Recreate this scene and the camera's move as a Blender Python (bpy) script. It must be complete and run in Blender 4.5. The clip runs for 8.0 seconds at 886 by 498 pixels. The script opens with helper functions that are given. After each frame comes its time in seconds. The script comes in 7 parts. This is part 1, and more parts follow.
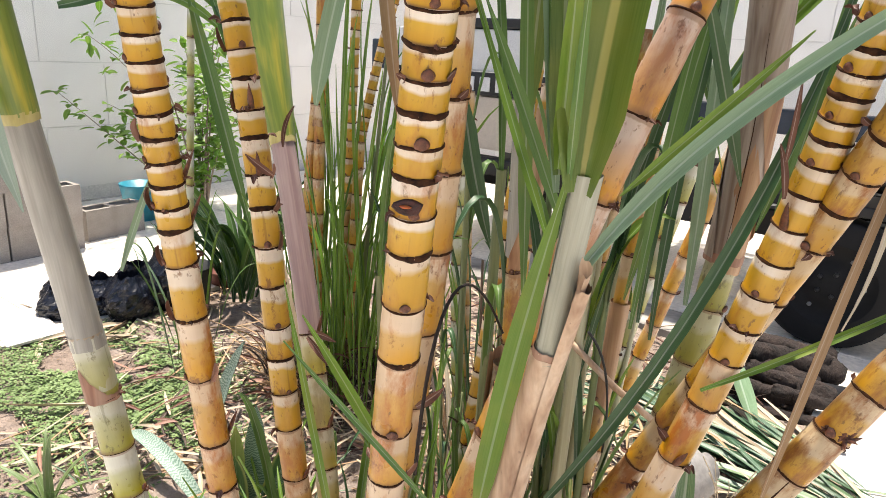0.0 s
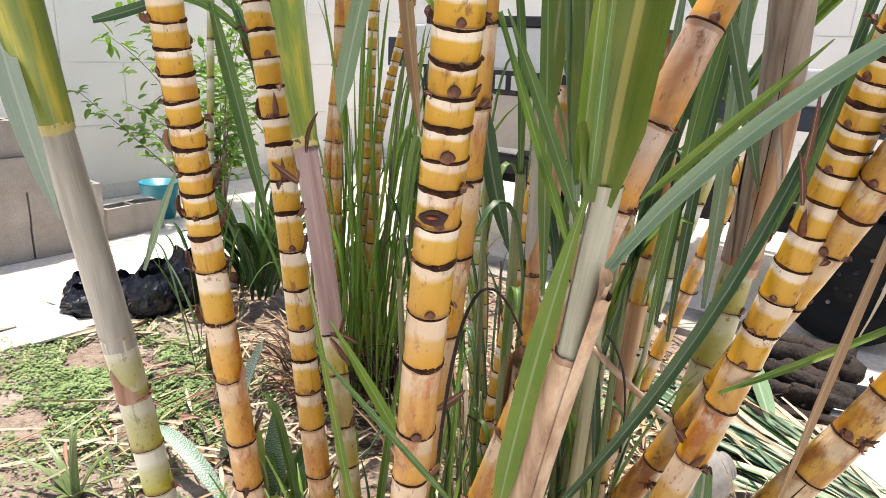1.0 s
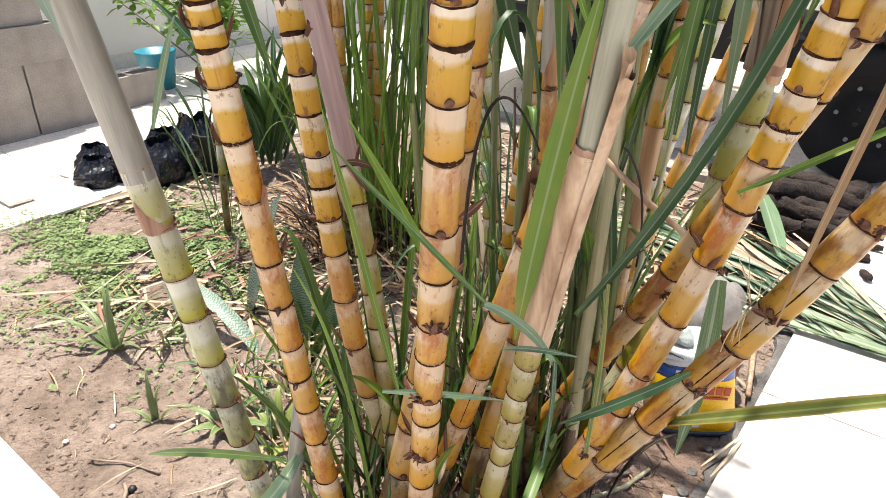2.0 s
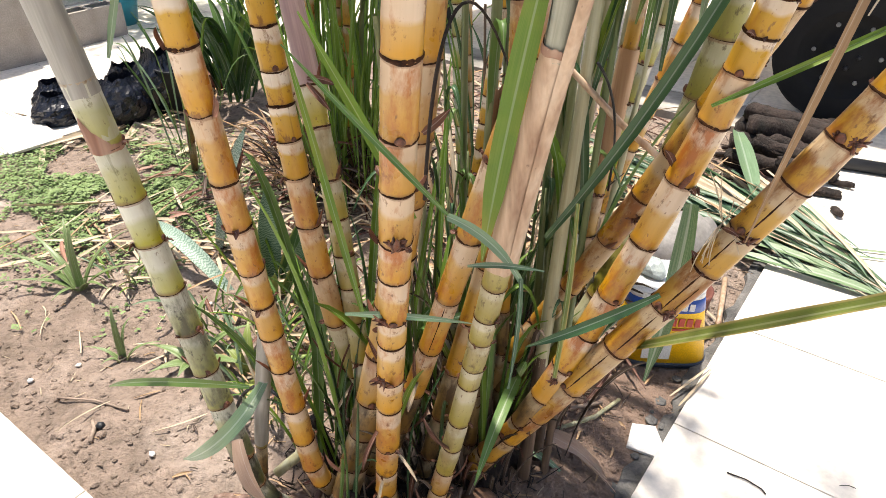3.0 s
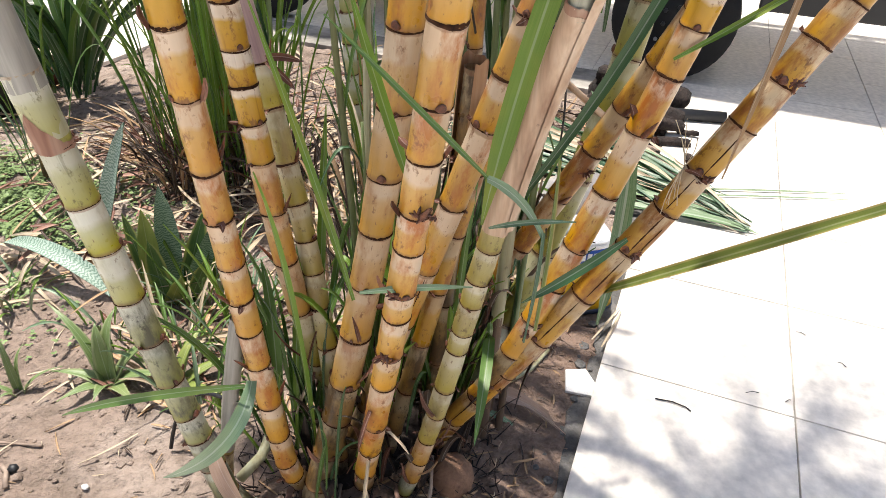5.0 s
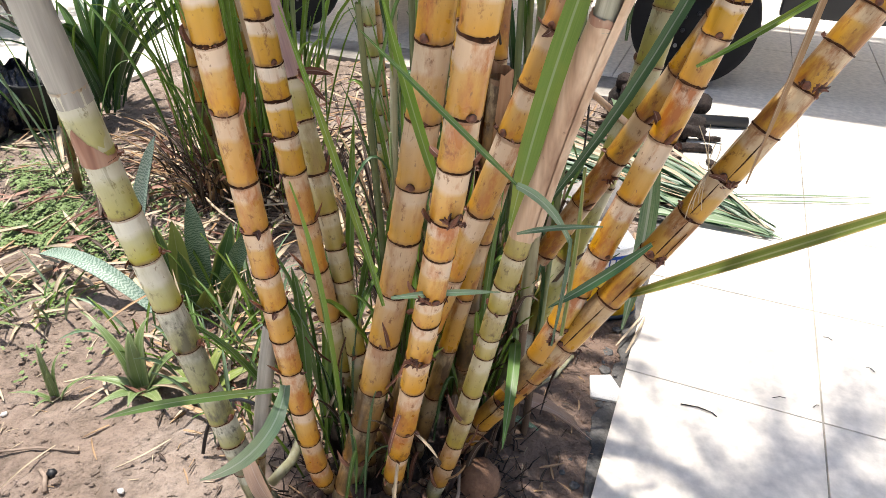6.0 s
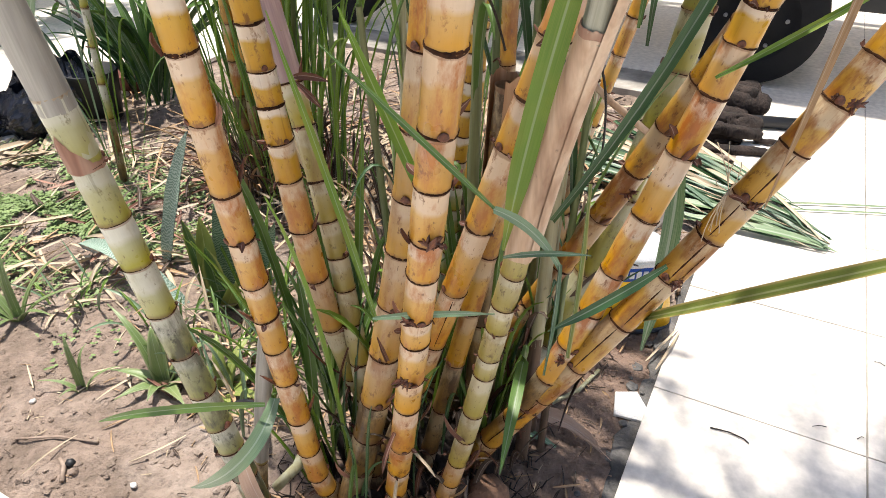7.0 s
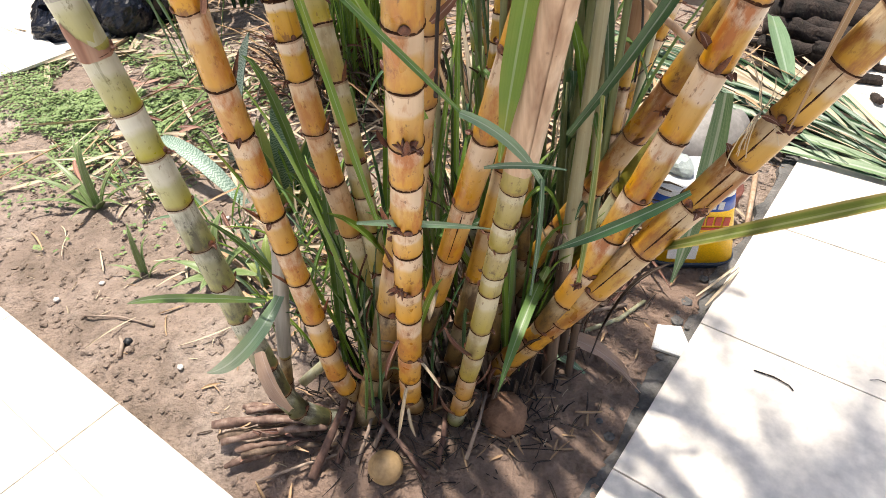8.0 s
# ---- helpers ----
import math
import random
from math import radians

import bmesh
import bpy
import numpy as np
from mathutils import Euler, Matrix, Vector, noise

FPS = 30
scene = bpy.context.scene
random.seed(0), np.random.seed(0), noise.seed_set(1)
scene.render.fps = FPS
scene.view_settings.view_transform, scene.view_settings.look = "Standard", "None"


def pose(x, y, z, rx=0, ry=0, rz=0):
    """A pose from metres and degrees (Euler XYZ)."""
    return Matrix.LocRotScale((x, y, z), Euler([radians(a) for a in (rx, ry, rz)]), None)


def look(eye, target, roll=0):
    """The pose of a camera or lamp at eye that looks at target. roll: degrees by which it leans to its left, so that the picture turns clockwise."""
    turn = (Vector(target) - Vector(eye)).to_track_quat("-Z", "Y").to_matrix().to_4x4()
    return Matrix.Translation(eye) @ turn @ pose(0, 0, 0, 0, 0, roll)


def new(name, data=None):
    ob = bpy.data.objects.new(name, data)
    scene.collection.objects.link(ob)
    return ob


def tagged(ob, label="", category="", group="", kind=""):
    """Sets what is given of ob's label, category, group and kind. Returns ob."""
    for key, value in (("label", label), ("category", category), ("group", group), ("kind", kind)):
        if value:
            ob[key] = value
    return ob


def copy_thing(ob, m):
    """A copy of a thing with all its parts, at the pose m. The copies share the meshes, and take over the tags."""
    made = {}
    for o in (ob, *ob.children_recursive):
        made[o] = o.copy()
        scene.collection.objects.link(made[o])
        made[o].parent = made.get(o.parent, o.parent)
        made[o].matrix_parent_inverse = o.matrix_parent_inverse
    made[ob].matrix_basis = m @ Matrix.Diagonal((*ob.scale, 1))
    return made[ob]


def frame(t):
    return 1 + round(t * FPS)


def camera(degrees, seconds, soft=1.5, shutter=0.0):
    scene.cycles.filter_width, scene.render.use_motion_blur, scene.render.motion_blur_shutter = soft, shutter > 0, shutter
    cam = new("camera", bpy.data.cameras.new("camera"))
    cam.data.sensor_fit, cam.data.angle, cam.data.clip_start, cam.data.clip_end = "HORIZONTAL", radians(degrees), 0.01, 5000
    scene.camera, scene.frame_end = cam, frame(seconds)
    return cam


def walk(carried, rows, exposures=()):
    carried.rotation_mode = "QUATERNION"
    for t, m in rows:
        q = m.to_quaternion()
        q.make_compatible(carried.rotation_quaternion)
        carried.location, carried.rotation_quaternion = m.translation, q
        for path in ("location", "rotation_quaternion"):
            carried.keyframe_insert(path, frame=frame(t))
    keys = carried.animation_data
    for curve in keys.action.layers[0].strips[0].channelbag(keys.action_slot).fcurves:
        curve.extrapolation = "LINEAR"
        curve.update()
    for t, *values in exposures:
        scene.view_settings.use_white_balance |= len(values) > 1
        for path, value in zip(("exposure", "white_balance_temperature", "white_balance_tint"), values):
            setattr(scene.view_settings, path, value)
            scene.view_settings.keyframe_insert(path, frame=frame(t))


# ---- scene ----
cam = camera(67.0, 8.0, soft=0.4)
PATH = [
    (0, (0.079, 0.098, 1.254), (-0.105, 2.006, 0.684), 3.2),
    (0.5, (0.076, 0.097, 1.279), (-0.082, 2.036, 0.814), 3.4),
    (1, (0.072, 0.085, 1.268), (-0.154, 1.984, 0.684), 2.8),
    (1.5, (0.073, 0.076, 1.241), (-0.124, 1.918, 0.487), 1.8),
    (2, (0.067, 0.061, 1.205), (-0.16, 1.811, 0.264), -0.0),
    (2.2, (0.068, 0.06, 1.191), (-0.154, 1.788, 0.209), 0.1),
    (3.3, (0.084, 0.078, 1.158), (-0.003, 1.744, 0.055), 1.0),
    (3.5, (0.063, 0.081, 1.161), (0.067, 1.738, 0.041), 0.7),
    (3.7, (0.03, 0.082, 1.152), (0.142, 1.733, 0.029), 2.0),
    (4, (-0.022, 0.074, 1.158), (0.145, 1.723, 0.038), 1.8),
    (4.2, (-0.047, 0.074, 1.155), (0.195, 1.709, 0.03), 1.9),
    (5.3, (-0.117, 0.055, 1.147), (0.191, 1.693, 0.042), 2.7),
    (5.5, (-0.121, 0.053, 1.149), (0.163, 1.695, 0.043), 2.1),
    (6, (-0.12, 0.043, 1.155), (0.131, 1.702, 0.067), 1.1),
    (6.5, (-0.094, 0.054, 1.157), (0.127, 1.731, 0.089), 0.2),
    (7, (-0.035, 0.089, 1.159), (0.047, 1.75, 0.048), -0.2),
    (7.5, (0.04, 0.106, 1.144), (-0.04, 1.683, -0.083), -0.0),
    (8, (0.084, 0.106, 1.132), (-0.116, 1.616, -0.164), -2.5),
]
walk(cam, [(t, look(eye, target, roll)) for t, eye, target, roll in PATH], exposures=[(0.0, 0.80, 6900, 10), (1.2, 0.80, 6900, 10), (2.2, 0.74, 6900, 10), (3.5, 0.70, 6900, 10), (5.3, 0.59, 6650, 10), (6.5, 0.58, 6650, 10), (8.0, 0.68, 6900, 10)])
# soft midday sun from behind the plants, open sky
SUN_AZ, SUN_EL = 118.0, 77.0
world = bpy.data.worlds.new("sky")
scene.world = world
world.use_nodes = True
wn = world.node_tree.nodes
sky = wn.new("ShaderNodeTexSky")
sky.sky_type, sky.sun_disc = "NISHITA", False
sky.sun_elevation, sky.sun_rotation = radians(SUN_EL), radians(90 - SUN_AZ)
sky.dust_density = 2.0
world.node_tree.links.new(sky.outputs[0], wn["Background"].inputs[0])
wn["Background"].inputs[1].default_value = 0.135
sun = new("sun", bpy.data.lights.new("sun", "SUN"))
sun.data.energy, sun.data.angle, sun.data.color = 4.95, radians(2.2), (1.0, 0.95, 0.88)
sx, sy = math.cos(radians(SUN_AZ)), math.sin(radians(SUN_AZ))
sun.matrix_world = look((sx * 20 * math.cos(radians(SUN_EL)), sy * 20 * math.cos(radians(SUN_EL)), 20 * math.sin(radians(SUN_EL))), (0, 0, 0))


# ---- materials ----
def tree(name):
    m = bpy.data.materials.new(name)
    m.use_nodes = True
    return m, m.node_tree.nodes, m.node_tree.links


def noise_node(n, l, scale, detail=4.0, coord="Object", stretch=(1, 1, 1), rough=0.55):
    tc = n.new("ShaderNodeTexCoord")
    mp = n.new("ShaderNodeMapping")
    mp.inputs["Scale"].default_value = stretch
    l.new(tc.outputs[coord], mp.inputs[0])
    t = n.new("ShaderNodeTexNoise")
    t.inputs["Scale"].default_value, t.inputs["Detail"].default_value, t.inputs["Roughness"].default_value = scale, detail, rough
    l.new(mp.outputs[0], t.inputs["Vector"])
    return t.outputs["Fac"]


def ramp(n, l, fac, stops):
    r = n.new("ShaderNodeValToRGB")
    e = r.color_ramp.elements
    while len(e) < len(stops):
        e.new(0.5)
    for k, (p, c) in enumerate(stops):
        e[k].position = p
        e[k].color = (*c, 1) if not isinstance(c, float) else (c, c, c, 1)
    l.new(fac, r.inputs[0])
    return r.outputs[0]


def mix(n, l, fac, a, b, mode="MIX"):
    m = n.new("ShaderNodeMix")
    m.data_type, m.blend_type = "RGBA", mode
    for sock, v in ((m.inputs[0], fac), (m.inputs[6], a), (m.inputs[7], b)):
        if isinstance(v, (int, float)):
            sock.default_value = v
        elif isinstance(v, tuple):
            sock.default_value = (*v, 1)
        else:
            l.new(v, sock)
    return m.outputs[2]


def bump(n, l, height, strength, dist=0.002):
    b = n.new("ShaderNodeBump")
    b.inputs["Strength"].default_value, b.inputs["Distance"].default_value = strength, dist
    l.new(height, b.inputs["Height"])
    l.new(b.outputs[0], n["Principled BSDF"].inputs["Normal"])


def rough_surface(name, dark, light, scale, rough=0.8, bump_strength=0.4, bump_dist=0.003, metallic=0.0, stretch=(1, 1, 1), fine=None, spots=None):
    """Two scales of noise between two colours, with relief."""
    m, n, l = tree(name)
    f1 = noise_node(n, l, scale, 5, stretch=stretch)
    f2 = noise_node(n, l, fine or scale * 9, 6, stretch=stretch)
    big = ramp(n, l, f1, [(0.3, dark), (0.7, light)])
    small = ramp(n, l, f2, [(0.25, 0.62), (0.75, 1.15)])
    col = mix(n, l, 0.75, big, small, "MULTIPLY")
    if spots:
        sp = ramp(n, l, noise_node(n, l, spots[1], 3), [(spots[2], 0.0), (spots[2] + 0.05, 1.0)])
        col = mix(n, l, sp, col, spots[0])
    p = n["Principled BSDF"]
    l.new(col, p.inputs["Base Color"])
    p.inputs["Roughness"].default_value, p.inputs["Metallic"].default_value = rough, metallic
    bump(n, l, f2, bump_strength, bump_dist)
    return m


def cane_skin(name, low, mid, wax, blush, streak=0.5, wax_at=0.8, smear_at=0.56, rise=0.0):
    """One internode: deep colour above its lower ring, paler upwards, a waxy band under the next ring, rusty smears."""
    m, n, l = tree(name)
    tc = n.new("ShaderNodeTexCoord")
    sep = n.new("ShaderNodeSeparateXYZ")
    l.new(tc.outputs["Generated"], sep.inputs[0])
    oi = n.new("ShaderNodeObjectInfo")

    def calc(op, *vals):
        k = n.new("ShaderNodeMath")
        k.operation = op
        for s, v in zip(k.inputs, vals):
            if isinstance(v, (int, float)):
                s.default_value = v
            else:
                l.new(v, s)
        return k.outputs[0]

    # every piece has its own cut of the pattern
    shift = n.new("ShaderNodeVectorMath")
    shift.operation = "ADD"
    l.new(tc.outputs["Object"], shift.inputs[0])
    comb = n.new("ShaderNodeCombineXYZ")
    l.new(calc("MULTIPLY", oi.outputs["Random"], 37.0), comb.inputs[2])
    l.new(comb.outputs[0], shift.inputs[1])

    def grainy(scale, detail, stretch, rough=0.55):
        mp = n.new("ShaderNodeMapping")
        mp.inputs["Scale"].default_value = (1, 1, stretch)
        l.new(shift.outputs[0], mp.inputs[0])
        t = n.new("ShaderNodeTexNoise")
        t.inputs["Scale"].default_value, t.inputs["Detail"].default_value, t.inputs["Roughness"].default_value = scale, detail, rough
        l.new(mp.outputs[0], t.inputs["Vector"])
        return t.outputs["Fac"]

    wob, smear, speck, fibre = grainy(34, 2, 0.8, 0.5), grainy(30, 6, 0.38, 0.68), grainy(190, 3, 0.5), grainy(380, 3, 0.05)
    level = calc("MULTIPLY_ADD", wob, 0.36, calc("MULTIPLY_ADD", oi.outputs["Random"], 0.16, sep.outputs[2]))
    col = ramp(n, l, level, [(0.43 - rise, low), (0.88 - rise, mid), (max(0.89 - rise, wax_at + 0.10 - rise), mid), (wax_at + 0.50 - rise, wax)])
    col = mix(n, l, ramp(n, l, smear, [(smear_at, 0.0), (smear_at + 0.14, streak)]), col, blush)
    col = mix(n, l, ramp(n, l, grainy(12, 4, 0.4), [(0.42, 0.35), (0.6, 0.0)]), col, tuple(0.55 * a + 0.3 * b for a, b in zip(mid, blush)))
    col = mix(n, l, ramp(n, l, speck, [(0.655, 0.0), (0.72, 0.65)]), col, (0.11, 0.05, 0.025))
    blot = ramp(n, l, grainy(75, 5, 0.55, 0.7), [(0.585, 0.0), (0.67, 0.75)])
    col = mix(n, l, blot, col, tuple(0.45 * a for a in blush))
    scratch = ramp(n, l, grainy(120, 2, 0.05), [(0.69, 0.0), (0.75, 0.35)])
    col = mix(n, l, scratch, col, tuple(c * 0.35 for c in blush))
    stain = ramp(n, l, calc("MULTIPLY_ADD", smear, 0.10, sep.outputs[2]), [(0.05, 0.75), (0.13, 0.0)])
    col = mix(n, l, stain, col, (0.16, 0.07, 0.03))
    shade = ramp(n, l, calc("MULTIPLY_ADD", smear, 0.09, sep.outputs[2]), [(0.985, 0.0), (1.045, 0.6)])
    col = mix(n, l, shade, col, (0.20, 0.10, 0.05))
    col = mix(n, l, 0.7, col, ramp(n, l, fibre, [(0.3, 0.94), (0.7, 1.03)]), "MULTIPLY")
    p = n["Principled BSDF"]
    l.new(col, p.inputs["Base Color"])
    l.new(ramp(n, l, wob, [(0.3, 0.27), (0.7, 0.52)]), p.inputs["Roughness"])
    bump(n, l, mix(n, l, 0.5, fibre, speck), 0.2, 0.0006)
    return m


def blade_skin(name, green, pale, tip, rib=0.035, glow=0.3, rough=0.42, edge=None, ribcol=None):
    """A leaf blade: pale midrib, fine veins along it, yellowing patches; some light passes through."""
    m, n, l = tree(name)
    uv = n.new("ShaderNodeUVMap")
    sep = n.new("ShaderNodeSeparateXYZ")
    l.new(uv.outputs[0], sep.inputs[0])
    d = n.new("ShaderNodeMath")
    d.operation = "SUBTRACT"
    l.new(sep.outputs[0], d.inputs[0])
    d.inputs[1].default_value = 0.5
    ab = n.new("ShaderNodeMath")
    ab.operation = "ABSOLUTE"
    l.new(d.outputs[0], ab.inputs[0])
    ribf = ramp(n, l, ab.outputs[0], [(rib, 1.0), (rib + 0.03, 0.0)])
    tc = n.new("ShaderNodeMapping")
    tc.inputs["Scale"].default_value = (38, 1.4, 1)
    l.new(uv.outputs[0], tc.inputs[0])
    v = n.new("ShaderNodeTexNoise")
    v.inputs["Scale"].default_value, v.inputs["Detail"].default_value = 1.0, 3
    l.new(tc.outputs[0], v.inputs["Vector"])
    oi = n.new("ShaderNodeObjectInfo")
    col = mix(n, l, ramp(n, l, v.outputs["Fac"], [(0.35, 0.0), (0.7, 0.55)]), green, pale)
    big = noise_node(n, l, 9, 3)
    col = mix(n, l, ramp(n, l, big, [(0.56, 0.0), (0.75, 0.6)]), col, tip)
    col = mix(n, l, ramp(n, l, oi.outputs["Random"], [(0.0, 0.0), (1.0, 0.35)]), col, pale)
    col = mix(n, l, mix(n, l, 0.85 if ribcol else 0.5, (0, 0, 0), ribf), col, ribcol or tuple(min(1.0, 0.7 * c + 0.25) for c in pale))
    if edge:
        rim = mix(n, l, 0.75, (0, 0, 0), ramp(n, l, ab.outputs[0], [(0.33, 0.0), (0.42, 1.0)]))
        col = mix(n, l, rim, col, edge)
    p = n["Principled BSDF"]
    l.new(col, p.inputs["Base Color"])
    p.inputs["Roughness"].default_value = rough
    bump(n, l, v.outputs["Fac"], 0.35, 0.0006)
    tr = n.new("ShaderNodeBsdfTranslucent")
    l.new(col, tr.inputs[0])
    ms = n.new("ShaderNodeMixShader")
    ms.inputs[0].default_value = glow
    l.new(p.outputs[0], ms.inputs[1])
    l.new(tr.outputs[0], ms.inputs[2])
    l.new(ms.outputs[0], n["Material Output"].inputs[0])
    return m


def streaked(name, dark, mid, light, scale=70.0, rough=0.45, specks=0.5, along=False):
    """A smooth rolled sheath: long fine streaks, a little relief."""
    m, n, l = tree(name)
    if along:  # streaks follow the roll of the sheath
        f = noise_node(n, l, 1.0, 3, "UV", (11, 0.9, 1))
        g = noise_node(n, l, 1.0, 2, "UV", (60, 0.7, 1))
    else:
        f = noise_node(n, l, scale, 3, stretch=(1, 1, 0.025))
        g = noise_node(n, l, scale * 5, 2, stretch=(1, 1, 0.012))
    b = noise_node(n, l, 7, 3, stretch=(1, 1, 0.4))
    col = ramp(n, l, f, [(0.3, dark), (0.5, mid), (0.72, light)])
    col = mix(n, l, 0.5, col, ramp(n, l, g, [(0.3, 0.8), (0.7, 1.12)]), "MULTIPLY")
    col = mix(n, l, ramp(n, l, b, [(0.4, 0.0), (0.7, 0.2)]), col, mid)
    sp = ramp(n, l, noise_node(n, l, 120, 3, stretch=(1, 1, 0.4)), [(0.68, 0.0), (0.74, specks)])
    col = mix(n, l, sp, col, tuple(c * 0.35 for c in dark))
    p = n["Principled BSDF"]
    l.new(col, p.inputs["Base Color"])
    p.inputs["Roughness"].default_value = rough
    bump(n, l, g, 0.25, 0.0006)
    return m


def flat(name, col, rough=0.5, metallic=0.0, scale=30.0, var=0.25):
    dark = tuple(c * (1 - var) for c in col)
    return rough_surface(name, dark, col, scale, rough, 0.12, 0.001, metallic)


SKIN_YELLOW = cane_skin("cane_yellow", (0.48, 0.245, 0.005), (0.50, 0.295, 0.022), (0.68, 0.60, 0.51), (0.33, 0.10, 0.008), 0.6, 0.70, 0.53)
SKIN_AGED = cane_skin("cane_aged", (0.50, 0.245, 0.005), (0.51, 0.315, 0.095), (0.59, 0.465, 0.345), (0.34, 0.09, 0.008), 0.9, 0.62, 0.50)
SKIN_AMBER = cane_skin("cane_amber", (0.44, 0.22, 0.006), (0.45, 0.27, 0.055), (0.47, 0.36, 0.23), (0.22, 0.07, 0.010), 0.95, 0.66, 0.47)
SKIN_PALE = cane_skin("cane_pale", (0.42, 0.225, 0.020), (0.46, 0.31, 0.15), (0.50, 0.39, 0.275), (0.28, 0.10, 0.03), 0.7, 0.7, 0.51)
SKIN_GREEN = cane_skin("cane_green", (0.31, 0.29, 0.014), (0.385, 0.385, 0.21), (0.54, 0.545, 0.475), (0.20, 0.16, 0.04), 0.45, 0.54, 0.57, 0.12)
SKIN_OLIVE = cane_skin("cane_olive", (0.29, 0.235, 0.030), (0.385, 0.335, 0.155), (0.49, 0.455, 0.335), (0.17, 0.10, 0.03), 0.65, 0.6, 0.52)
SKIN_MOSS = cane_skin("cane_moss", (0.235, 0.215, 0.018), (0.295, 0.285, 0.08), (0.40, 0.39, 0.26), (0.15, 0.11, 0.03), 0.55, 0.7, 0.54)
SKIN_DUSK = cane_skin("cane_dusk", (0.20, 0.20, 0.022), (0.295, 0.30, 0.17), (0.44, 0.445, 0.375), (0.040, 0.036, 0.022), 0.85, 0.58, 0.50, 0.08)
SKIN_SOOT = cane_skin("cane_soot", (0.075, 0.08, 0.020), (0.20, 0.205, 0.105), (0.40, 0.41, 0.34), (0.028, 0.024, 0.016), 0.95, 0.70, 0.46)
SKIN_PINK = cane_skin("cane_pink", (0.52, 0.235, 0.015), (0.475, 0.325, 0.235), (0.54, 0.42, 0.345), (0.34, 0.12, 0.04), 0.8, 0.5, 0.48)
SKIN_BASE = cane_skin("cane_base", (0.20, 0.105, 0.020), (0.28, 0.18, 0.07), (0.38, 0.30, 0.19), (0.045, 0.024, 0.014), 0.95, 0.75, 0.45)
RING = rough_surface("node_ring", (0.012, 0.006, 0.004), (0.075, 0.028, 0.012), 110, 0.85, 0.7, 0.001)
RING.node_tree.nodes["Principled BSDF"].inputs["Specular IOR Level"].default_value = 0.15
BUD = rough_surface("bud", (0.035, 0.010, 0.007), (0.20, 0.065, 0.028), 160, 0.55, 0.5, 0.001)
SHEATH_GREY = streaked("sheath_grey", (0.21, 0.197, 0.182), (0.278, 0.268, 0.246), (0.36, 0.352, 0.32), 50, 0.4, 0.08, True)
FLAP = streaked("sheath_flap", (0.15, 0.05, 0.028), (0.29, 0.15, 0.10), (0.42, 0.30, 0.22), 45, 0.65)
SHEATH_ASH = streaked("sheath_ash", (0.25, 0.255, 0.19), (0.335, 0.335, 0.265), (0.41, 0.41, 0.335), 50, 0.45, 0.1, True)
SHEATH_BEIGE = streaked("sheath_beige", (0.27, 0.155, 0.095), (0.45, 0.31, 0.21), (0.56, 0.43, 0.32), 60)
SHEATH_UMBER = streaked("sheath_umber", (0.17, 0.11, 0.08), (0.32, 0.25, 0.205), (0.42, 0.355, 0.30), 60, 0.6)
SHEATH_PALE = streaked("sheath_pale", (0.28, 0.25, 0.13), (0.38, 0.37, 0.24), (0.44, 0.45, 0.34))
SHEATH_PURPLE = streaked("sheath_purple", (0.23, 0.145, 0.15), (0.30, 0.205, 0.20), (0.38, 0.285, 0.265), 40, 0.42, 0.1, True)
SHEATH_GREEN = streaked("sheath_green", (0.085, 0.15, 0.02), (0.17, 0.225, 0.035), (0.46, 0.38, 0.05), 38, 0.4, 0.0, True)
SHEATH_DRY = streaked("sheath_dry", (0.22, 0.10, 0.05), (0.38, 0.22, 0.12), (0.52, 0.36, 0.23), 55, 0.7)
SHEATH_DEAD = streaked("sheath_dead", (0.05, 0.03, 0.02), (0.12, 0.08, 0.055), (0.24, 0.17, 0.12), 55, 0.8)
SHEATH_TAN = streaked("sheath_tan", (0.27, 0.19, 0.14), (0.40, 0.31, 0.24), (0.48, 0.42, 0.34), 40, 0.6)
LEAF_MID = blade_skin("leaf_mid", (0.08, 0.175, 0.033), (0.17, 0.28, 0.075), (0.22, 0.25, 0.05))
LEAF_DARK = blade_skin("leaf_dark", (0.022, 0.075, 0.024), (0.065, 0.14, 0.05), (0.10, 0.16, 0.04), glow=0.14)
LEAF_LIME = blade_skin("leaf_lime", (0.12, 0.24, 0.022), (0.22, 0.33, 0.055), (0.34, 0.34, 0.05), glow=0.35)
LEAF_GREY = blade_skin("leaf_grey", (0.14, 0.235, 0.125), (0.28, 0.39, 0.26), (0.25, 0.33, 0.17), glow=0.2, rough=0.35)
LEAF_FROST = blade_skin("leaf_frost", (0.25, 0.33, 0.25), (0.40, 0.48, 0.40), (0.34, 0.42, 0.32), glow=0.25, rough=0.35)
LEAF_STRIPE = blade_skin("leaf_stripe", (0.06, 0.15, 0.05), (0.34, 0.42, 0.26), (0.42, 0.44, 0.30), rib=0.06, glow=0.15)
LEAF_CUT = blade_skin("leaf_cut", (0.035, 0.095, 0.045), (0.12, 0.20, 0.12), (0.30, 0.33, 0.20), rib=0.05, glow=0.12, rough=0.4)
LEAF_DRY = blade_skin("leaf_dry", (0.34, 0.20, 0.10), (0.52, 0.37, 0.22), (0.26, 0.13, 0.06), glow=0.1, rough=0.75)
LEAF_STRAW = blade_skin("leaf_straw", (0.42, 0.32, 0.20), (0.62, 0.54, 0.42), (0.28, 0.18, 0.10), glow=0.1, rough=0.8)
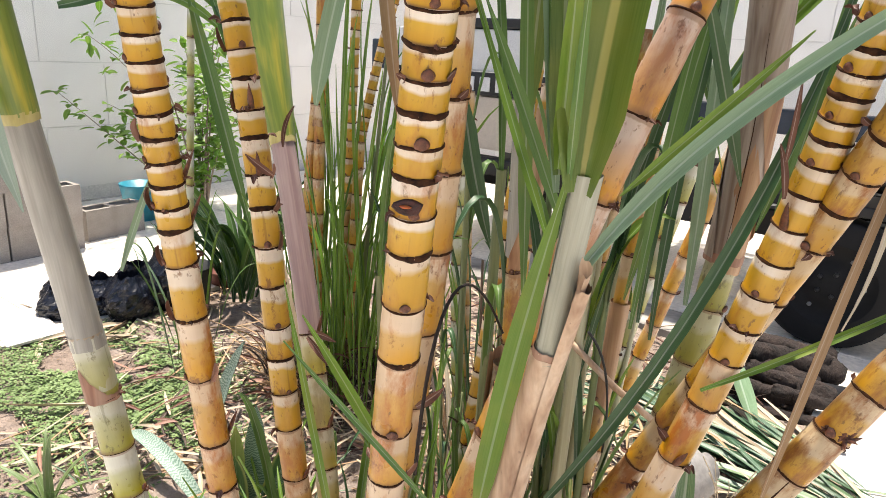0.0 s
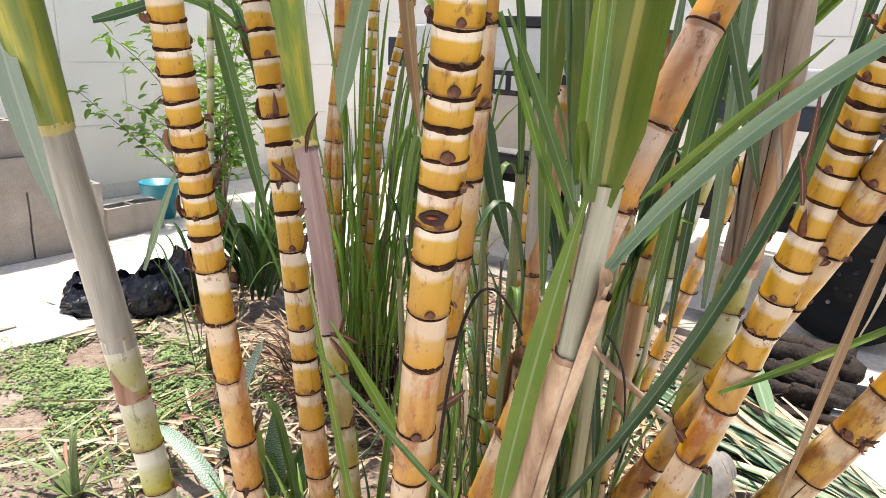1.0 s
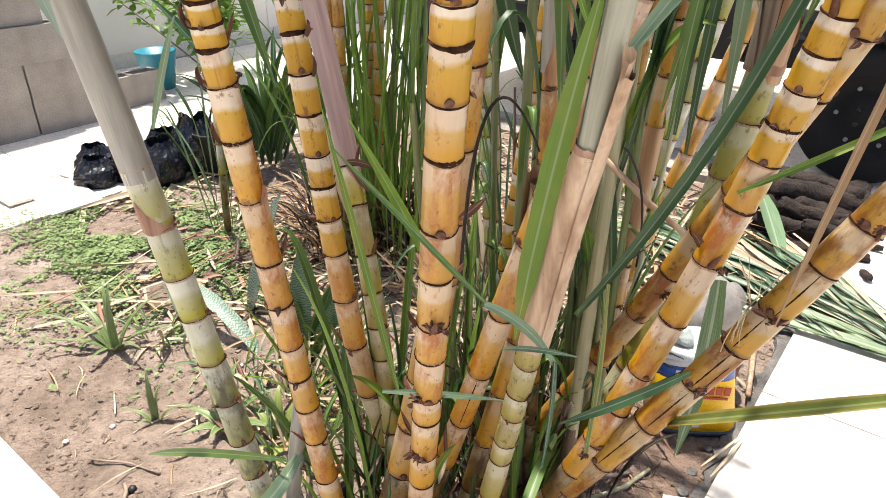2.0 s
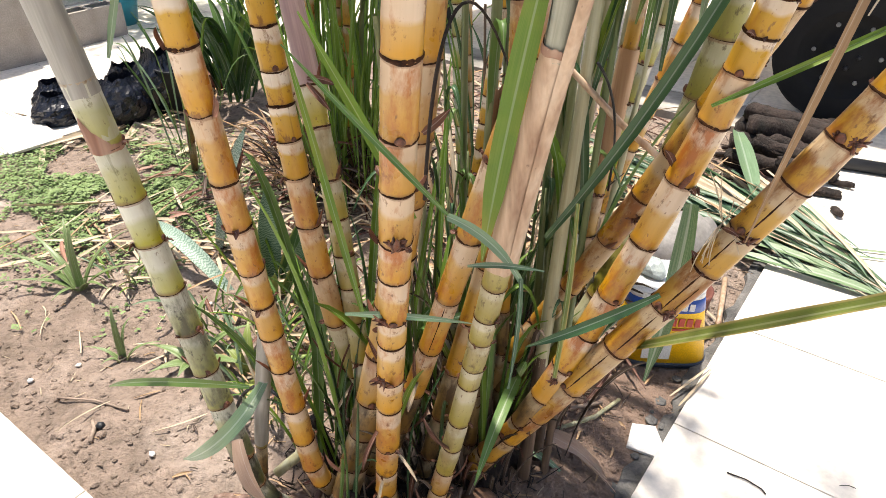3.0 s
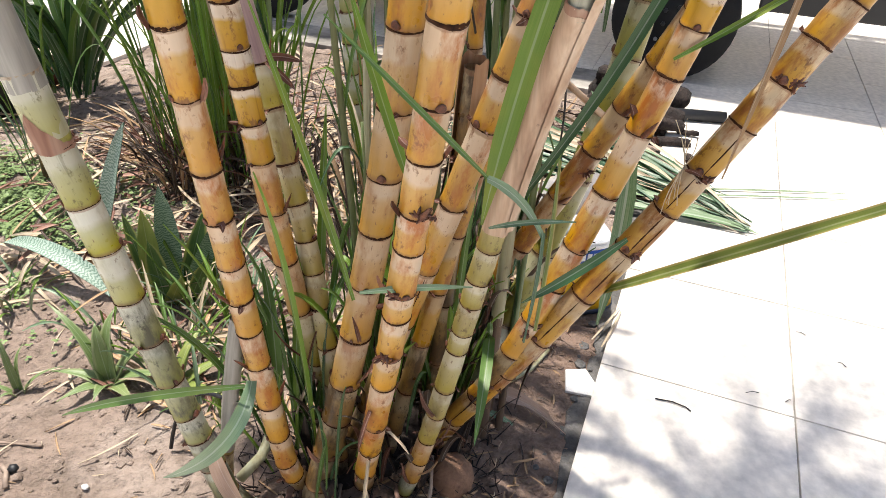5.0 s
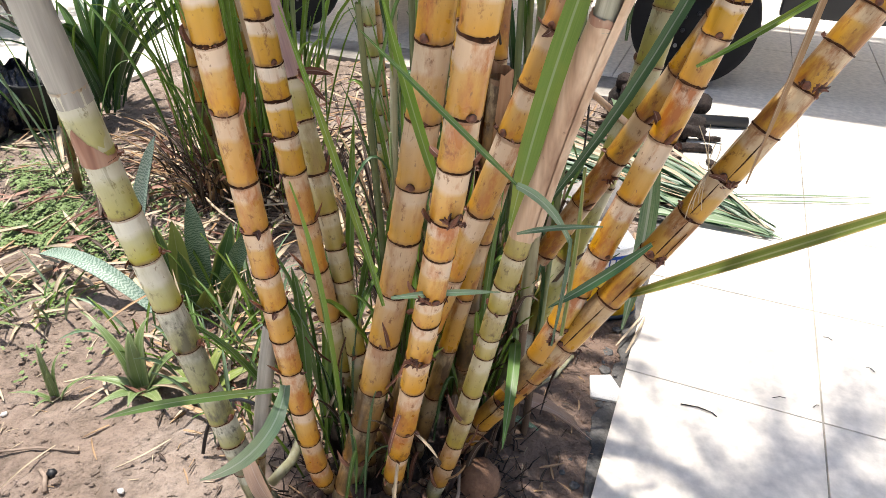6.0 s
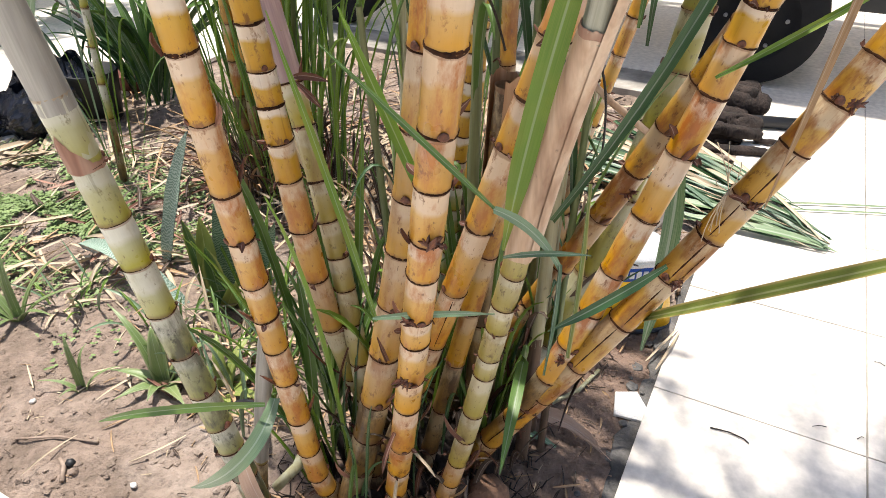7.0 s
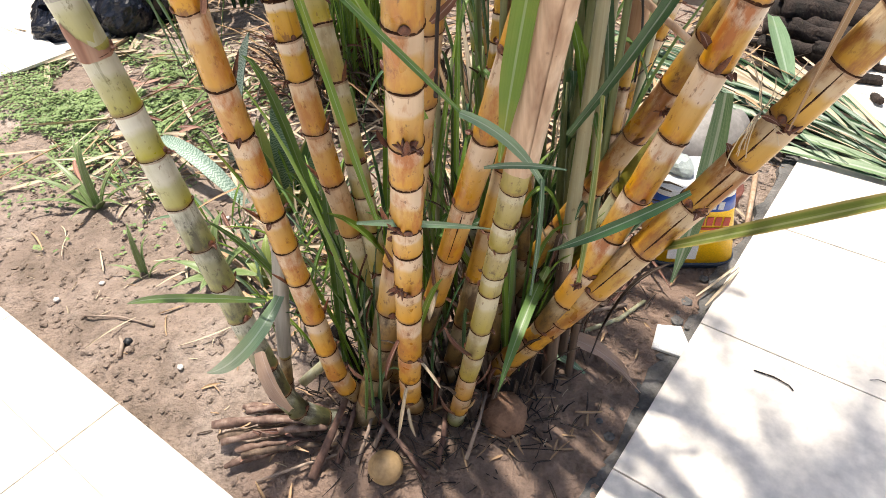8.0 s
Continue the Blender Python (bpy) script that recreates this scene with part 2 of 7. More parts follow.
LEAF_BUSH = blade_skin("leaf_bush", (0.23, 0.41, 0.06), (0.38, 0.54, 0.15), (0.38, 0.46, 0.10), glow=0.6)
LEAF_ALOE = blade_skin("leaf_aloe", (0.095, 0.155, 0.045), (0.20, 0.27, 0.105), (0.32, 0.31, 0.13), rib=0.0, glow=0.06, rough=0.4, edge=(0.29, 0.33, 0.17))
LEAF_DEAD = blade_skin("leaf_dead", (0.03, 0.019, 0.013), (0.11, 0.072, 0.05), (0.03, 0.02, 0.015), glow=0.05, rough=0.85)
LEAF_HUSK = blade_skin("leaf_husk", (0.07, 0.022, 0.013), (0.20, 0.085, 0.05), (0.05, 0.018, 0.012), glow=0.05, rough=0.7)
LEAF_PINK = blade_skin("leaf_pink", (0.40, 0.27, 0.20), (0.58, 0.45, 0.36), (0.30, 0.17, 0.12), rib=0.0, glow=0.1, rough=0.75)
FLAP_LEAF = blade_skin("flap_leaf", (0.22, 0.09, 0.06), (0.42, 0.25, 0.18), (0.15, 0.06, 0.04), rib=0.0, glow=0.05, rough=0.6)
LEAF_FAN = blade_skin("leaf_fan", (0.10, 0.175, 0.022), (0.19, 0.26, 0.055), (0.24, 0.26, 0.04), rib=0.05, glow=0.35, rough=0.4, ribcol=(0.46, 0.42, 0.13))
LEAF_BUNDLE = blade_skin("leaf_bundle", (0.085, 0.155, 0.028), (0.20, 0.27, 0.06), (0.30, 0.30, 0.05), rib=0.05, glow=0.3, rough=0.4)
LEAF_EDGED = blade_skin("leaf_edged", (0.11, 0.17, 0.03), (0.26, 0.30, 0.07), (0.36, 0.33, 0.10), rib=0.05, glow=0.2, edge=(0.46, 0.36, 0.15))


def soil_skin():
    """Pale dry earth with reddish parts; round the roots and towards the tile edge darker, for damp and for shade
    painted in.
    """
    m, n, l = tree("soil")
    f1, f2, f3 = noise_node(n, l, 3.2, 6), noise_node(n, l, 38, 7, rough=0.7), noise_node(n, l, 150, 4)
    col = ramp(n, l, f1, [(0.3, (0.20, 0.148, 0.112)), (0.48, (0.33, 0.25, 0.20)), (0.7, (0.46, 0.38, 0.325))])
    col = mix(n, l, 0.85, col, ramp(n, l, f2, [(0.28, 0.35), (0.5, 0.95), (0.75, 1.2)]), "MULTIPLY")
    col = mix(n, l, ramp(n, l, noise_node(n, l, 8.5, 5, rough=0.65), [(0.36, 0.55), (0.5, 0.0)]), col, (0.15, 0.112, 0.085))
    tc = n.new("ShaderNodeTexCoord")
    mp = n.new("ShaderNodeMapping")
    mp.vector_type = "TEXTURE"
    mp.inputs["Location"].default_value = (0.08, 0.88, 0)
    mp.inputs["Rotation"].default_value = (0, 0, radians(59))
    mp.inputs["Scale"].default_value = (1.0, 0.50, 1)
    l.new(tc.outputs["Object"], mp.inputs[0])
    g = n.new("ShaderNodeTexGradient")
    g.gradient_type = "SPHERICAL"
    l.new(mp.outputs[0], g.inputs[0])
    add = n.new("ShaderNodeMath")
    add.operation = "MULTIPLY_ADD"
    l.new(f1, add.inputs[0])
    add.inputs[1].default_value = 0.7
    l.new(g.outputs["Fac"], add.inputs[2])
    # dark patch: damp earth plus the clump's shade, put into the colour
    damp_shade = ramp(n, l, add.outputs[0], [(0.48, 0.0), (0.72, 0.95)])
    col = mix(n, l, damp_shade, col, mix(n, l, f2, (0.092, 0.058, 0.044), (0.41, 0.285, 0.218)))
    p = n["Principled BSDF"]
    l.new(col, p.inputs["Base Color"])
    p.inputs["Roughness"].default_value = 0.92
    h = mix(n, l, 0.35, f2, f3)
    bump(n, l, h, 1.0, 0.026)
    return m


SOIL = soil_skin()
TILE = rough_surface("tile", (0.80, 0.74, 0.66), (0.86, 0.80, 0.72), 2.2, 0.3, 0.05, 0.0005, fine=40, spots=((0.50, 0.42, 0.34), 9.0, 0.76))
GROUT = rough_surface("grout", (0.12, 0.112, 0.102), (0.60, 0.56, 0.50), 3.0, 0.9, 0.5, 0.002)
GROUT_PALE = rough_surface("pale_grout", (0.48, 0.44, 0.39), (0.70, 0.66, 0.60), 3.0, 0.9, 0.3, 0.002)
MORTAR = rough_surface("mortar", (0.07, 0.07, 0.07), (0.20, 0.19, 0.18), 14, 0.95, 0.9, 0.006)
WALL = rough_surface("wall_paint", (0.86, 0.83, 0.785), (0.94, 0.92, 0.88), 2.6, 0.6, 0.05, 0.0006, fine=160)
JOINT = rough_surface("wall_joint", (0.72, 0.70, 0.66), (0.82, 0.80, 0.76), 8, 0.9, 0.3, 0.002)
BLOCK = rough_surface("block", (0.28, 0.25, 0.225), (0.42, 0.38, 0.345), 7, 0.95, 0.9, 0.004, fine=150)
PLASTIC_BLACK = rough_surface("black_film", (0.003, 0.004, 0.008), (0.009, 0.011, 0.020), 20, 0.27, 0.25, 0.002, fine=60)
POT_DARK = flat("dark_pot", (0.02, 0.022, 0.022), 0.5)
POT_BLUE = flat("blue_pot", (0.03, 0.30, 0.42), 0.4)
CLAY = flat("clay", (0.17, 0.055, 0.04), 0.8)
BARK = rough_surface("bark", (0.007, 0.005, 0.004), (0.048, 0.031, 0.025), 18, 0.9, 1.0, 0.01, stretch=(1, 1, 0.2), fine=90)
WOOD_GREY = rough_surface("grey_wood", (0.20, 0.14, 0.11), (0.42, 0.33, 0.26), 18, 0.85, 0.7, 0.004, stretch=(1, 1, 0.15), fine=120)
RUBBER = flat("rubber", (0.010, 0.010, 0.011), 0.92)
STEEL_DARK = flat("dark_steel", (0.025, 0.026, 0.03), 0.45, 0.2)
PAINT_WHITE = flat("white_enamel", (0.72, 0.73, 0.74), 0.3, var=0.06)
PAINT_BLACK = flat("black_paint", (0.012, 0.013, 0.016), 0.5)
PAINT_NAVY = flat("navy_paint", (0.03, 0.045, 0.075), 0.35)
RED_PLASTIC = flat("red_plastic", (0.45, 0.02, 0.015), 0.4)
CAN_YELLOW = flat("can_yellow", (0.78, 0.47, 0.01), 0.35, var=0.06)
CAN_BLUE = flat("can_blue", (0.02, 0.09, 0.42), 0.35, var=0.1)
CAN_WHITE = flat("can_white", (0.70, 0.72, 0.74), 0.4, var=0.1)
CAN_RED = flat("can_red", (0.50, 0.04, 0.02), 0.4)
PAPER = flat("shard_glaze", (0.78, 0.77, 0.74), 0.4, var=0.06)
FRUIT = rough_surface("fruit", (0.26, 0.165, 0.075), (0.46, 0.32, 0.17), 18, 0.55, 0.3, 0.001, fine=120)
STONE = rough_surface("brown_stone", (0.12, 0.06, 0.035), (0.28, 0.16, 0.10), 16, 0.8, 0.7, 0.004)
JUG = rough_surface("grey_jug", (0.22, 0.205, 0.19), (0.36, 0.34, 0.32), 9, 0.6, 0.3, 0.002)
FILM = flat("pale_film", (0.40, 0.45, 0.44), 0.3, var=0.2)
WEED = rough_surface("weed", (0.08, 0.145, 0.03), (0.235, 0.33, 0.12), 22, 0.6, 0.1, 0.001, fine=90)


# ---- mesh helpers ----
def link_mesh(name, bm, mat, smooth=True):
    me = bpy.data.meshes.new(name)
    bm.to_mesh(me)
    bm.free()
    for m in (mat if isinstance(mat, (list, tuple)) else [mat]):
        me.materials.append(m)
    if smooth:
        for p in me.polygons:
            p.use_smooth = True
    return me


def part(name, bm, mat, parent, label="", smooth=True, m=None):
    """Links a bmesh as one mesh object under a thing or a part."""
    ob = new(name, bm if isinstance(bm, bpy.types.Mesh) else link_mesh(name, bm, mat, smooth))
    ob.parent = parent
    if m is not None:
        ob.matrix_basis = m
    return tagged(ob, label)


def thing(name, label, category, m=None, group="", kind=""):
    ob = new(name)
    ob.empty_display_size = 0.05
    if m is not None:
        ob.matrix_basis = m
    return tagged(ob, label, category, group, kind)


def solid(name, bm, mat, label, category, group="", kind="", m=None, smooth=True):
    ob = new(name, link_mesh(name, bm, mat, smooth))
    if m is not None:
        ob.matrix_basis = m
    return tagged(ob, label, category, group, kind)


def rings(bm, loops, close=(True, True)):
    """Skins a list of loops of points."""
    vs = [[bm.verts.new(p) for p in lp] for lp in loops]
    k = len(vs[0])
    for a, b in zip(vs, vs[1:]):
        for i in range(k):
            bm.faces.new((a[i], a[(i + 1) % k], b[(i + 1) % k], b[i]))
    if close[0]:
        bm.faces.new(vs[0][::-1])
    if close[1]:
        bm.faces.new(vs[-1])
    return bm


def circle(r, z, k=14, wob=0.0, seed=0.0, squash=1.0):
    return [Vector((r * (1 + wob * noise.noise((math.cos(t) * 1.3 + seed, math.sin(t) * 1.3, z * 30 + seed))) * math.cos(t),
                    squash * r * (1 + wob * noise.noise((math.cos(t) * 1.3 + seed, math.sin(t) * 1.3, z * 30 + seed))) * math.sin(t), z))
            for t in (2 * math.pi * i / k for i in range(k))]


def lathe(bm, profile, k=20, close=(True, True), wob=0.0, seed=0.0):
    return rings(bm, [circle(r, z, k, wob, seed) for r, z in profile], close)


def frame_at(d):
    d = Vector(d).normalized()
    return d.to_track_quat("Z", "Y").to_matrix().to_4x4()


def tube(bm, pts, radii, k=8, wob=0.0, seed=0.0):
    pts = [Vector(p) for p in pts]
    loops = []
    for i, p in enumerate(pts):
        d = pts[min(i + 1, len(pts) - 1)] - pts[max(i - 1, 0)]
        m = Matrix.Translation(p) @ frame_at(d)
        r = radii[i] if isinstance(radii, (list, tuple)) else radii
        loops.append([m @ q for q in circle(r, 0, k, wob, seed + i)])
    return rings(bm, loops)


def bezier(p0, p1, p2, n):
    p0, p1, p2 = Vector(p0), Vector(p1), Vector(p2)
    return [p0 * (1 - s) ** 2 + p1 * 2 * s * (1 - s) + p2 * s * s for s in (i / n for i in range(n + 1))]


def box(bm, lo, hi, bevel=0.0):
    c = [(a + b) / 2 for a, b in zip(lo, hi)]
    s = [b - a for a, b in zip(lo, hi)]
    made = bmesh.ops.create_cube(bm, size=1.0, matrix=Matrix.Translation(c) @ Matrix.Diagonal((*s, 1)))
    if bevel:
        es = list({e for v in made["verts"] for e in v.link_edges})
        bmesh.ops.bevel(bm, geom=es, offset=bevel, segments=2, affect="EDGES", profile=0.6)
    return bm


def blade(bm, p0, p1, p2, width, facing, fold=0.25, n=12, taper=(0.45, 0.0), twist=0.0, thick=0.0006, wave=0.0):
    """A leaf blade along a bow of three points, folded at its midrib, facing roughly that way, with two skins."""
    uvl = bm.loops.layers.uv.verify()
    pts = bezier(p0, p1, p2, n)
    facing = Vector(facing)
    rows = []
    for i, p in enumerate(pts):
        s = i / n
        d = (pts[min(i + 1, n)] - pts[max(i - 1, 0)]).normalized()
        side = d.cross(facing)
        side = side.normalized() if side.length > 1e-4 else Vector((1, 0, 0))
        side.rotate(Matrix.Rotation(twist * s, 3, d))
        up = side.cross(d).normalized()
        w = width / 2 * (taper[0] + (1 - taper[0]) * min(1.0, s / 0.25)) * (1.0 if s < 0.5 else max(taper[1], 1 - ((s - 0.5) / 0.5) ** 2.2) or 0.0)
        w = max(w, 0.0007)
        wv = wave * math.sin(s * 17 + width * 900)
        row = []
        for lift in (0.0, -thick):
            row.append([p - side * w + up * (fold * w + wv + lift), p - side * w * 0.45 + up * (fold * 0.3 * w + lift), p + up * lift * 2.5,
                        p + side * w * 0.45 + up * (fold * 0.3 * w + lift), p + side * w + up * (fold * w - wv + lift)])
        rows.append(row)
    top = [[bm.verts.new(q) for q in r[0]] for r in rows]
    bot = [[bm.verts.new(q) for q in r[1]] for r in rows]
    for i in range(n):
        for j in range(4):
            for grid, flip in ((top, False), (bot, True)):
                c = [(i, j), (i, j + 1), (i + 1, j + 1), (i + 1, j)]
                c = c[::-1] if flip else c
                f = bm.faces.new([grid[a][b] for a, b in c])
                for lp, (a, b) in zip(f.loops, c):
                    lp[uvl].uv = ((0.0, 0.275, 0.5, 0.725, 1.0)[b], a / n * 3)
    return bm


def blade_mesh(name, mat, *args, **kw):
    return link_mesh(name, blade(bmesh.new(), *args, **kw), mat)


YARD = pose(0.064, 0.4226, 0, 0, 0, -30.5)  # x along the bed's front edge, y along its side


def yard(x, y, z=0.0):
    return YARD @ Vector((x, y, z))


def soil_height(x, y):
    """Height of the bed at a place in the yard's axes."""
    p = yard(x, y)
    h = 0.016 * noise.noise((p.x * 2.1, p.y * 2.1, 0)) + 0.011 * noise.noise((p.x * 9, p.y * 9, 3)) + 0.0085 * noise.noise((p.x * 25, p.y * 25, 7)) + 0.0042 * noise.noise((p.x * 55, p.y * 55, 9))
    d = (Vector((p.x, p.y)) - Vector((-0.06, 0.92))).length
    h += 0.042 * math.exp(-(d / 0.32) ** 2)
    edge = min(-x, y, x + 3.05, 2.8 - y)
    h -= 0.014 * math.exp(-max(edge, 0) / 0.05)
    return h


def on_soil(px, py):
    q = YARD.inverted() @ Vector((px, py, 0))
    return Vector((px, py, soil_height(min(q.x, -0.001), q.y)))


# ---- ground, floor, walls ----
bm = bmesh.new()
NX, NY = 230, 210
grid = [[bm.verts.new(YARD @ Vector((-3.05 + 3.05 * i / NX, 2.8 * j / NY, soil_height(-3.05 + 3.05 * i / NX, 2.8 * j / NY)))) for j in range(NY + 1)] for i in range(NX + 1)]
for i in range(NX):
    for j in range(NY):
        bm.faces.new((grid[i][j], grid[i + 1][j], grid[i + 1][j + 1], grid[i][j + 1]))
solid("ground_soil", bm, SOIL, "bare reddish-brown garden soil with clods and damp, shade-darkened patches", "soil", kind="structure")

FX0, FX1, FY0, FY1 = -4.95, 4.2, -2.6, 6.4
bm = bmesh.new()
for lo, hi in (((FX0, FY0, -0.1), (FX1, -0.002, 0.0145)), ((FX0, 2.802, -0.1), (FX1, FY1, 0.0145)), ((FX0, 0.0, -0.1), (-3.052, 2.8, 0.0145)), ((0.002, 0.0, -0.1), (FX1, 2.8, 0.0145))):
    box(bm, lo, hi)
for f in bm.faces:
    f.material_index = 1 if f.calc_center_median().y < -0.003 else 0
floor = solid("floor", bm, [GROUT, GROUT_PALE], "dark grouted floor bed under pale yard tiles", "floor", kind="structure", m=YARD, smooth=False)
bm = bmesh.new()
box(bm, (-60, -60, -0.4), (60, 60, -0.12))
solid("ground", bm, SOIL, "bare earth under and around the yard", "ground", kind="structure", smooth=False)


def wall_run(name, label, origin, turn, length, height):
    """The core of a yard wall; its panels are laid on later, piece by piece."""
    bm = bmesh.new()
    box(bm, (0, 0, 0.0), (length, 0.15, height))
    return solid(name, bm, JOINT, label, "wall", kind="structure", m=YARD @ pose(*origin, 0, 0, turn), smooth=False)


WALL_LEFT = wall_run("wall_left", "white yard wall clad with large pale panels", (-4.95, -2.6, 0), 90, 9.0, 2.86)
WALL_BACK = wall_run("wall_back", "pale yard wall clad with large panels behind the vehicle", (4.2, 6.4, 0), 180, 9.3, 2.86)
# added walls out of view, kept low to let in sky light
WALL_RIGHT = wall_run("wall_right", "unseen plain pale wall closing the yard", (4.35, -2.6, 0), 90, 9.0, 1.8)
WALL_FRONT = wall_run("wall_front", "unseen plain pale wall closing the yard's front", (-4.95, -2.75, 0), 0, 9.15, 1.8)


# ---- sugar cane ----
def poly(c, z):
    if callable(c):
        return c(z)
    return sum(k * z ** i for i, k in enumerate(c))


def bent(c, z0, foot):
    """The same line with its lowest stretch bowed to another foot."""
    return lambda z: poly(c, z) + (foot - poly(c, 0.0)) * (max(0.0, z0 - z) / z0) ** 2


def at_curve(cx, cy, z):
    return Vector((poly(cx, z), poly(cy, z), z))


def internode(r0, r1, length, seed, k=16):
    bm = bmesh.new()
    loops = []
    for s, f in ((0, 1.04), (0.04, 1.0), (0.12, 0.985), (0.5, 1.0), (0.86, 0.985), (0.95, 0.99), (1, 1.03)):
        r = (r0 + (r1 - r0) * s) * f
        loops.append(circle(r, length * s, k, 0.05, seed))
    return rings(bm, loops, (False, False))


def node_ring(r, seed, dip, phi, half=0.0024, k=34, bud=0.0, swell=0.4):
    bm = bmesh.new()
    loops = []
    for dz, f in ((-1, 1.005), (-0.5, 1.05), (0.4, 1.055), (1, 1.005)):
        lp = []
        for i in range(k):
            t = 2 * math.pi * i / k
            e = noise.noise((math.cos(t) * 2 + seed, math.sin(t) * 2, seed * 3)) + 0.6 * noise.noise((math.cos(t) * 6 + seed, math.sin(t) * 6, dz + seed))
            z = dz * half * (1 + 0.5 * e) * (1 + swell * (0.5 - 0.5 * math.cos(t - bud)) ** 2) - dip * max(0.0, math.cos(t - phi)) ** 1.5 + 0.0012 * noise.noise((math.cos(t), math.sin(t), seed))
            lp.append(Vector((r * f * math.cos(t), r * f * math.sin(t), z)))
        loops.append(lp)
    return rings(bm, loops, (False, False))


def round_bud(size, seed):
    bm = bmesh.new()
    lathe(bm, [(0.55 * size, -0.1 * size), (0.95 * size, 0.25 * size), (1.0 * size, 0.7 * size), (0.75 * size, 1.25 * size), (0.35 * size, 1.6 * size), (0.04 * size, 1.75 * size)], 11, wob=0.3, seed=seed)
    return bm


def bud_mesh(size, length, seed):
    bm = bmesh.new()
    lathe(bm, [(0.2 * size, -0.35 * size), (0.55 * size, 0), (0.5 * size, 0.4 * length), (0.28 * size, 0.75 * length), (0.03 * size, length)], 9, wob=0.3, seed=seed)
    return bm


def sheath(bm, cx, cy, z0, z1, r0, r1, gap=0.12, start=0.0, k=18, n=10, flare=0.0, arc=2 * math.pi + 0.5, peak=0.0, jag=0.004):
    """A leaf sheath rolled round its stalk: its edges overlap in one long seam."""
    uvl = bm.loops.layers.uv.verify()
    loops = []
    for i in range(n + 1):
        z = z0 + (z1 - z0) * i / n
        p = at_curve(cx, cy, z)
        m = Matrix.Translation(p) @ frame_at(at_curve(cx, cy, z + 0.01) - p)
        r = r0 + (r1 - r0) * i / n + flare * max(0, 1 - i / n * 6)
        row = []
        for j in range(k + 1):
            t = start + arc * j / k + 0.08 * noise.noise((z * 6, j * 0.2, start))
            rr = r * (0.97 + gap * j / k) * (1 + 0.03 * noise.noise((math.cos(t) * 2, math.sin(t) * 2, z * 9)))
            row.append(m @ Vector((rr * math.cos(t), rr * math.sin(t), (jag * (noise.noise((t * 2, 0, start)) + 0.5 * noise.noise((t * 7, 1, start))) * i / n if i else 0.003 * noise.noise((t * 2, 0, start))) - (z - z0) * peak * abs(2 * j / k - 1.1))))
        loops.append([bm.verts.new(q) for q in row])
    for i, (a, b) in enumerate(zip(loops, loops[1:])):
        for j in range(k):
            f = bm.faces.new((a[j], a[j + 1], b[j + 1], b[j]))
            for lp, (u, v) in zip(f.loops, ((j, i), (j + 1, i), (j + 1, i + 1), (j, i + 1))):
                lp[uvl].uv = (u / k, v / n * (z1 - z0) * 8)
    return bm


def cane(label, cx, cy, r, nodes, skins, phi=0.0, claws=(), taper=0.0, group="sugar cane clump", buds=True, ring_half=0.0024):
    """A standing cane: an internode between each two nodes, dark rings, buds left and right by turns.
    skins: (from height, material), rising."""
    base = at_curve(cx, cy, nodes[0])
    th = thing("sugarcane_stalk", label, "sugarcane", Matrix.Translation(base), group)
    inv = Matrix.Translation(-base)
    rnd = random.Random(round(base.x * 5000) + round(base.y * 900))
    for i, (z0, z1) in enumerate(zip(nodes, nodes[1:])):
        p, q = at_curve(cx, cy, z0), at_curve(cx, cy, z1)
        m = inv @ Matrix.Translation(p) @ frame_at(q - p)
        ra, rb = r * (1 - taper * z0), r * (1 - taper * z1)
        mat = [s for h, s in skins if z0 >= h - 1e-6][-1]
        part("internode", internode(ra, rb, (q - p).length, i * 1.7 + r * 900), mat, th, m=m)
        side = phi + math.pi * (i % 2)
        if i:
            rg = part("node_ring", node_ring(ra, i * 2.3 + r * 500, rnd.uniform(0.0, 0.0022) * ra / 0.018, side + (0 if i % 3 else math.pi), ring_half * (0.52 if z0 < 0.9 else 0.55) * rnd.uniform(0.75, 1.3), bud=side, swell=0.5 if z0 < 0.98 or (q - p).length > 0.05 else 1.0), RING, th, m=m)
            if buds and z0 < 1.5:
                scraps(th, m, ra, rnd)
            if buds:
                big = 2.6 if i in claws else 1.0
                out = Vector((math.cos(side), math.sin(side), 0)) * ra * 0.97
                tilt = pose(*out, 0, 0, math.degrees(side)) @ pose(0, 0, 0.001, 0, 14 if big == 1 else 28) @ Matrix.Diagonal((0.6, 1.0, 1.0, 1))
                part("bud", round_bud(ra * rnd.uniform(0.21, 0.31), i + r * 100) if big == 1 else bud_mesh(ra * 0.42, ra * 0.75 * big, i + r), BUD, th, "dried dark red bud husk" if big > 1 else "", m=m @ tilt)
    return th


SCRAPS = []
for k in range(5):
    rs = random.Random(900 + k)
    SCRAPS.append(blade_mesh("husk_scrap", LEAF_HUSK, (0, 0, 0), (0.004, rs.uniform(-0.004, 0.004), 0.007), (rs.uniform(0.006, 0.016), rs.uniform(-0.006, 0.006), rs.uniform(-0.006, 0.022)), rs.uniform(0.004, 0.010), (1, 0, 0.3), n=5, fold=0.5, taper=(0.7, 0.0)))


def scraps(th, m, r, rs):
    """Torn brown bits of old sheath that cling to a node."""
    for k in range(rs.choice((0, 1, 1, 2, 2, 3))):
        a = rs.uniform(0, 360)
        part("husk_scrap", rs.choice(SCRAPS), None, th, m=m @ pose(0, 0, rs.uniform(-0.002, 0.002), 0, 0, a) @ pose(r * 0.99, 0, 0, rs.uniform(-70, 70), rs.uniform(-30, 30), rs.uniform(-40, 40)) @ Matrix.Scale(rs.uniform(0.5, 1.0), 4))


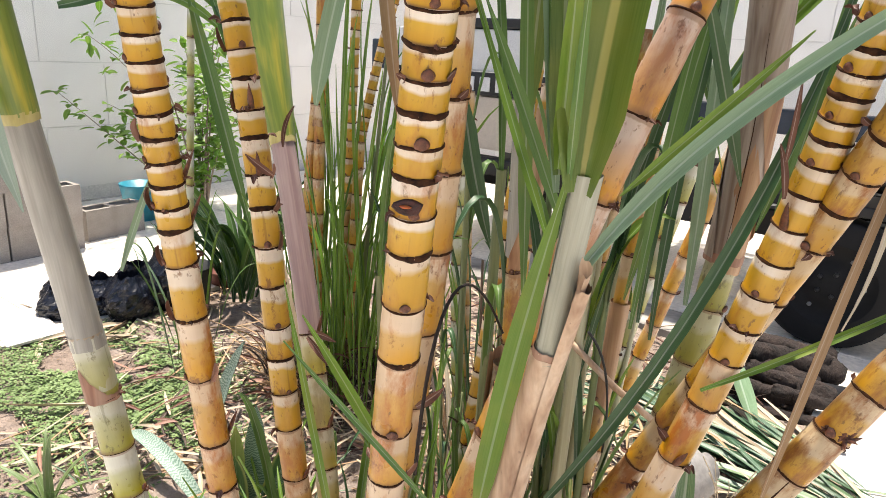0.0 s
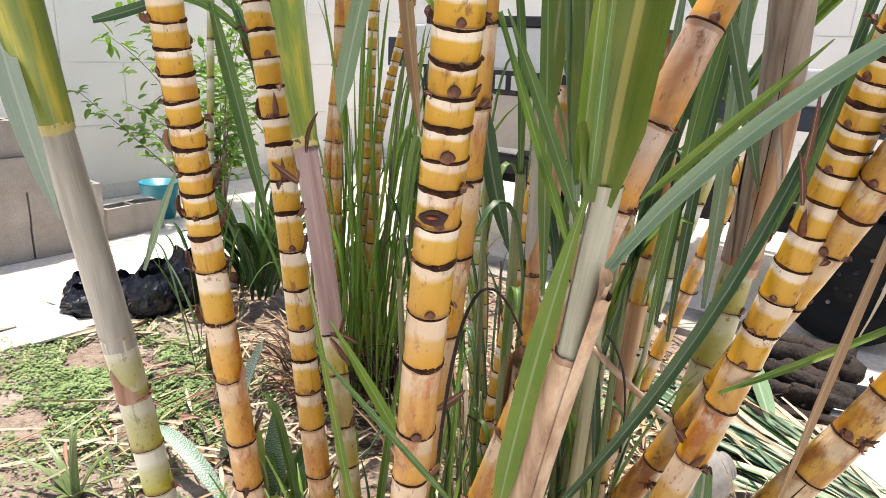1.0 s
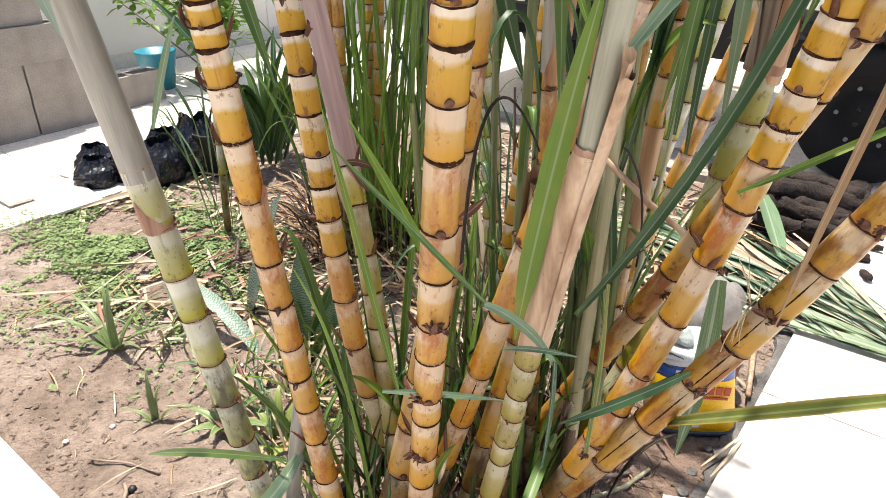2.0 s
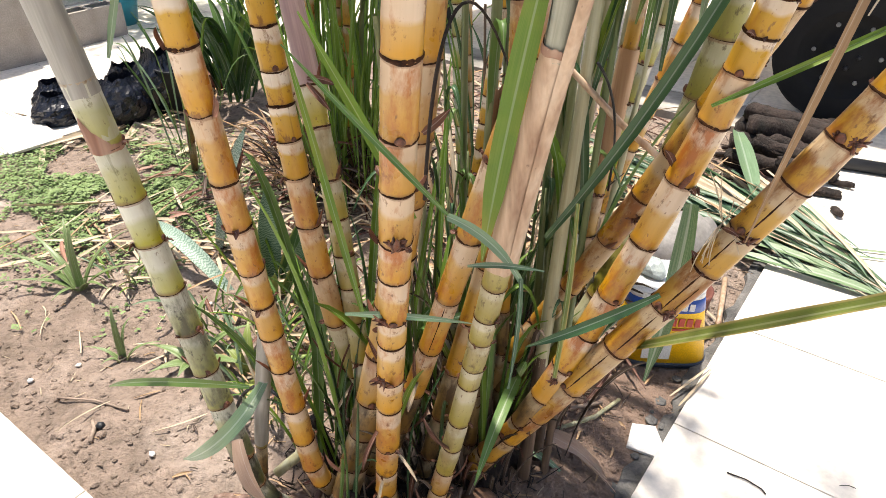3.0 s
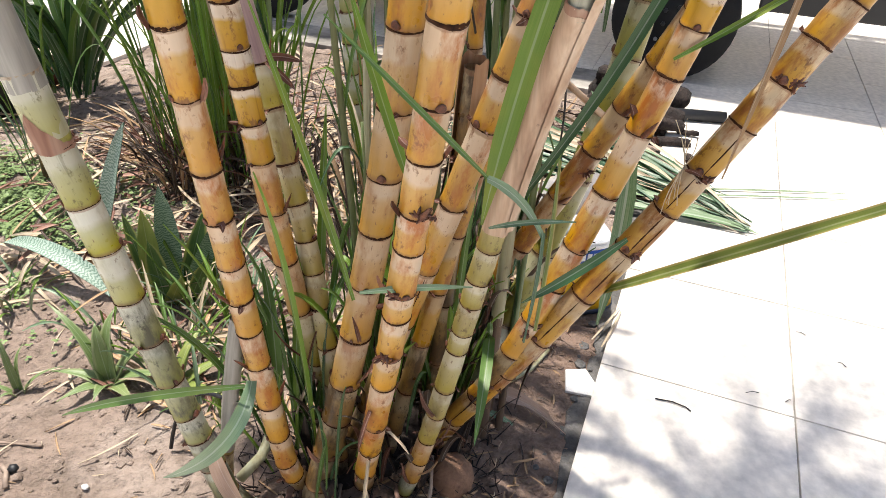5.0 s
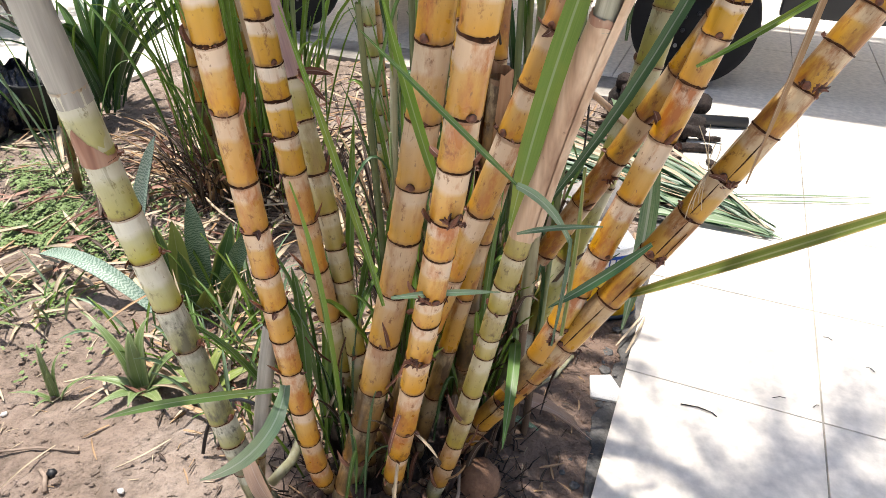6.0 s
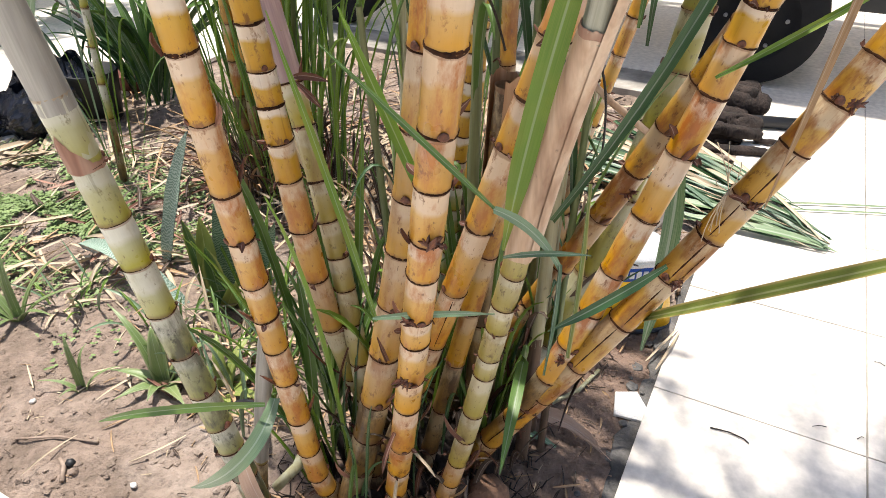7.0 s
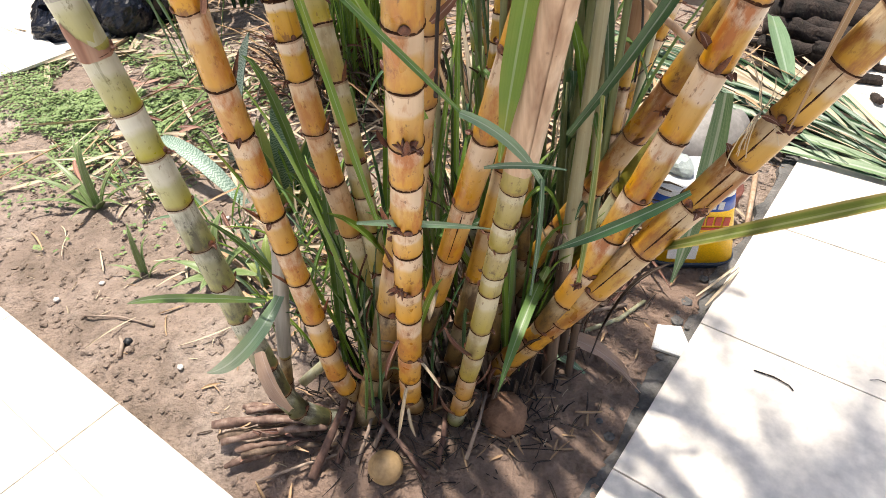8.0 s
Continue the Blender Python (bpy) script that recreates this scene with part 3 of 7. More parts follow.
def grow(z0, z1, step):
    n = max(1, round((z1 - z0) / step))
    return [z0 + (z1 - z0) * i / n for i in range(1, n + 1)]


def child_leaf(parent, name, mat, p0, p1, p2, width, facing=(0, -1, 0.3), label="", **kw):
    inv = parent.matrix_basis.inverted()
    ob = new(name, blade_mesh(name, mat, p0, p1, p2, width, facing, **kw))
    ob.parent = parent
    ob.matrix_basis = inv
    return tagged(ob, label)


def child_sheath(parent, name, mat, label, *args, **kw):
    ob = new(name, link_mesh(name, sheath(bmesh.new(), *args, **kw), mat))
    ob.parent = parent
    ob.matrix_basis = parent.matrix_basis.inverted()
    return tagged(ob, label)


YEL = "yellow sugarcane stalk with dark node rings and white waxy bands"
AX, AY = (-0.279, -0.225, 0.0485, 0.024), (0.798, 0.117, -0.083, -0.043)
AX, AY = bent(AX, 0.18, -0.215), bent(AY, 0.18, 0.88)
A = cane("stout grey-green sugarcane stalk leaning out of the clump, sheathed above", AX, AY, 0.0205,
         [0.0, 0.055, 0.11, 0.169, 0.235, 0.299, 0.35, 0.42, 0.5, 0.577, 0.66, 0.73, 0.809, 0.9],
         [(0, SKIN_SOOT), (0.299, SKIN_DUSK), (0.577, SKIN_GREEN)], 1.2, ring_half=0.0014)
child_sheath(A, "leaf_sheath", SHEATH_GREY, "smooth grey-mauve leaf sheath", AX, AY, 0.880, 1.172, 0.0206, 0.0182, start=1.9, gap=0.07)
child_sheath(A, "torn_sheath", SHEATH_PALE, "greenish torn sheath", AX, AY, 0.822, 0.892, 0.0208, 0.0193, start=2.2, gap=0.05, jag=0.001)
child_sheath(A, "dry_flap", FLAP, "reddish-brown dry flap", AX, AY, 0.807, 0.856, 0.0217, 0.0216, start=-2.75, flare=0.001, arc=2.7, peak=0.92, gap=0.03, jag=0.004)
child_sheath(A, "hem", FLAP, "thin brown torn hem", AX, AY, 0.805, 0.815, 0.0217, 0.0216, start=0.4, gap=0.03)
child_sheath(A, "green_sheath", SHEATH_GREEN, "green and yellow striped upper sheath", AX, AY, 1.168, 1.62, 0.0192, 0.036, gap=0.15, start=0.6, n=16, k=28)
B = cane(YEL, bent((-0.204, -0.068, 0.012, 0.004), 0.22, -0.185), bent((0.869, -0.11, -0.013, -0.008), 0.22, 0.94), 0.0188,
         [0, 0.065, 0.132, 0.192, 0.27, 0.357, 0.453, 0.524, 0.588, 0.65, 0.723, 0.793, 0.885, 0.962, 1.027, 1.066] + grow(1.066, 1.56, 0.0232),
         [(0, SKIN_BASE), (0.13, SKIN_AGED), (0.95, SKIN_YELLOW)], -2.2, claws=(5, 6, 8, 11, 15, 17), taper=0.1)
C = cane(YEL, (-0.09, -0.27, 0.238, -0.106), (1.115, -0.658, 0.646, -0.197), 0.0195,
         [0, 0.08, 0.16, 0.235, 0.315, 0.457, 0.566, 0.657, 0.738, 0.793, 0.843, 0.889, 0.945, 0.998, 1.048, 1.09, 1.136, 1.17, 1.207, 1.241] + grow(1.241, 1.6, 0.033),
         [(0, SKIN_BASE), (0.235, SKIN_OLIVE), (0.457, SKIN_PALE), (0.566, SKIN_AGED), (0.73, SKIN_YELLOW)], -2.4, claws=(6, 7, 15, 17), taper=0.1)
PX, PY = (-0.13, 0.05, -0.16), (0.93, -0.1, 0.22)
COLLAR = streaked("collar", (0.30, 0.25, 0.06), (0.45, 0.38, 0.14), (0.5, 0.44, 0.22), 60, 0.5, 0.1)
child_sheath(A, "collar", COLLAR, "yellowish leaf collar", AX, AY, 1.160, 1.172, 0.0206, 0.0212, start=0.8, gap=0.04, jag=0.002)
P = cane("green sugarcane stalk in a purple sheath with a green leaf bundle", PX, PY, 0.0165,
         [0, 0.1, 0.2, 0.3, 0.38, 0.46, 0.524, 0.58, 0.639, 0.70, 0.778, 0.836, 0.9], [(0, SKIN_BASE), (0.25, SKIN_OLIVE)], -1.2, claws=(9, 11))
child_sheath(P, "leaf_sheath", SHEATH_PURPLE, "dusky purple leaf sheath", PX, PY, 0.838, 1.116, 0.0172, 0.0180, start=0.9, gap=0.07)
child_sheath(P, "green_sheath", SHEATH_GREEN, "green and yellow upper sheath", PX, PY, 1.11, 1.6, 0.0185, 0.062, gap=0.2, start=-1.6, n=16, k=28)
child_sheath(P, "collar", COLLAR, "yellowish leaf collar", PX, PY, 1.102, 1.116, 0.0196, 0.0204, start=-1.5, gap=0.04, jag=0.002)
D = cane("thick yellow-orange sugarcane stalk with dark rings and a gouged bud", bent((-0.099, 0.105, -0.011), 0.2, -0.08), bent((0.879, -0.304, 0.048), 0.2, 0.925), 0.0186,
         [0, 0.085, 0.165, 0.255, 0.34, 0.458, 0.53, 0.612, 0.66, 0.733, 0.788, 0.857, 0.918, 0.998, 1.053, 1.102, 1.134, 1.164, 1.188, 1.212, 1.236, 1.259] + grow(1.259, 1.58, 0.023),
         [(0, SKIN_BASE), (0.16, SKIN_AGED), (1.05, SKIN_YELLOW)], -1.75, taper=0.02, claws=(6, 10))
bm = bmesh.new()
lathe(bm, [(0.001, -0.004), (0.0085, -0.002), (0.0105, 0.0008), (0.0085, 0.0022), (0.004, 0.0012), (0.0005, 0.0008)], 14, wob=0.25, seed=6)
dm = D.matrix_basis.inverted() @ Matrix.Translation(at_curve((-0.099, 0.105, -0.011), (0.879, -0.304, 0.048), 1.140) + Vector((-0.001, -0.0185, 0.001))) @ pose(0, 0, 0, 90, 0, 0) @ Matrix.Diagonal((1.1, 0.62, 1, 1))
core = bmesh.new()
lathe(core, [(0.0005, 0.0002), (0.0045, 0.0012), (0.0055, 0.0019), (0.004, 0.0026), (0.0005, 0.0030)], 12, wob=0.4, seed=2)
part("gouge_core", core, rough_surface("gouge_core", (0.30, 0.03, 0.006), (0.62, 0.17, 0.02), 160, 0.45, 0.6, 0.001), D, "raw orange flesh in the scar", m=dm @ Matrix.Translation((-0.002, 0.0005, 0)) @ Matrix.Diagonal((0.75, 0.4, 1, 1)))
part("gouge", bm, rough_surface("gouge", (0.008, 0.002, 0.002), (0.07, 0.012, 0.006), 130, 0.5, 0.6, 0.002), D, "dark red gouged bud scar", m=dm)
Q = cane("thick beige sugarcane stalk with brown rings behind the foremost one", (-0.192, 0.277, -0.093), (0.86, 0.074, -0.099), 0.0262,
         [0, 0.1, 0.18, 0.262, 0.343, 0.444, 0.543, 0.64, 0.73, 0.828, 0.932, 1.037, 1.13, 1.21, 1.293] + grow(1.293, 1.6, 0.08),
         [(0, SKIN_BASE), (0.34, SKIN_PALE), (0.9, SKIN_AGED)], -2.9, taper=0.12)
EX, EY = (-0.016, 0.165, -0.021, -0.002), (0.885, -0.40, 0.585, -0.403)
EUX, EUY = (0.047, 0.079), (0.892, -0.225)
E = cane("pale green sugarcane stalk wrapped in a beige sheath with spreading leaves", EX, EY, 0.0163,
         [0, 0.055, 0.117, 0.185, 0.253, 0.325, 0.391, 0.48, 0.518, 0.573, 0.617, 0.674, 0.75], [(0, SKIN_DUSK), (0.117, SKIN_PALE), (0.253, SKIN_OLIVE)], -1.2, ring_half=0.0016)
child_sheath(E, "leaf_sheath", SHEATH_BEIGE, "long pinkish-beige dry sheath with a split", EX, EY, 0.705, 0.998, 0.0170, 0.0132, start=-1.5, gap=0.10)
child_sheath(E, "sheath_strip", SHEATH_BEIGE, "torn strip of the dry sheath", EX, EY, 0.96, 1.092, 0.0150, 0.0142, start=-1.15, arc=2.1, gap=0.04)
child_sheath(E, "hem", FLAP, "ragged brown hem", EX, EY, 0.993, 1.001, 0.0147, 0.0140, start=2.4, arc=2.9, gap=0.02)
child_sheath(E, "inner_sheath", SHEATH_ASH, "pale ash-green inner sheath", EUX, EUY, 0.985, 1.168, 0.0118, 0.0122, start=2.6, gap=0.08, jag=0.004)
F = cane("yellow sugarcane stalk leaning far out over the tiles", bent((0.007, 0.514, 0.001), 0.2, 0.07), bent((0.98, -0.326, 0.134), 0.2, 1.0), 0.0222,
         [0.0, 0.05, 0.11, 0.17, 0.243, 0.322, 0.41, 0.512, 0.606, 0.68, 0.74, 0.811, 0.87, 0.923] + grow(0.923, 1.9, 0.05),
         [(0, SKIN_BASE), (0.11, SKIN_AMBER)], 2.6, taper=0.05)
G = cane(YEL, bent((-0.011, 0.569, -0.201), 0.5, 0.06), bent((0.818, 0.214, -0.204), 0.5, 1.02), 0.0205,
         [0, 0.1, 0.2, 0.29, 0.37, 0.445, 0.515, 0.587, 0.683, 0.782, 0.866, 0.93, 0.975, 1.019, 1.059, 1.099, 1.136, 1.167, 1.192, 1.213, 1.235, 1.256] + grow(1.256, 1.56, 0.022),
         [(0, BARK), (0.2, SKIN_BASE), (0.3, SKIN_AGED), (0.9, SKIN_YELLOW)], 0.35, claws=(9, 15), taper=0.03)
H = cane("amber sugarcane stalk with brown rings beside the leaning ones", (-0.049, 0.633, -0.206), (1.053, 0.059, -0.263), 0.0195,
         [0, 0.1, 0.213, 0.308, 0.401, 0.497, 0.61, 0.705, 0.783, 0.86, 0.94, 1.01, 1.083, 1.127, 1.164, 1.204] + grow(1.204, 1.5, 0.04),
         [(0, SKIN_BASE), (0.3, SKIN_AMBER)], -2.6, claws=(6, 8))
JX, JY = (-0.14, 0.353, -0.194, 0.109), (0.941, 0.039, -0.474, 0.269)
J = cane("amber sugarcane stalk with cracked lower rind, half hidden within the clump", JX, JY, 0.0186,
         [0, 0.12, 0.22, 0.33, 0.452, 0.576, 0.70, 0.822, 0.888, 0.958, 1.035, 1.119, 1.203, 1.296, 1.39, 1.48], [(0, SKIN_BASE), (0.3, SKIN_AGED), (0.95, SKIN_PINK)], -0.4)
cane("short olive-amber sugarcane stalk leaning behind the cracked one", (-0.042, 0.19), (0.965, -0.09), 0.0165,
          [0, 0.12, 0.24, 0.364, 0.484, 0.60, 0.71, 0.80], [(0, SKIN_BASE), (0.3, SKIN_AMBER)], -0.4)
M7X, M7Y = (0.05, 0.62, -0.27), (1.0, 0.18, -0.10)
M7 = cane("stout green sugarcane stalk with a dry brown sheath above", M7X, M7Y, 0.0235,
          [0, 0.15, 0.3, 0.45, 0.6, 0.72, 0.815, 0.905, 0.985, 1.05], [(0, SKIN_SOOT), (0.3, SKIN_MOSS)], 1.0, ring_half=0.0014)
child_sheath(M7, "leaf_sheath", SHEATH_UMBER, "long torn grey-brown sheath", M7X, M7Y, 0.985, 1.5, 0.0255, 0.029, start=2.0, gap=0.16, jag=0.012)
child_sheath(M7, "torn_sheath", SHEATH_DRY, "torn brown sheath end with ragged edges", M7X, M7Y, 0.965, 1.16, 0.0268, 0.0275, start=-2.9, arc=2.6, peak=0.75, gap=0.06, jag=0.006)
child_sheath(M7, "torn_sheath", SHEATH_DRY, "long tan strip of torn sheath", M7X, M7Y, 0.99, 1.24, 0.0278, 0.0300, start=-1.15, arc=1.35, peak=0.0, gap=0.05, jag=0.012)
child_sheath(M7, "hem", FLAP, "ragged brown hem", M7X, M7Y, 0.978, 0.992, 0.0280, 0.0283, start=2.0, gap=0.04, jag=0.006)


def split_line(th, cx, cy, z0, z1, r, way, width=0.0026):
    """A dark lengthwise crack in the rind, bowed and of uneven width."""
    bm = bmesh.new()
    k = 14
    rows = []
    for i in range(k + 1):
        s = i / k
        z = z0 + (z1 - z0) * s
        p = at_curve(cx, cy, z)
        d = (at_curve(cx, cy, z + 0.01) - p).normalized()
        out = Vector(way)
        out = (out - d * out.dot(d)).normalized()
        side = d.cross(out)
        out = (out + side * (0.03 * noise.noise((z * 20, 4.7, 1)) + 0.06 * (s - 0.5))).normalized()
        w = width * (0.25 + 0.9 * math.sin(math.pi * min(max(s, 0.04), 0.96)) ** 0.6) * (0.8 + 0.6 * noise.noise((z * 120, 5, 0.2)))
        rr = r[0] + (r[1] - r[0]) * s if isinstance(r, tuple) else r
        c = p + out * rr
        rows.append([bm.verts.new(c - side * w / 2 - out * 0.0004), bm.verts.new(c + out * 0.0005), bm.verts.new(c + side * w / 2 - out * 0.0004)])
    for a, b in zip(rows, rows[1:]):
        for j in range(2):
            bm.faces.new((a[j], a[j + 1], b[j + 1], b[j]))
    ob = part("split", bm, RING, th, "dark lengthwise crack", m=th.matrix_basis.inverted())
    return ob


FX, FY = bent((0.007, 0.514, 0.001), 0.2, 0.07), bent((0.98, -0.326, 0.134), 0.2, 1.0)
for z0, z1, a in ((0.176, 0.24, 0.1), (0.248, 0.32, 0.3), (0.415, 0.510, 0.15), (0.522, 0.60, 0.35), (0.610, 0.678, 0.25), (0.684, 0.739, 0.0), (0.745, 0.81, 0.35)):
    split_line(F, FX, FY, z0, z1, 0.0222 * (1 - 0.05 * z0) * 1.0, (-0.45 + a, -0.8, 0.45), 0.0024)
split_line(F, FX, FY, 0.62, 0.66, 0.0217, (0.3, -0.8, 0.4), 0.002)
for z0, z1, a in ((0.235, 0.32, -0.1), (0.34, 0.44, 0.0), (0.46, 0.568, 0.15)):
    split_line(J, JX, JY, z0, z1, 0.0186, (-0.1 + a, -1, 0.5), 0.0024)
E2X, E2Y = (EX[0] + 0.0085, *EX[1:]), (EY[0] - 0.006, *EY[1:])
child_sheath(E, "outer_roll", SHEATH_BEIGE, "rolled outer edge of the dry sheath", E2X, E2Y, 0.712, 1.075, 0.0128, 0.0095, start=-2.2, arc=3.6, gap=0.05, jag=0.008)
split_line(M7, M7X, M7Y, 1.0, 1.3, 0.0300, (-0.35, -1, 0.1), 0.0016)

# thinner canes further back in this clump and in the clumps behind it
def back_cane(label, foot, top, r, step, skins, bow=0.0, group="sugar cane behind", first=0.0):
    """A straight-ish cane from foot to top."""
    fx, fy = foot
    tx, ty, tz = top
    cx = (fx, (tx - fx) / tz - bow * tz, bow)
    cy = (fy, (ty - fy) / tz)
    return cane(label, cx, cy, r, [0.0] + grow(0.0, tz, step), skins, random.uniform(0, 6.28), taper=0.1, group=group, ring_half=0.0018)


THIN = "slender sugarcane stalk with dark rings in the clump behind"
back_cane("slender green sugarcane stalk with dark rings", (0.0, 1.9), (-0.06, 1.9, 1.1), 0.019, 0.085, [(0, SKIN_BASE), (0.2, SKIN_GREEN)], 0.05)
back_cane(THIN, (0.0, 1.95), (-0.05, 1.95, 1.15), 0.015, 0.075, [(0, SKIN_BASE), (0.25, SKIN_PALE)])
M3 = back_cane(THIN, (0.07, 1.45), (0.14, 1.5, 1.2), 0.017, 0.085, [(0, SKIN_BASE), (0.25, SKIN_YELLOW)])
M4 = back_cane("slender sugarcane stalk in a pale dry sheath", (0.16, 1.2), (0.27, 1.2, 1.3), 0.0155, 0.095, [(0, SKIN_MOSS), (0.5, SKIN_PALE), (0.8, SKIN_AMBER)])
M5 = back_cane("slender sugarcane stalk in a pale dry sheath", (0.24, 1.25), (0.32, 1.25, 1.3), 0.0145, 0.09, [(0, SKIN_PALE), (0.8, SKIN_AMBER)])
M6 = back_cane("slender green sugarcane stalk with dark rings", (0.18, 1.4), (0.44, 1.42, 1.15), 0.019, 0.075, [(0, SKIN_GREEN)])
back_cane(THIN, (0.22, 1.48), (0.52, 1.5, 1.1), 0.017, 0.08, [(0, SKIN_AGED)])
back_cane("thin yellow sugarcane stalk with closely set rings", (-0.02, 1.12), (0.11, 1.12, 1.3), 0.0125, 0.047, [(0, SKIN_BASE), (0.2, SKIN_GREEN), (0.6, SKIN_YELLOW)])
ST = back_cane("broken brown sugarcane stub with a frayed top", (0.05, 0.985), (0.09, 0.935, 0.85), 0.0155, 0.14, [(0, SKIN_BASE)])
child_sheath(ST, "dry_sheath", SHEATH_DRY, "frayed brown sheath round the stub", (0.05, 0.047), (0.985, -0.0588), 0.62, 0.862, 0.0185, 0.0195, start=-2.4, arc=5.0, gap=0.1, jag=0.008)
NS = back_cane("thin cane in a smooth grey sheath with a brown husk", (0.115, 1.08), (0.088, 0.92, 1.195), 0.0120, 0.105, [(0, SKIN_BASE), (0.4, SKIN_AMBER)])
NSX, NSY = (0.115, -0.0226), (1.08, -0.134)
child_sheath(NS, "leaf_sheath", SHEATH_GREY, "smooth grey leaf sheath", NSX, NSY, 1.0, 1.2, 0.0128, 0.0122, start=1.0, gap=0.06)
child_sheath(NS, "husk", SHEATH_DRY, "torn brown husk", NSX, NSY, 0.985, 1.06, 0.0138, 0.0140, start=-2.0, arc=2.4, peak=0.7, gap=0.04)
child_leaf(NS, "leaf", LEAF_BUNDLE, (0.090, 0.915, 1.185), (0.094, 0.90, 1.28), (0.098, 0.87, 1.5), 0.024, (0.1, -1, 0.1), "", taper=(0.6, 0.6), fold=0.5)
K1 = back_cane(THIN, (-0.52, 2.42), (-0.475, 2.42, 1.55), 0.019, 0.062, [(0, SKIN_BASE), (0.3, SKIN_PALE), (0.7, SKIN_YELLOW)])
K2 = back_cane(THIN, (-0.56, 2.2), (-0.522, 2.2, 1.9), 0.020, 0.12, [(0, SKIN_BASE), (0.3, SKIN_AGED)])
K3 = back_cane(THIN, (-0.59, 2.25), (-0.405, 2.19, 1.9), 0.020, 0.12, [(0, SKIN_BASE), (0.3, SKIN_AGED)], 0.08)
back_cane(THIN, (-0.55, 2.5), (-0.33, 2.6, 1.6), 0.019, 0.05, [(0, SKIN_BASE), (0.6, SKIN_YELLOW)], 0.1)
back_cane(THIN, (-0.46, 2.25), (-0.42, 2.25, 0.95), 0.019, 0.09, [(0, SKIN_BASE), (0.2, SKIN_AGED)])
SC = back_cane("young thin greenish cane in a small tuft", (-1.1, 2.34), (-0.985, 2.29, 1.5), 0.014, 0.13, [(0, SKIN_BASE), (0.15, SKIN_GREEN)])
for th, z0, z1, r, mat in ((M4, 0.60, 0.80, 0.0175, SHEATH_TAN), (M5, 0.62, 0.84, 0.0165, SHEATH_DRY), (M3, 0.87, 1.15, 0.020, SHEATH_DRY), (K2, 1.0, 1.02, 0.022, SHEATH_DRY)):
    b = th.matrix_basis.translation
    tops = {M4: (0.27, 1.2, 1.3), M5: (0.32, 1.25, 1.3), M3: (0.14, 1.5, 1.2), K2: (-0.522, 2.2, 1.9)}[th]
    child_sheath(th, "leaf_sheath", mat, "", (b.x, (tops[0] - b.x) / tops[2]), (b.y, (tops[1] - b.y) / tops[2]), z0, z1, r, r * 1.05, start=random.uniform(0, 6))

# the small bent shoot at the front with its drooping leaf
SHX, SHY = (-0.34, 0.10, 0.13), (0.885, -0.09)
SHOOT = cane("short bent grey cane shoot at the front of the clump", SHX, SHY, 0.0105, [0.0, 0.07, 0.13, 0.21, 0.35, 0.52], [(0, SKIN_BASE), (0.2, SKIN_GREEN)], 0.5, buds=False, ring_half=0.001)
child_sheath(SHOOT, "leaf_sheath", SHEATH_GREY, "", SHX, SHY, 0.22, 0.52, 0.012, 0.013, start=0.4)

child_leaf(C, "dry_leaf", LEAF_STRAW, (-0.27, 1.05, 0.98), (-0.245, 1.08, 0.72), (-0.185, 1.10, 0.60), 0.014, (0.3, -1, 0.1), "long bleached dry leaf hanging down", fold=0.5, taper=(0.7, 0.1), twist=0.8)
# dry strips of old sheath that cling low on the stalks
rnd = random.Random(411)
for par, cx, cy, r in ((Q, (-0.192, 0.277, -0.093), (0.86, 0.074, -0.099), 0.025), (C, (-0.09, -0.27, 0.238, -0.106), (1.115, -0.658, 0.646, -0.197), 0.019), (D, (-0.099, 0.105, -0.011), (0.879, -0.304, 0.048), 0.0186),
                       (J, JX, JY, 0.0186), (E, EX, EY, 0.0163), (H, (-0.049, 0.633, -0.206), (1.053, 0.059, -0.263), 0.0195), (P, PX, PY, 0.0165)):
    for k in range(4):
        z = rnd.uniform(0.10, 0.46)
        a = radians(rnd.uniform(200, 350))
        out = Vector((math.cos(a), math.sin(a), 0))
        p = at_curve(cx, cy, z) + out * r
        ln = rnd.uniform(0.04, 0.13)
        up = 1 if rnd.random() < 0.45 else -0.8
        q = p + out * rnd.uniform(0.012, 0.05) + Vector((rnd.uniform(-0.02, 0.02), 0, ln * up))
        child_leaf(par, "dry_strip", rnd.choice((LEAF_DRY, FLAP_LEAF, LEAF_HUSK, LEAF_STRAW)), p, p.lerp(q, 0.5) + out * 0.010, q, rnd.uniform(0.003, 0.009), (out.x, out.y, 0.2), n=7, fold=0.9, taper=(0.9, 0.0), twist=rnd.uniform(-1, 1))

# leaf blades that hang and cross in front of the canes
child_leaf(E, "leaf", LEAF_GREY, (0.143, 0.652, 1.076), (0.235, 0.68, 1.226), (0.42, 0.60, 1.358), 0.0160, (0, -1, 0.5), "broad grey-green blade with a pale midrib", taper=(0.55, 0.75), fold=0.3, n=18)
child_leaf(E, "leaf", LEAF_LIME, (0.068, 0.738, 0.72), (0.088, 0.715, 0.93), (0.1245, 0.629, 1.165), 0.025, (-0.3, -1, 0), "bright green blade along the sheath", taper=(0.12, 0.22), wave=0.0006, fold=0.3, n=18)
child_leaf(M7, "leaf", LEAF_DARK, (0.15, 0.85, 0.69), (0.335, 0.80, 1.02), (0.41, 0.85, 1.36), 0.016, (-0.4, -1, 0.3), "dark green straight blade", taper=(0.5, 0.5), fold=0.35)
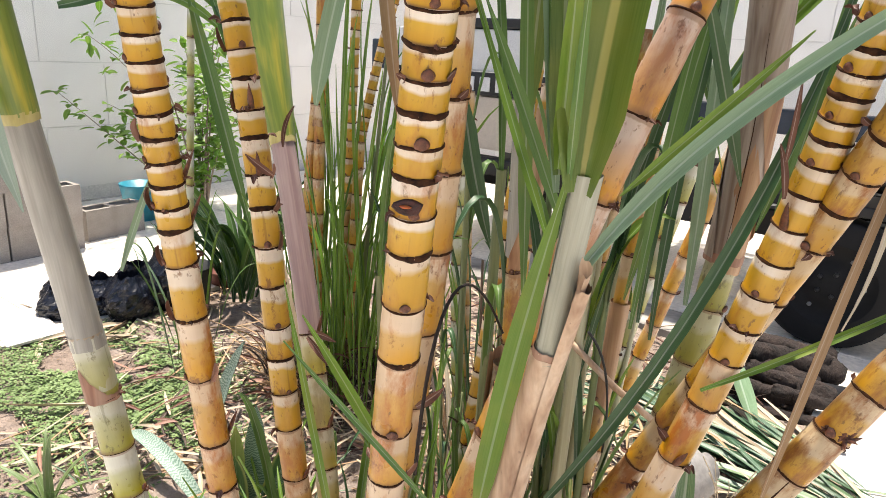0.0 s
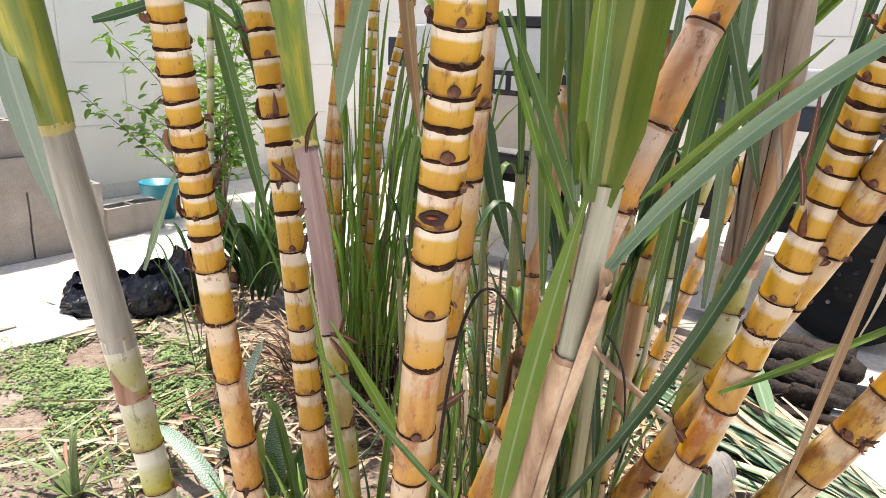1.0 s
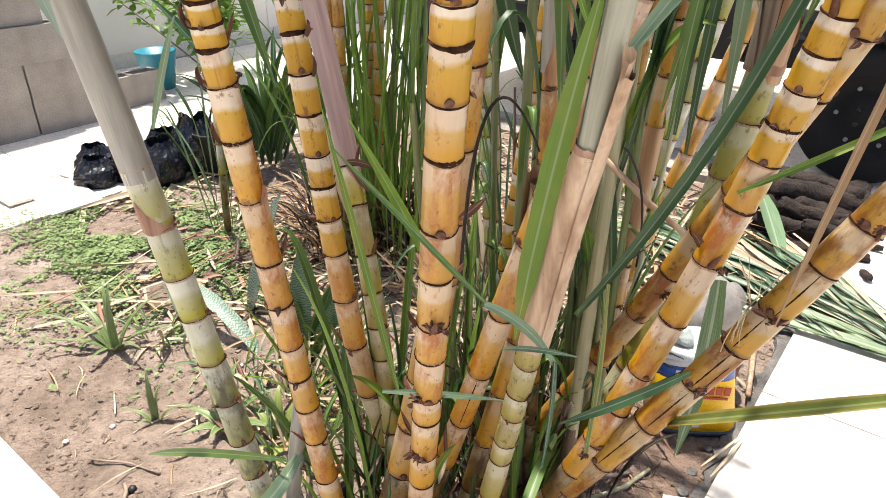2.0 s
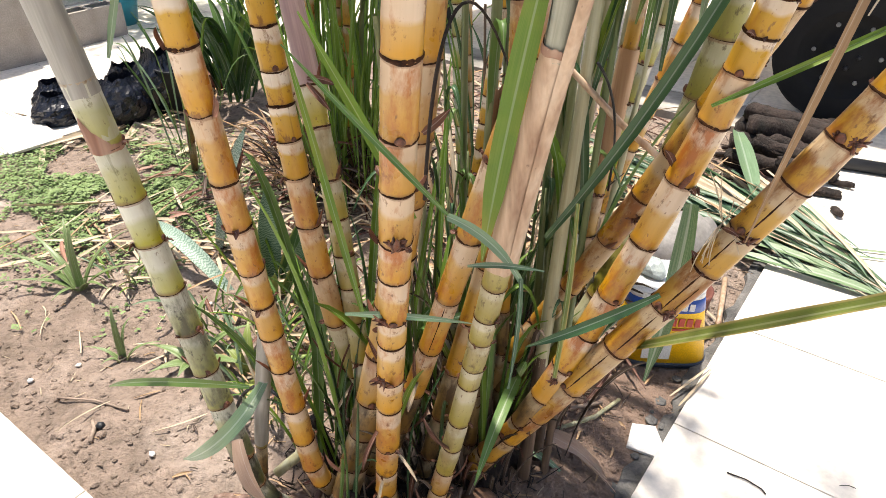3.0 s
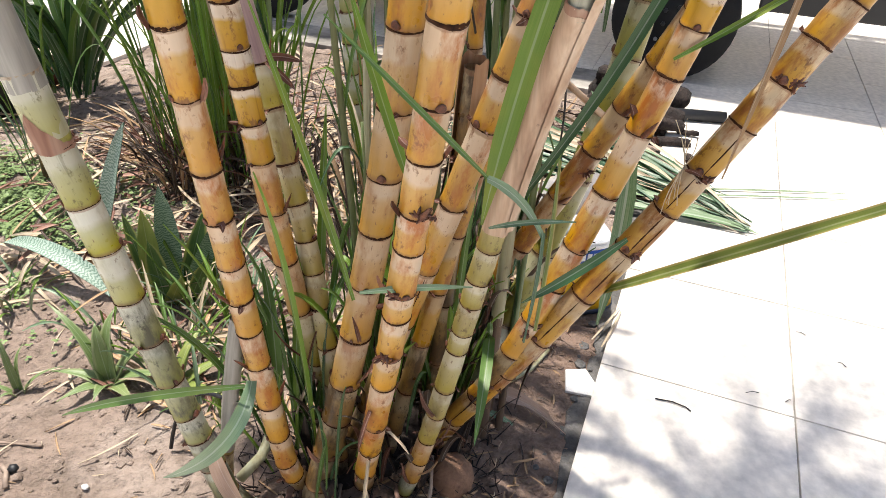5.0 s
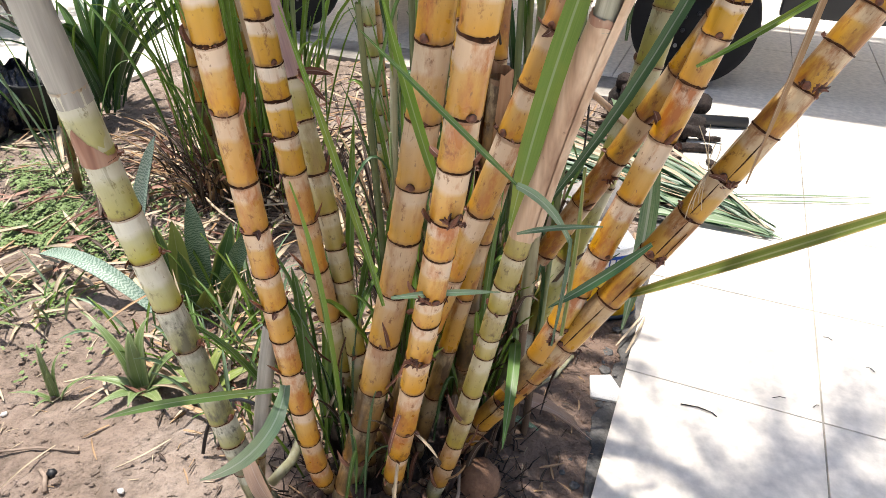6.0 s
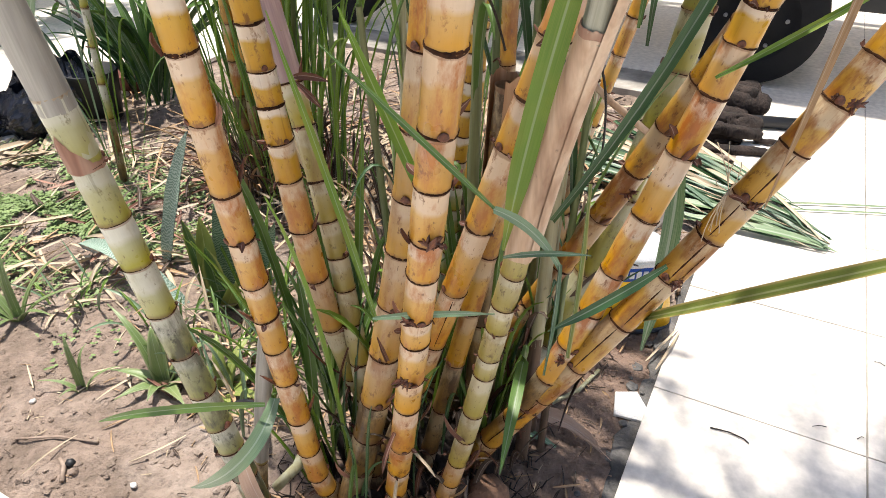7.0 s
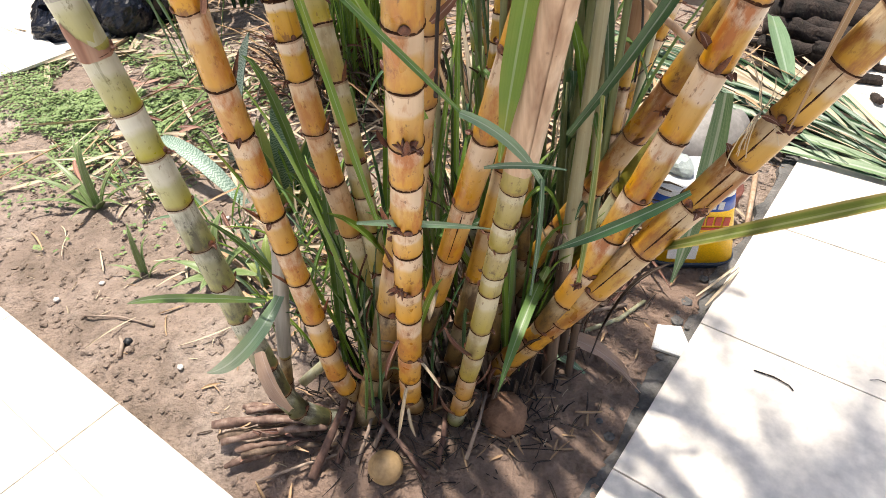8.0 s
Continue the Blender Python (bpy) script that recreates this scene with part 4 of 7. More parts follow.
child_leaf(F, "leaf", LEAF_EDGED, (0.292, 0.862, 0.500), (0.334, 0.66, 0.70), (0.380, 0.40, 0.962), 0.0185, (-0.3, -0.6, 0.9), "long green blade with yellow edges over the tiles", taper=(0.6, 0.7), fold=0.35, n=18)
child_leaf(F, "leaf", LEAF_DARK, (0.305, 0.815, 0.634), (0.21, 0.775, 0.600), (0.130, 0.732, 0.598), 0.0150, (0, -1, 0.5), "short dark green blade", fold=0.3)
child_leaf(E, "leaf", LEAF_MID, (0.040, 0.610, 0.850), (-0.034, 0.615, 0.926), (-0.107, 0.620, 1.002), 0.0060, (0.2, -1, 0.2), "narrow blade reaching across the clump", fold=0.35)
child_leaf(E, "leaf", LEAF_GREY, (0.037, 0.608, 0.853), (0.083, 0.632, 0.820), (0.111, 0.640, 0.763), 0.0100, (0.3, -1, 0.5), "grey-green blade bent over beside the pale stalk", taper=(0.7, 0.6), fold=0.3, n=12)
child_leaf(E, "leaf", LEAF_CUT, (0.111, 0.640, 0.767), (0.114, 0.645, 0.700), (0.108, 0.645, 0.607), 0.0055, (0.3, -1, 0.2), "thin rolled blade hanging down", taper=(0.8, 0.5), fold=0.9, n=12)
child_leaf(E, "leaf", LEAF_CUT, (0.055, 0.656, 0.767), (0.09, 0.632, 0.79), (0.130, 0.602, 0.803), 0.0060, (0, -1, 0.6), "small blade lying across", fold=0.3)
child_leaf(D, "leaf", LEAF_LIME, (-0.015, 0.76, 0.76), (-0.055, 0.71, 0.89), (-0.088, 0.615, 1.03), 0.012, (0.2, -1, 0.2), "bright green blade", fold=0.3)
child_leaf(C, "leaf", LEAF_LIME, (-0.09, 0.785, 0.58), (-0.13, 0.80, 0.77), (-0.195, 0.872, 0.965), 0.010, (0.2, -1, 0.1), "narrow green blade", fold=0.3)
child_leaf(SHOOT, "leaf", LEAF_GREY, (-0.232, 0.743, 0.486), (-0.233, 0.60, 0.50), (-0.37, 0.72, 0.335), 0.022, (0, -1, 0.5), "drooping grey-green blade", fold=0.2, taper=(0.6, 0.0))
child_leaf(SHOOT, "leaf", LEAF_MID, (-0.235, 0.705, 0.515), (-0.397, 0.712, 0.51), (-0.50, 0.78, 0.415), 0.012, (0, -1, 0.7), "narrow green blade")
child_leaf(D, "leaf", LEAF_GREY, (-0.085, 0.67, 0.68), (-0.02, 0.69, 0.67), (0.06, 0.725, 0.635), 0.008, (0, -1, 0.6), "short green blade")
child_leaf(E, "leaf", LEAF_MID, (0.146, 0.925, 0.40), (0.114, 0.80, 0.45), (0.075, 0.70, 0.36), 0.019, (-0.3, -1, 0.2), "pointed blade hanging down")
child_leaf(M7, "leaf", LEAF_EDGED, (0.179, 0.800, 0.486), (0.184, 0.800, 0.649), (0.179, 0.800, 0.772), 0.0085, (0.3, -1, 0.2), "narrow rolled green blade standing upright", taper=(0.8, 0.6), fold=0.9, n=14)
child_leaf(H, "leaf", LEAF_STRIPE, (0.373, 0.990, 0.681), (0.371, 0.950, 0.551), (0.346, 0.930, 0.374), 0.030, (-0.2, -1, 0.2), "long striped blade hanging down before the can", taper=(0.7, 0.15), fold=0.35, n=16)
child_leaf(G, "dry_leaf", LEAF_DRY, (0.47, 0.80, 1.25), (0.38, 0.71, 1.02), (0.345, 0.70, 0.79), 0.010, (0, -1, 0), "dry brown rolled leaf hanging down", fold=0.8)
child_leaf(G, "leaf", LEAF_LIME, (0.315, 0.82, 0.895), (0.44, 0.81, 0.97), (0.62, 0.90, 1.03), 0.009, (0, -1, 0.5), "green blade reaching out", fold=0.4)
child_leaf(G, "dry_leaf", LEAF_STRAW, (0.44, 0.80, 1.27), (0.45, 0.74, 1.14), (0.40, 0.72, 1.02), 0.006, (0, -1, 0), "pale dry strip")
for mat, a, b, c, w in ((LEAF_MID, (-0.926, 2.15, 1.36), (-0.845, 2.15, 1.03), (-0.755, 2.15, 0.64), 0.045), (LEAF_LIME, (-1.12, 2.15, 1.37), (-0.93, 2.15, 1.40), (-0.80, 2.15, 1.24), 0.030), (LEAF_LIME, (-0.99, 2.2, 1.45), (-0.90, 2.2, 1.36), (-0.80, 2.2, 1.30), 0.022),
                        (LEAF_DARK, (-0.60, 1.6, 1.32), (-0.54, 1.6, 1.18), (-0.46, 1.6, 1.06), 0.020), (LEAF_GREY, (-0.97, 1.75, 0.62), (-0.90, 1.74, 0.80), (-0.83, 1.72, 0.93), 0.020), (LEAF_MID, (-0.85, 2.1, 1.40), (-0.74, 2.1, 1.15), (-0.69, 2.1, 0.85), 0.030)):
    child_leaf(SC, "leaf", mat, a, b, c, w, (0.2, -1, 0.2), "", taper=(0.4, 0.2), fold=0.35)
# fans at the tops
child_leaf(E, "leaf", LEAF_FAN, (0.1335, 0.626, 1.152), (0.137, 0.603, 1.27), (0.158, 0.545, 1.52), 0.050, (-0.25, -1, 0.15), "broad green blade with a yellow midrib", taper=(0.42, 0.85), fold=0.75, n=20)
for mat, a, b, c, w in ((LEAF_LIME, (0.115, 0.628, 1.169), (0.114, 0.600, 1.235), (0.109, 0.540, 1.326), 0.014), (LEAF_MID, (0.124, 0.622, 1.162), (0.121, 0.597, 1.223), (0.118, 0.550, 1.308), 0.008),
                        (LEAF_BUNDLE, (0.118, 0.655, 1.160), (0.114, 0.645, 1.25), (0.088, 0.60, 1.52), 0.022), (LEAF_GREY, (0.119, 0.68, 1.140), (0.103, 0.66, 1.25), (0.072, 0.62, 1.50), 0.012),
                        (LEAF_MID, (0.115, 0.672, 1.17), (0.107, 0.66, 1.27), (0.082, 0.63, 1.50), 0.014), (LEAF_LIME, (0.114, 0.66, 1.105), (0.082, 0.70, 1.18), (0.035, 0.76, 1.30), 0.009),
                        (LEAF_BUNDLE, (0.136, 0.655, 1.16), (0.142, 0.64, 1.27), (0.165, 0.60, 1.52), 0.030)):
    child_leaf(E, "leaf", mat, a, b, c, w, (0, -1, 0.2), "", taper=(0.45, 0.6), fold=0.6)
for mat, a, b, c, w in ((LEAF_MID, (0.105, 0.86, 0.98), (0.089, 0.85, 1.22), (0.070, 0.85, 1.45), 0.016), (LEAF_DARK, (0.262, 0.95, 0.92), (0.267, 0.95, 1.196), (0.292, 0.95, 1.45), 0.014),
                        (LEAF_GREY, (0.319, 0.95, 0.95), (0.316, 0.95, 1.199), (0.307, 0.95, 1.45), 0.018), (LEAF_MID, (0.243, 0.90, 0.93), (0.255, 0.90, 1.205), (0.292, 0.90, 1.45), 0.013),
                        (LEAF_DARK, (0.29, 0.99, 0.88), (0.29, 1.0, 1.15), (0.33, 0.99, 1.45), 0.014), (LEAF_GREY, (0.225, 1.0, 0.90), (0.24, 1.0, 1.15), (0.25, 0.99, 1.45), 0.012)):
    child_leaf(M7, "leaf", mat, a, b, c, w, (-0.2, -1, 0.2), "", taper=(0.3, 0.35), fold=0.35)
for mat, a, b, c, w in ((LEAF_GREY, (-0.15, 0.86, 1.185), (-0.14, 0.85, 1.25), (-0.09, 0.84, 1.42), 0.022),):
    child_leaf(P, "leaf", mat, a, b, c, w, (0, -1, 0.2), "", taper=(0.2, 0.5), fold=0.3)
child_leaf(A, "leaf", LEAF_FROST, (-0.463, 0.710, 1.334), (-0.448, 0.710, 1.209), (-0.410, 0.710, 1.073), 0.026, (0.3, -1, 0.1), "broad pale frosted blade hanging down", taper=(0.9, 0.0), fold=0.3, n=16)
for mat, a, b, c, w in ((LEAF_LIME, (-0.40, 0.76, 1.45), (-0.41, 0.74, 1.6), (-0.50, 0.66, 1.8), 0.05),
                        (LEAF_DARK, (-0.37, 0.74, 1.275), (-0.33, 0.75, 1.285), (-0.275, 0.76, 1.31), 0.011)):
    child_leaf(A, "leaf", mat, a, b, c, w, (0.2, -1, 0.2), "", taper=(0.6, 0.5), fold=0.3)
for par, mat, a, b, c, w in ((J, LEAF_MID, (0.135, 0.72, 1.09), (0.09, 0.70, 1.2), (0.045, 0.70, 1.30), 0.012), (J, LEAF_DARK, (-0.01, 1.2, 1.20), (0.01, 1.2, 1.07), (0.055, 1.2, 0.93), 0.030),
                             (M7, LEAF_DARK, (0.345, 0.9, 1.12), (0.30, 0.88, 1.24), (0.25, 0.85, 1.36), 0.016), (M7, LEAF_LIME, (0.20, 0.84, 1.11), (0.26, 0.82, 1.18), (0.35, 0.79, 1.29), 0.012),
                             (M7, LEAF_MID, (0.24, 0.95, 0.95), (0.27, 0.94, 1.15), (0.30, 0.92, 1.4), 0.016), (M7, LEAF_DARK, (0.20, 1.0, 0.8), (0.24, 1.0, 1.1), (0.32, 0.98, 1.45), 0.015),
                             (M7, LEAF_MID, (0.40, 0.98, 1.05), (0.43, 0.97, 1.2), (0.50, 0.95, 1.45), 0.015), (G, LEAF_MID, (0.38, 0.9, 1.0), (0.42, 0.92, 1.2), (0.46, 0.95, 1.5), 0.014)):
    child_leaf(par, "leaf", mat, a, b, c, w, (0, -1, 0.2), "", taper=(0.15, 0.12), fold=0.35)

CURVES = {D: ((-0.099, 0.105, -0.011), (0.879, -0.304, 0.048), 0.0186), G: ((-0.011, 0.569, -0.201), (0.818, 0.214, -0.204), 0.0205), H: ((-0.049, 0.633, -0.206), (1.053, 0.059, -0.263), 0.0195), F: (FX, FY, 0.0222)}


def spiky_remains(par, z, seed):
    """A cluster of short dark red spikes: what is left of a bud and its roots at a node."""
    cx, cy, r = CURVES[par]
    rs = random.Random(seed)
    p = at_curve(cx, cy, z)
    way = Vector((rs.uniform(-0.6, 0.3), -1, 0.1)).normalized()
    c = p + way * r * 0.9
    bm = bmesh.new()
    for k in range(13):
        d = (way * rs.uniform(0.1, 0.8) + Vector((rs.gauss(0, 0.7), rs.gauss(0, 0.3), rs.gauss(0.1, 0.8)))).normalized()
        ln = rs.uniform(0.006, 0.015)
        b = c + Vector((rs.gauss(0, 0.003), 0, rs.gauss(0, 0.002)))
        tube(bm, [b, b + d * ln * 0.5, b + d * ln + Vector((0, 0, rs.uniform(-0.003, 0.004)))], [rs.uniform(0.0024, 0.004), 0.0022, 0.0006], 5, 0.3, k)
    tagged(part("bud_husk", bm, BUD, par, m=par.matrix_basis.inverted()), "spiky dark red remnant of a bud", kind="stuff")


for k, (par, z) in enumerate(((D, 0.788), (D, 0.662), (D, 0.536), (H, 0.669), (G, 0.429), (F, 0.605), (H, 0.867), (H, 0.669), (F, 0.874), (F, 0.736))):
    spiky_remains(par, z, 520 + k)

# small dry husks and spikes on the canes
for par, mat, a, b, c, w in ((B, LEAF_HUSK, (-0.246, 0.735, 1.06), (-0.262, 0.725, 1.095), (-0.276, 0.725, 1.135), 0.014), (G, LEAF_HUSK, (0.35, 0.785, 1.13), (0.343, 0.775, 1.16), (0.333, 0.775, 1.185), 0.007),
                             (C, LEAF_HUSK, (-0.18, 0.80, 1.112), (-0.19, 0.795, 1.12), (-0.207, 0.79, 1.135), 0.008), (P, LEAF_HUSK, (-0.223, 0.955, 1.12), (-0.222, 0.95, 1.15), (-0.204, 0.945, 1.175), 0.006),
                             (P, LEAF_HUSK, (-0.185, 0.94, 0.865), (-0.16, 0.92, 0.875), (-0.138, 0.91, 0.868), 0.010), (P, LEAF_HUSK, (-0.185, 0.935, 0.86), (-0.165, 0.92, 0.85), (-0.15, 0.915, 0.83), 0.009),
                             (Q, LEAF_HUSK, (-0.005, 0.76, 0.87), (0.01, 0.75, 0.885), (0.026, 0.745, 0.905), 0.010), (G, LEAF_HUSK, (0.335, 0.76, 1.17), (0.333, 0.75, 1.2), (0.33, 0.745, 1.245), 0.006),
                             (H, LEAF_HUSK, (0.30, 0.86, 0.80), (0.29, 0.85, 0.82), (0.28, 0.84, 0.83), 0.010), (F, LEAF_HUSK, (0.352, 0.792, 0.755), (0.357, 0.778, 0.762), (0.366, 0.772, 0.755), 0.007),
                             (K3, LEAF_DRY, (-0.18, 1.3, 1.55), (-0.155, 1.29, 1.30), (-0.125, 1.3, 1.11), 0.026)):
    child_leaf(par, "husk", mat, a, b, c, w, (0, -1, 0.1), "", n=7, fold=0.6)
rnd = random.Random(77)
for par, cx, cy, r, zs in ((C, (-0.09, -0.27, 0.238, -0.106), (1.115, -0.658, 0.646, -0.197), 0.0175, (0.998, 1.048, 1.09, 1.17, 1.241)), (B, (-0.204, -0.068, 0.012, 0.004), (0.869, -0.11, -0.013, -0.008), 0.0172, (0.885, 0.962, 1.027, 1.0892, 1.158)),
                           (D, (-0.099, 0.105, -0.011), (0.879, -0.304, 0.048), 0.0186, (0.66, 0.788, 0.857))):
    for z in zs:
        a = radians(rnd.uniform(165, 200) if rnd.random() < 0.7 else rnd.uniform(-20, 20))
        out = Vector((math.cos(a), math.sin(a) - 0.3, 0)).normalized()
        p = at_curve(cx, cy, z) + out * r * 0.96
        child_leaf(par, "husk", rnd.choice((LEAF_HUSK, FLAP_LEAF)), p - Vector((0, 0, 0.003)), p + out * 0.006 + Vector((0, 0, 0.008)), p + out * rnd.uniform(0.004, 0.012) + Vector((0, 0, rnd.uniform(0.012, 0.024))), rnd.uniform(0.005, 0.009), (out.x, out.y, -0.2), n=7, fold=0.9, taper=(0.8, 0.0), twist=rnd.uniform(-0.5, 0.5))
rnd = random.Random(64)
bm = bmesh.new()
for k in range(16):
    p = Vector((0.352, 0.795, 0.76))
    q = p + Vector((rnd.uniform(-0.03, 0.03), rnd.uniform(-0.04, 0.0), rnd.uniform(0.02, 0.085) if k < 7 else rnd.uniform(-0.07, -0.02)))
    tube(bm, bezier(p, (p + q) / 2 + Vector((rnd.uniform(-0.01, 0.01), 0, 0)), q, 4), 0.0006, 4)
part("root_hairs", bm, LEAF_STRAW, F, "thin dry root hairs", m=F.matrix_basis.inverted())


def young_shoot(foot, top, r, mat, leafmat, seed, reach=0.13):
    """A young rolled shoot: overlapping sheaths and a few narrow leaves."""
    rnd = random.Random(seed)
    f, t = on_soil(*foot), Vector(top)
    cx, cy = (f.x, (t.x - f.x) / t.z), (f.y, (t.y - f.y) / t.z)
    th = thing("cane_shoot", "young green cane shoot of rolled sheaths with narrow leaves", "sugarcane", Matrix.Translation(f), "young shoots")
    z, k = 0.0, 0
    while z < t.z - 0.05:
        z1 = min(t.z, z + rnd.uniform(0.18, 0.34))
        s = 1 - 0.45 * z / t.z
        child_sheath(th, "leaf_sheath", mat if k else SHEATH_DEAD, "", cx, cy, z, z1 + 0.02, r * s, r * s * 0.86, start=rnd.uniform(0, 6), n=5, k=12)
        z, k = z1, k + 1
        p = at_curve(cx, cy, z1)
        a = rnd.uniform(0, 6.28)
        d = Vector((math.cos(a), math.sin(a) * 0.7, 0)) * reach * rnd.uniform(0.5, 1.0)
        child_leaf(th, "leaf", leafmat, p, p + d * 0.35 + Vector((0, 0, 0.28)), p + d + Vector((0, 0, rnd.uniform(0.05, 0.4))), rnd.uniform(0.009, 0.018), (-d.x, -d.y - 0.1, 0.4), n=9, fold=0.5, twist=rnd.uniform(-0.6, 0.6))
    return th


SH_OLIVE = rough_surface("sheath_olive", (0.10, 0.13, 0.05), (0.26, 0.28, 0.13), 20, 0.5, 0.4, 0.0006, stretch=(1, 1, 0.05), fine=240)
SH_REED = rough_surface("sheath_reed", (0.07, 0.11, 0.035), (0.19, 0.24, 0.10), 24, 0.5, 0.4, 0.0006, stretch=(1, 1, 0.05), fine=260)
for k, (foot, top, r) in enumerate((((0.06, 1.06), (0.065, 1.05, 1.12), 0.012), ((0.085, 1.0), (0.087, 1.0, 1.15), 0.012), ((0.17, 1.0), (0.20, 1.0, 1.1), 0.014), ((0.18, 1.1), (0.19, 1.1, 1.05), 0.010),
                                    ((0.18, 1.12), (0.155, 1.1, 0.95), 0.009), ((0.20, 1.06), (0.216, 1.05, 1.15), 0.011), ((0.19, 1.15), (0.172, 1.1, 0.95), 0.008), ((0.215, 1.02), (0.226, 1.0, 0.95), 0.008),
                                    ((-0.06, 1.12), (-0.04, 1.1, 1.1), 0.009), ((-0.05, 1.05), (-0.10, 1.0, 0.95), 0.008), ((0.13, 1.25), (0.15, 1.25, 1.1), 0.010), ((0.25, 1.3), (0.30, 1.3, 1.1), 0.010),
                                    ((0.02, 1.3), (0.0, 1.3, 1.1), 0.009), ((0.10, 1.4), (0.08, 1.42, 1.15), 0.010), ((0.30, 1.4), (0.37, 1.4, 1.0), 0.009), ((-0.45, 2.3), (-0.35, 2.3, 1.2), 0.010), ((-0.3, 2.2), (-0.25, 2.2, 1.2), 0.010))):
    young_shoot(foot, top, r, (SH_OLIVE, SH_REED, SHEATH_PALE)[k % 3], (LEAF_MID, LEAF_DARK, LEAF_LIME)[k % 3], 300 + k)


def tuft(label, centre, count, reach, height, mats, width, seed, group="", lean=(0, 0), start=(0.0, 0.12), spread=0.10, name="cane_tuft", category="sugarcane"):
    """Upright young leaves from one root, each a part."""
    rnd = random.Random(seed)
    th = thing(name, label, category, Matrix.Translation(on_soil(*centre)), group)
    meshes = []
    for k in range(7):
        h, w = rnd.uniform(0.6, 1.0) * height, rnd.uniform(0.6, 1.1) * width
        x = rnd.uniform(0.3, 1.0) * reach
        meshes.append(blade_mesh("leaf", mats[k % len(mats)], (0, 0, 0), (x * 0.3, 0, h * 0.7), (x, 0, h * rnd.uniform(0.65, 1.0)), w, (-1, 0.3, 0.3), n=9, fold=0.4, twist=rnd.uniform(-1.2, 1.2)))
    for k in range(count):
        a, d = rnd.uniform(0, 360), spread * math.sqrt(rnd.random())
        m = pose(d * math.cos(radians(a)), d * math.sin(radians(a)), rnd.uniform(*start), rnd.uniform(-8, 8) + lean[0], rnd.uniform(-8, 8) + lean[1], a + rnd.uniform(-50, 50))
        part("leaf", rnd.choice(meshes), None, th, m=m @ Matrix.Scale(rnd.uniform(0.6, 1.1), 4))
    return th


# near-black masses; those within the clump stand in for its shaded gaps
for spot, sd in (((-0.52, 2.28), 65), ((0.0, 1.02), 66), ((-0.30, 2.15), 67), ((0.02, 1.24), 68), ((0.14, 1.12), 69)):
    tuft("dark mass of dead stems and old leaves, deepening the root's shade", spot, 60, 0.16, 0.34, (LEAF_DEAD, LEAF_DEAD, LEAF_HUSK), 0.013, sd, spread=0.16, start=(-0.01, 0.02), name="dead_cane_base")
tuft("dense tuft of upright green cane leaves behind the clump", (-0.62, 2.34), 54, 0.30, 1.25, (LEAF_MID, LEAF_LIME, LEAF_LIME), 0.015, 11, spread=0.12)
tuft("dense tuft of green cane leaves at the back of the bed", (-0.36, 2.1), 34, 0.22, 1.2, (LEAF_LIME, LEAF_LIME, LEAF_MID), 0.013, 12, spread=0.17)
tuft("tall sheaf of narrow bright green cane leaves behind the clump", (-0.47, 2.32), 60, 0.28, 1.95, (LEAF_LIME, LEAF_LIME, LEAF_BUSH), 0.016, 21, spread=0.2)
tuft("tuft of green cane leaves among dry stalks", (0.05, 1.75), 24, 0.26, 1.25, (LEAF_MID, LEAF_LIME, LEAF_DARK), 0.014, 13, spread=0.12)
# dark and dead leaves mixed in to stand for the gaps in shade
tuft("tuft of green and near-black leaves, darkened for the clump's shaded gaps", (0.08, 1.2), 55, 0.20, 0.75, (LEAF_DARK, LEAF_DEAD, LEAF_MID, LEAF_DEAD), 0.013, 14, spread=0.16)
tuft("tuft of narrow green shoots at the foot of the canes", (-0.08, 0.98), 20, 0.14, 0.8, (LEAF_LIME, LEAF_MID, LEAF_DARK), 0.013, 15, spread=0.14)
tuft("tuft of narrow shoots between the front canes", (-0.16, 0.86), 12, 0.10, 0.42, (LEAF_MID, LEAF_DARK), 0.009, 16, spread=0.05)
tuft("small tuft of thin green leaves round a young cane", (-1.1, 2.35), 12, 0.18, 0.8, (LEAF_MID, LEAF_LIME, LEAF_GREY), 0.010, 17, spread=0.07)
tuft("tuft of thin dry cane leaves at the root", (-0.62, 2.32), 45, 0.26, 0.26, (LEAF_DEAD, LEAF_HUSK, LEAF_DRY), 0.016, 18, spread=0.2)
tuft("tuft of dry hanging cane leaves at the root", (0.06, 1.5), 60, 0.25, 0.6, (LEAF_DRY, LEAF_DEAD, LEAF_STRAW), 0.011, 19, spread=0.22)

for spot, n_leaves, h, sd in (((-0.19, 1.02), 14, 0.85, 71), ((-0.02, 1.0), 12, 0.8, 72), ((0.08, 0.98), 14, 0.75, 73), ((-0.23, 0.93), 9, 0.5, 74)):
    tuft("sheaf of upright bright green shoots among the canes", spot, n_leaves, 0.14, h, (LEAF_LIME, LEAF_MID, LEAF_MID), 0.017, sd, spread=0.04, group="shoot sheaves")
for spot, n_leaves, h, sd in (((-0.50, 1.34), 26, 0.20, 81), ((-0.42, 1.16), 26, 0.22, 82), ((-0.46, 1.55), 30, 0.30, 83), ((-0.70, 1.46), 18, 0.18, 84), ((-0.36, 1.35), 26, 0.30, 85), ((-0.98, 1.62), 20, 0.14, 86)):
    tuft("low clump of narrow green and dry grass blades on the bed", spot, n_leaves, 0.16, h, (LEAF_MID, LEAF_LIME, LEAF_GREY, LEAF_STRAW), 0.011, sd, spread=0.09, start=(-0.005, 0.005), group="grass clumps", name="grass_clump", category="grass")
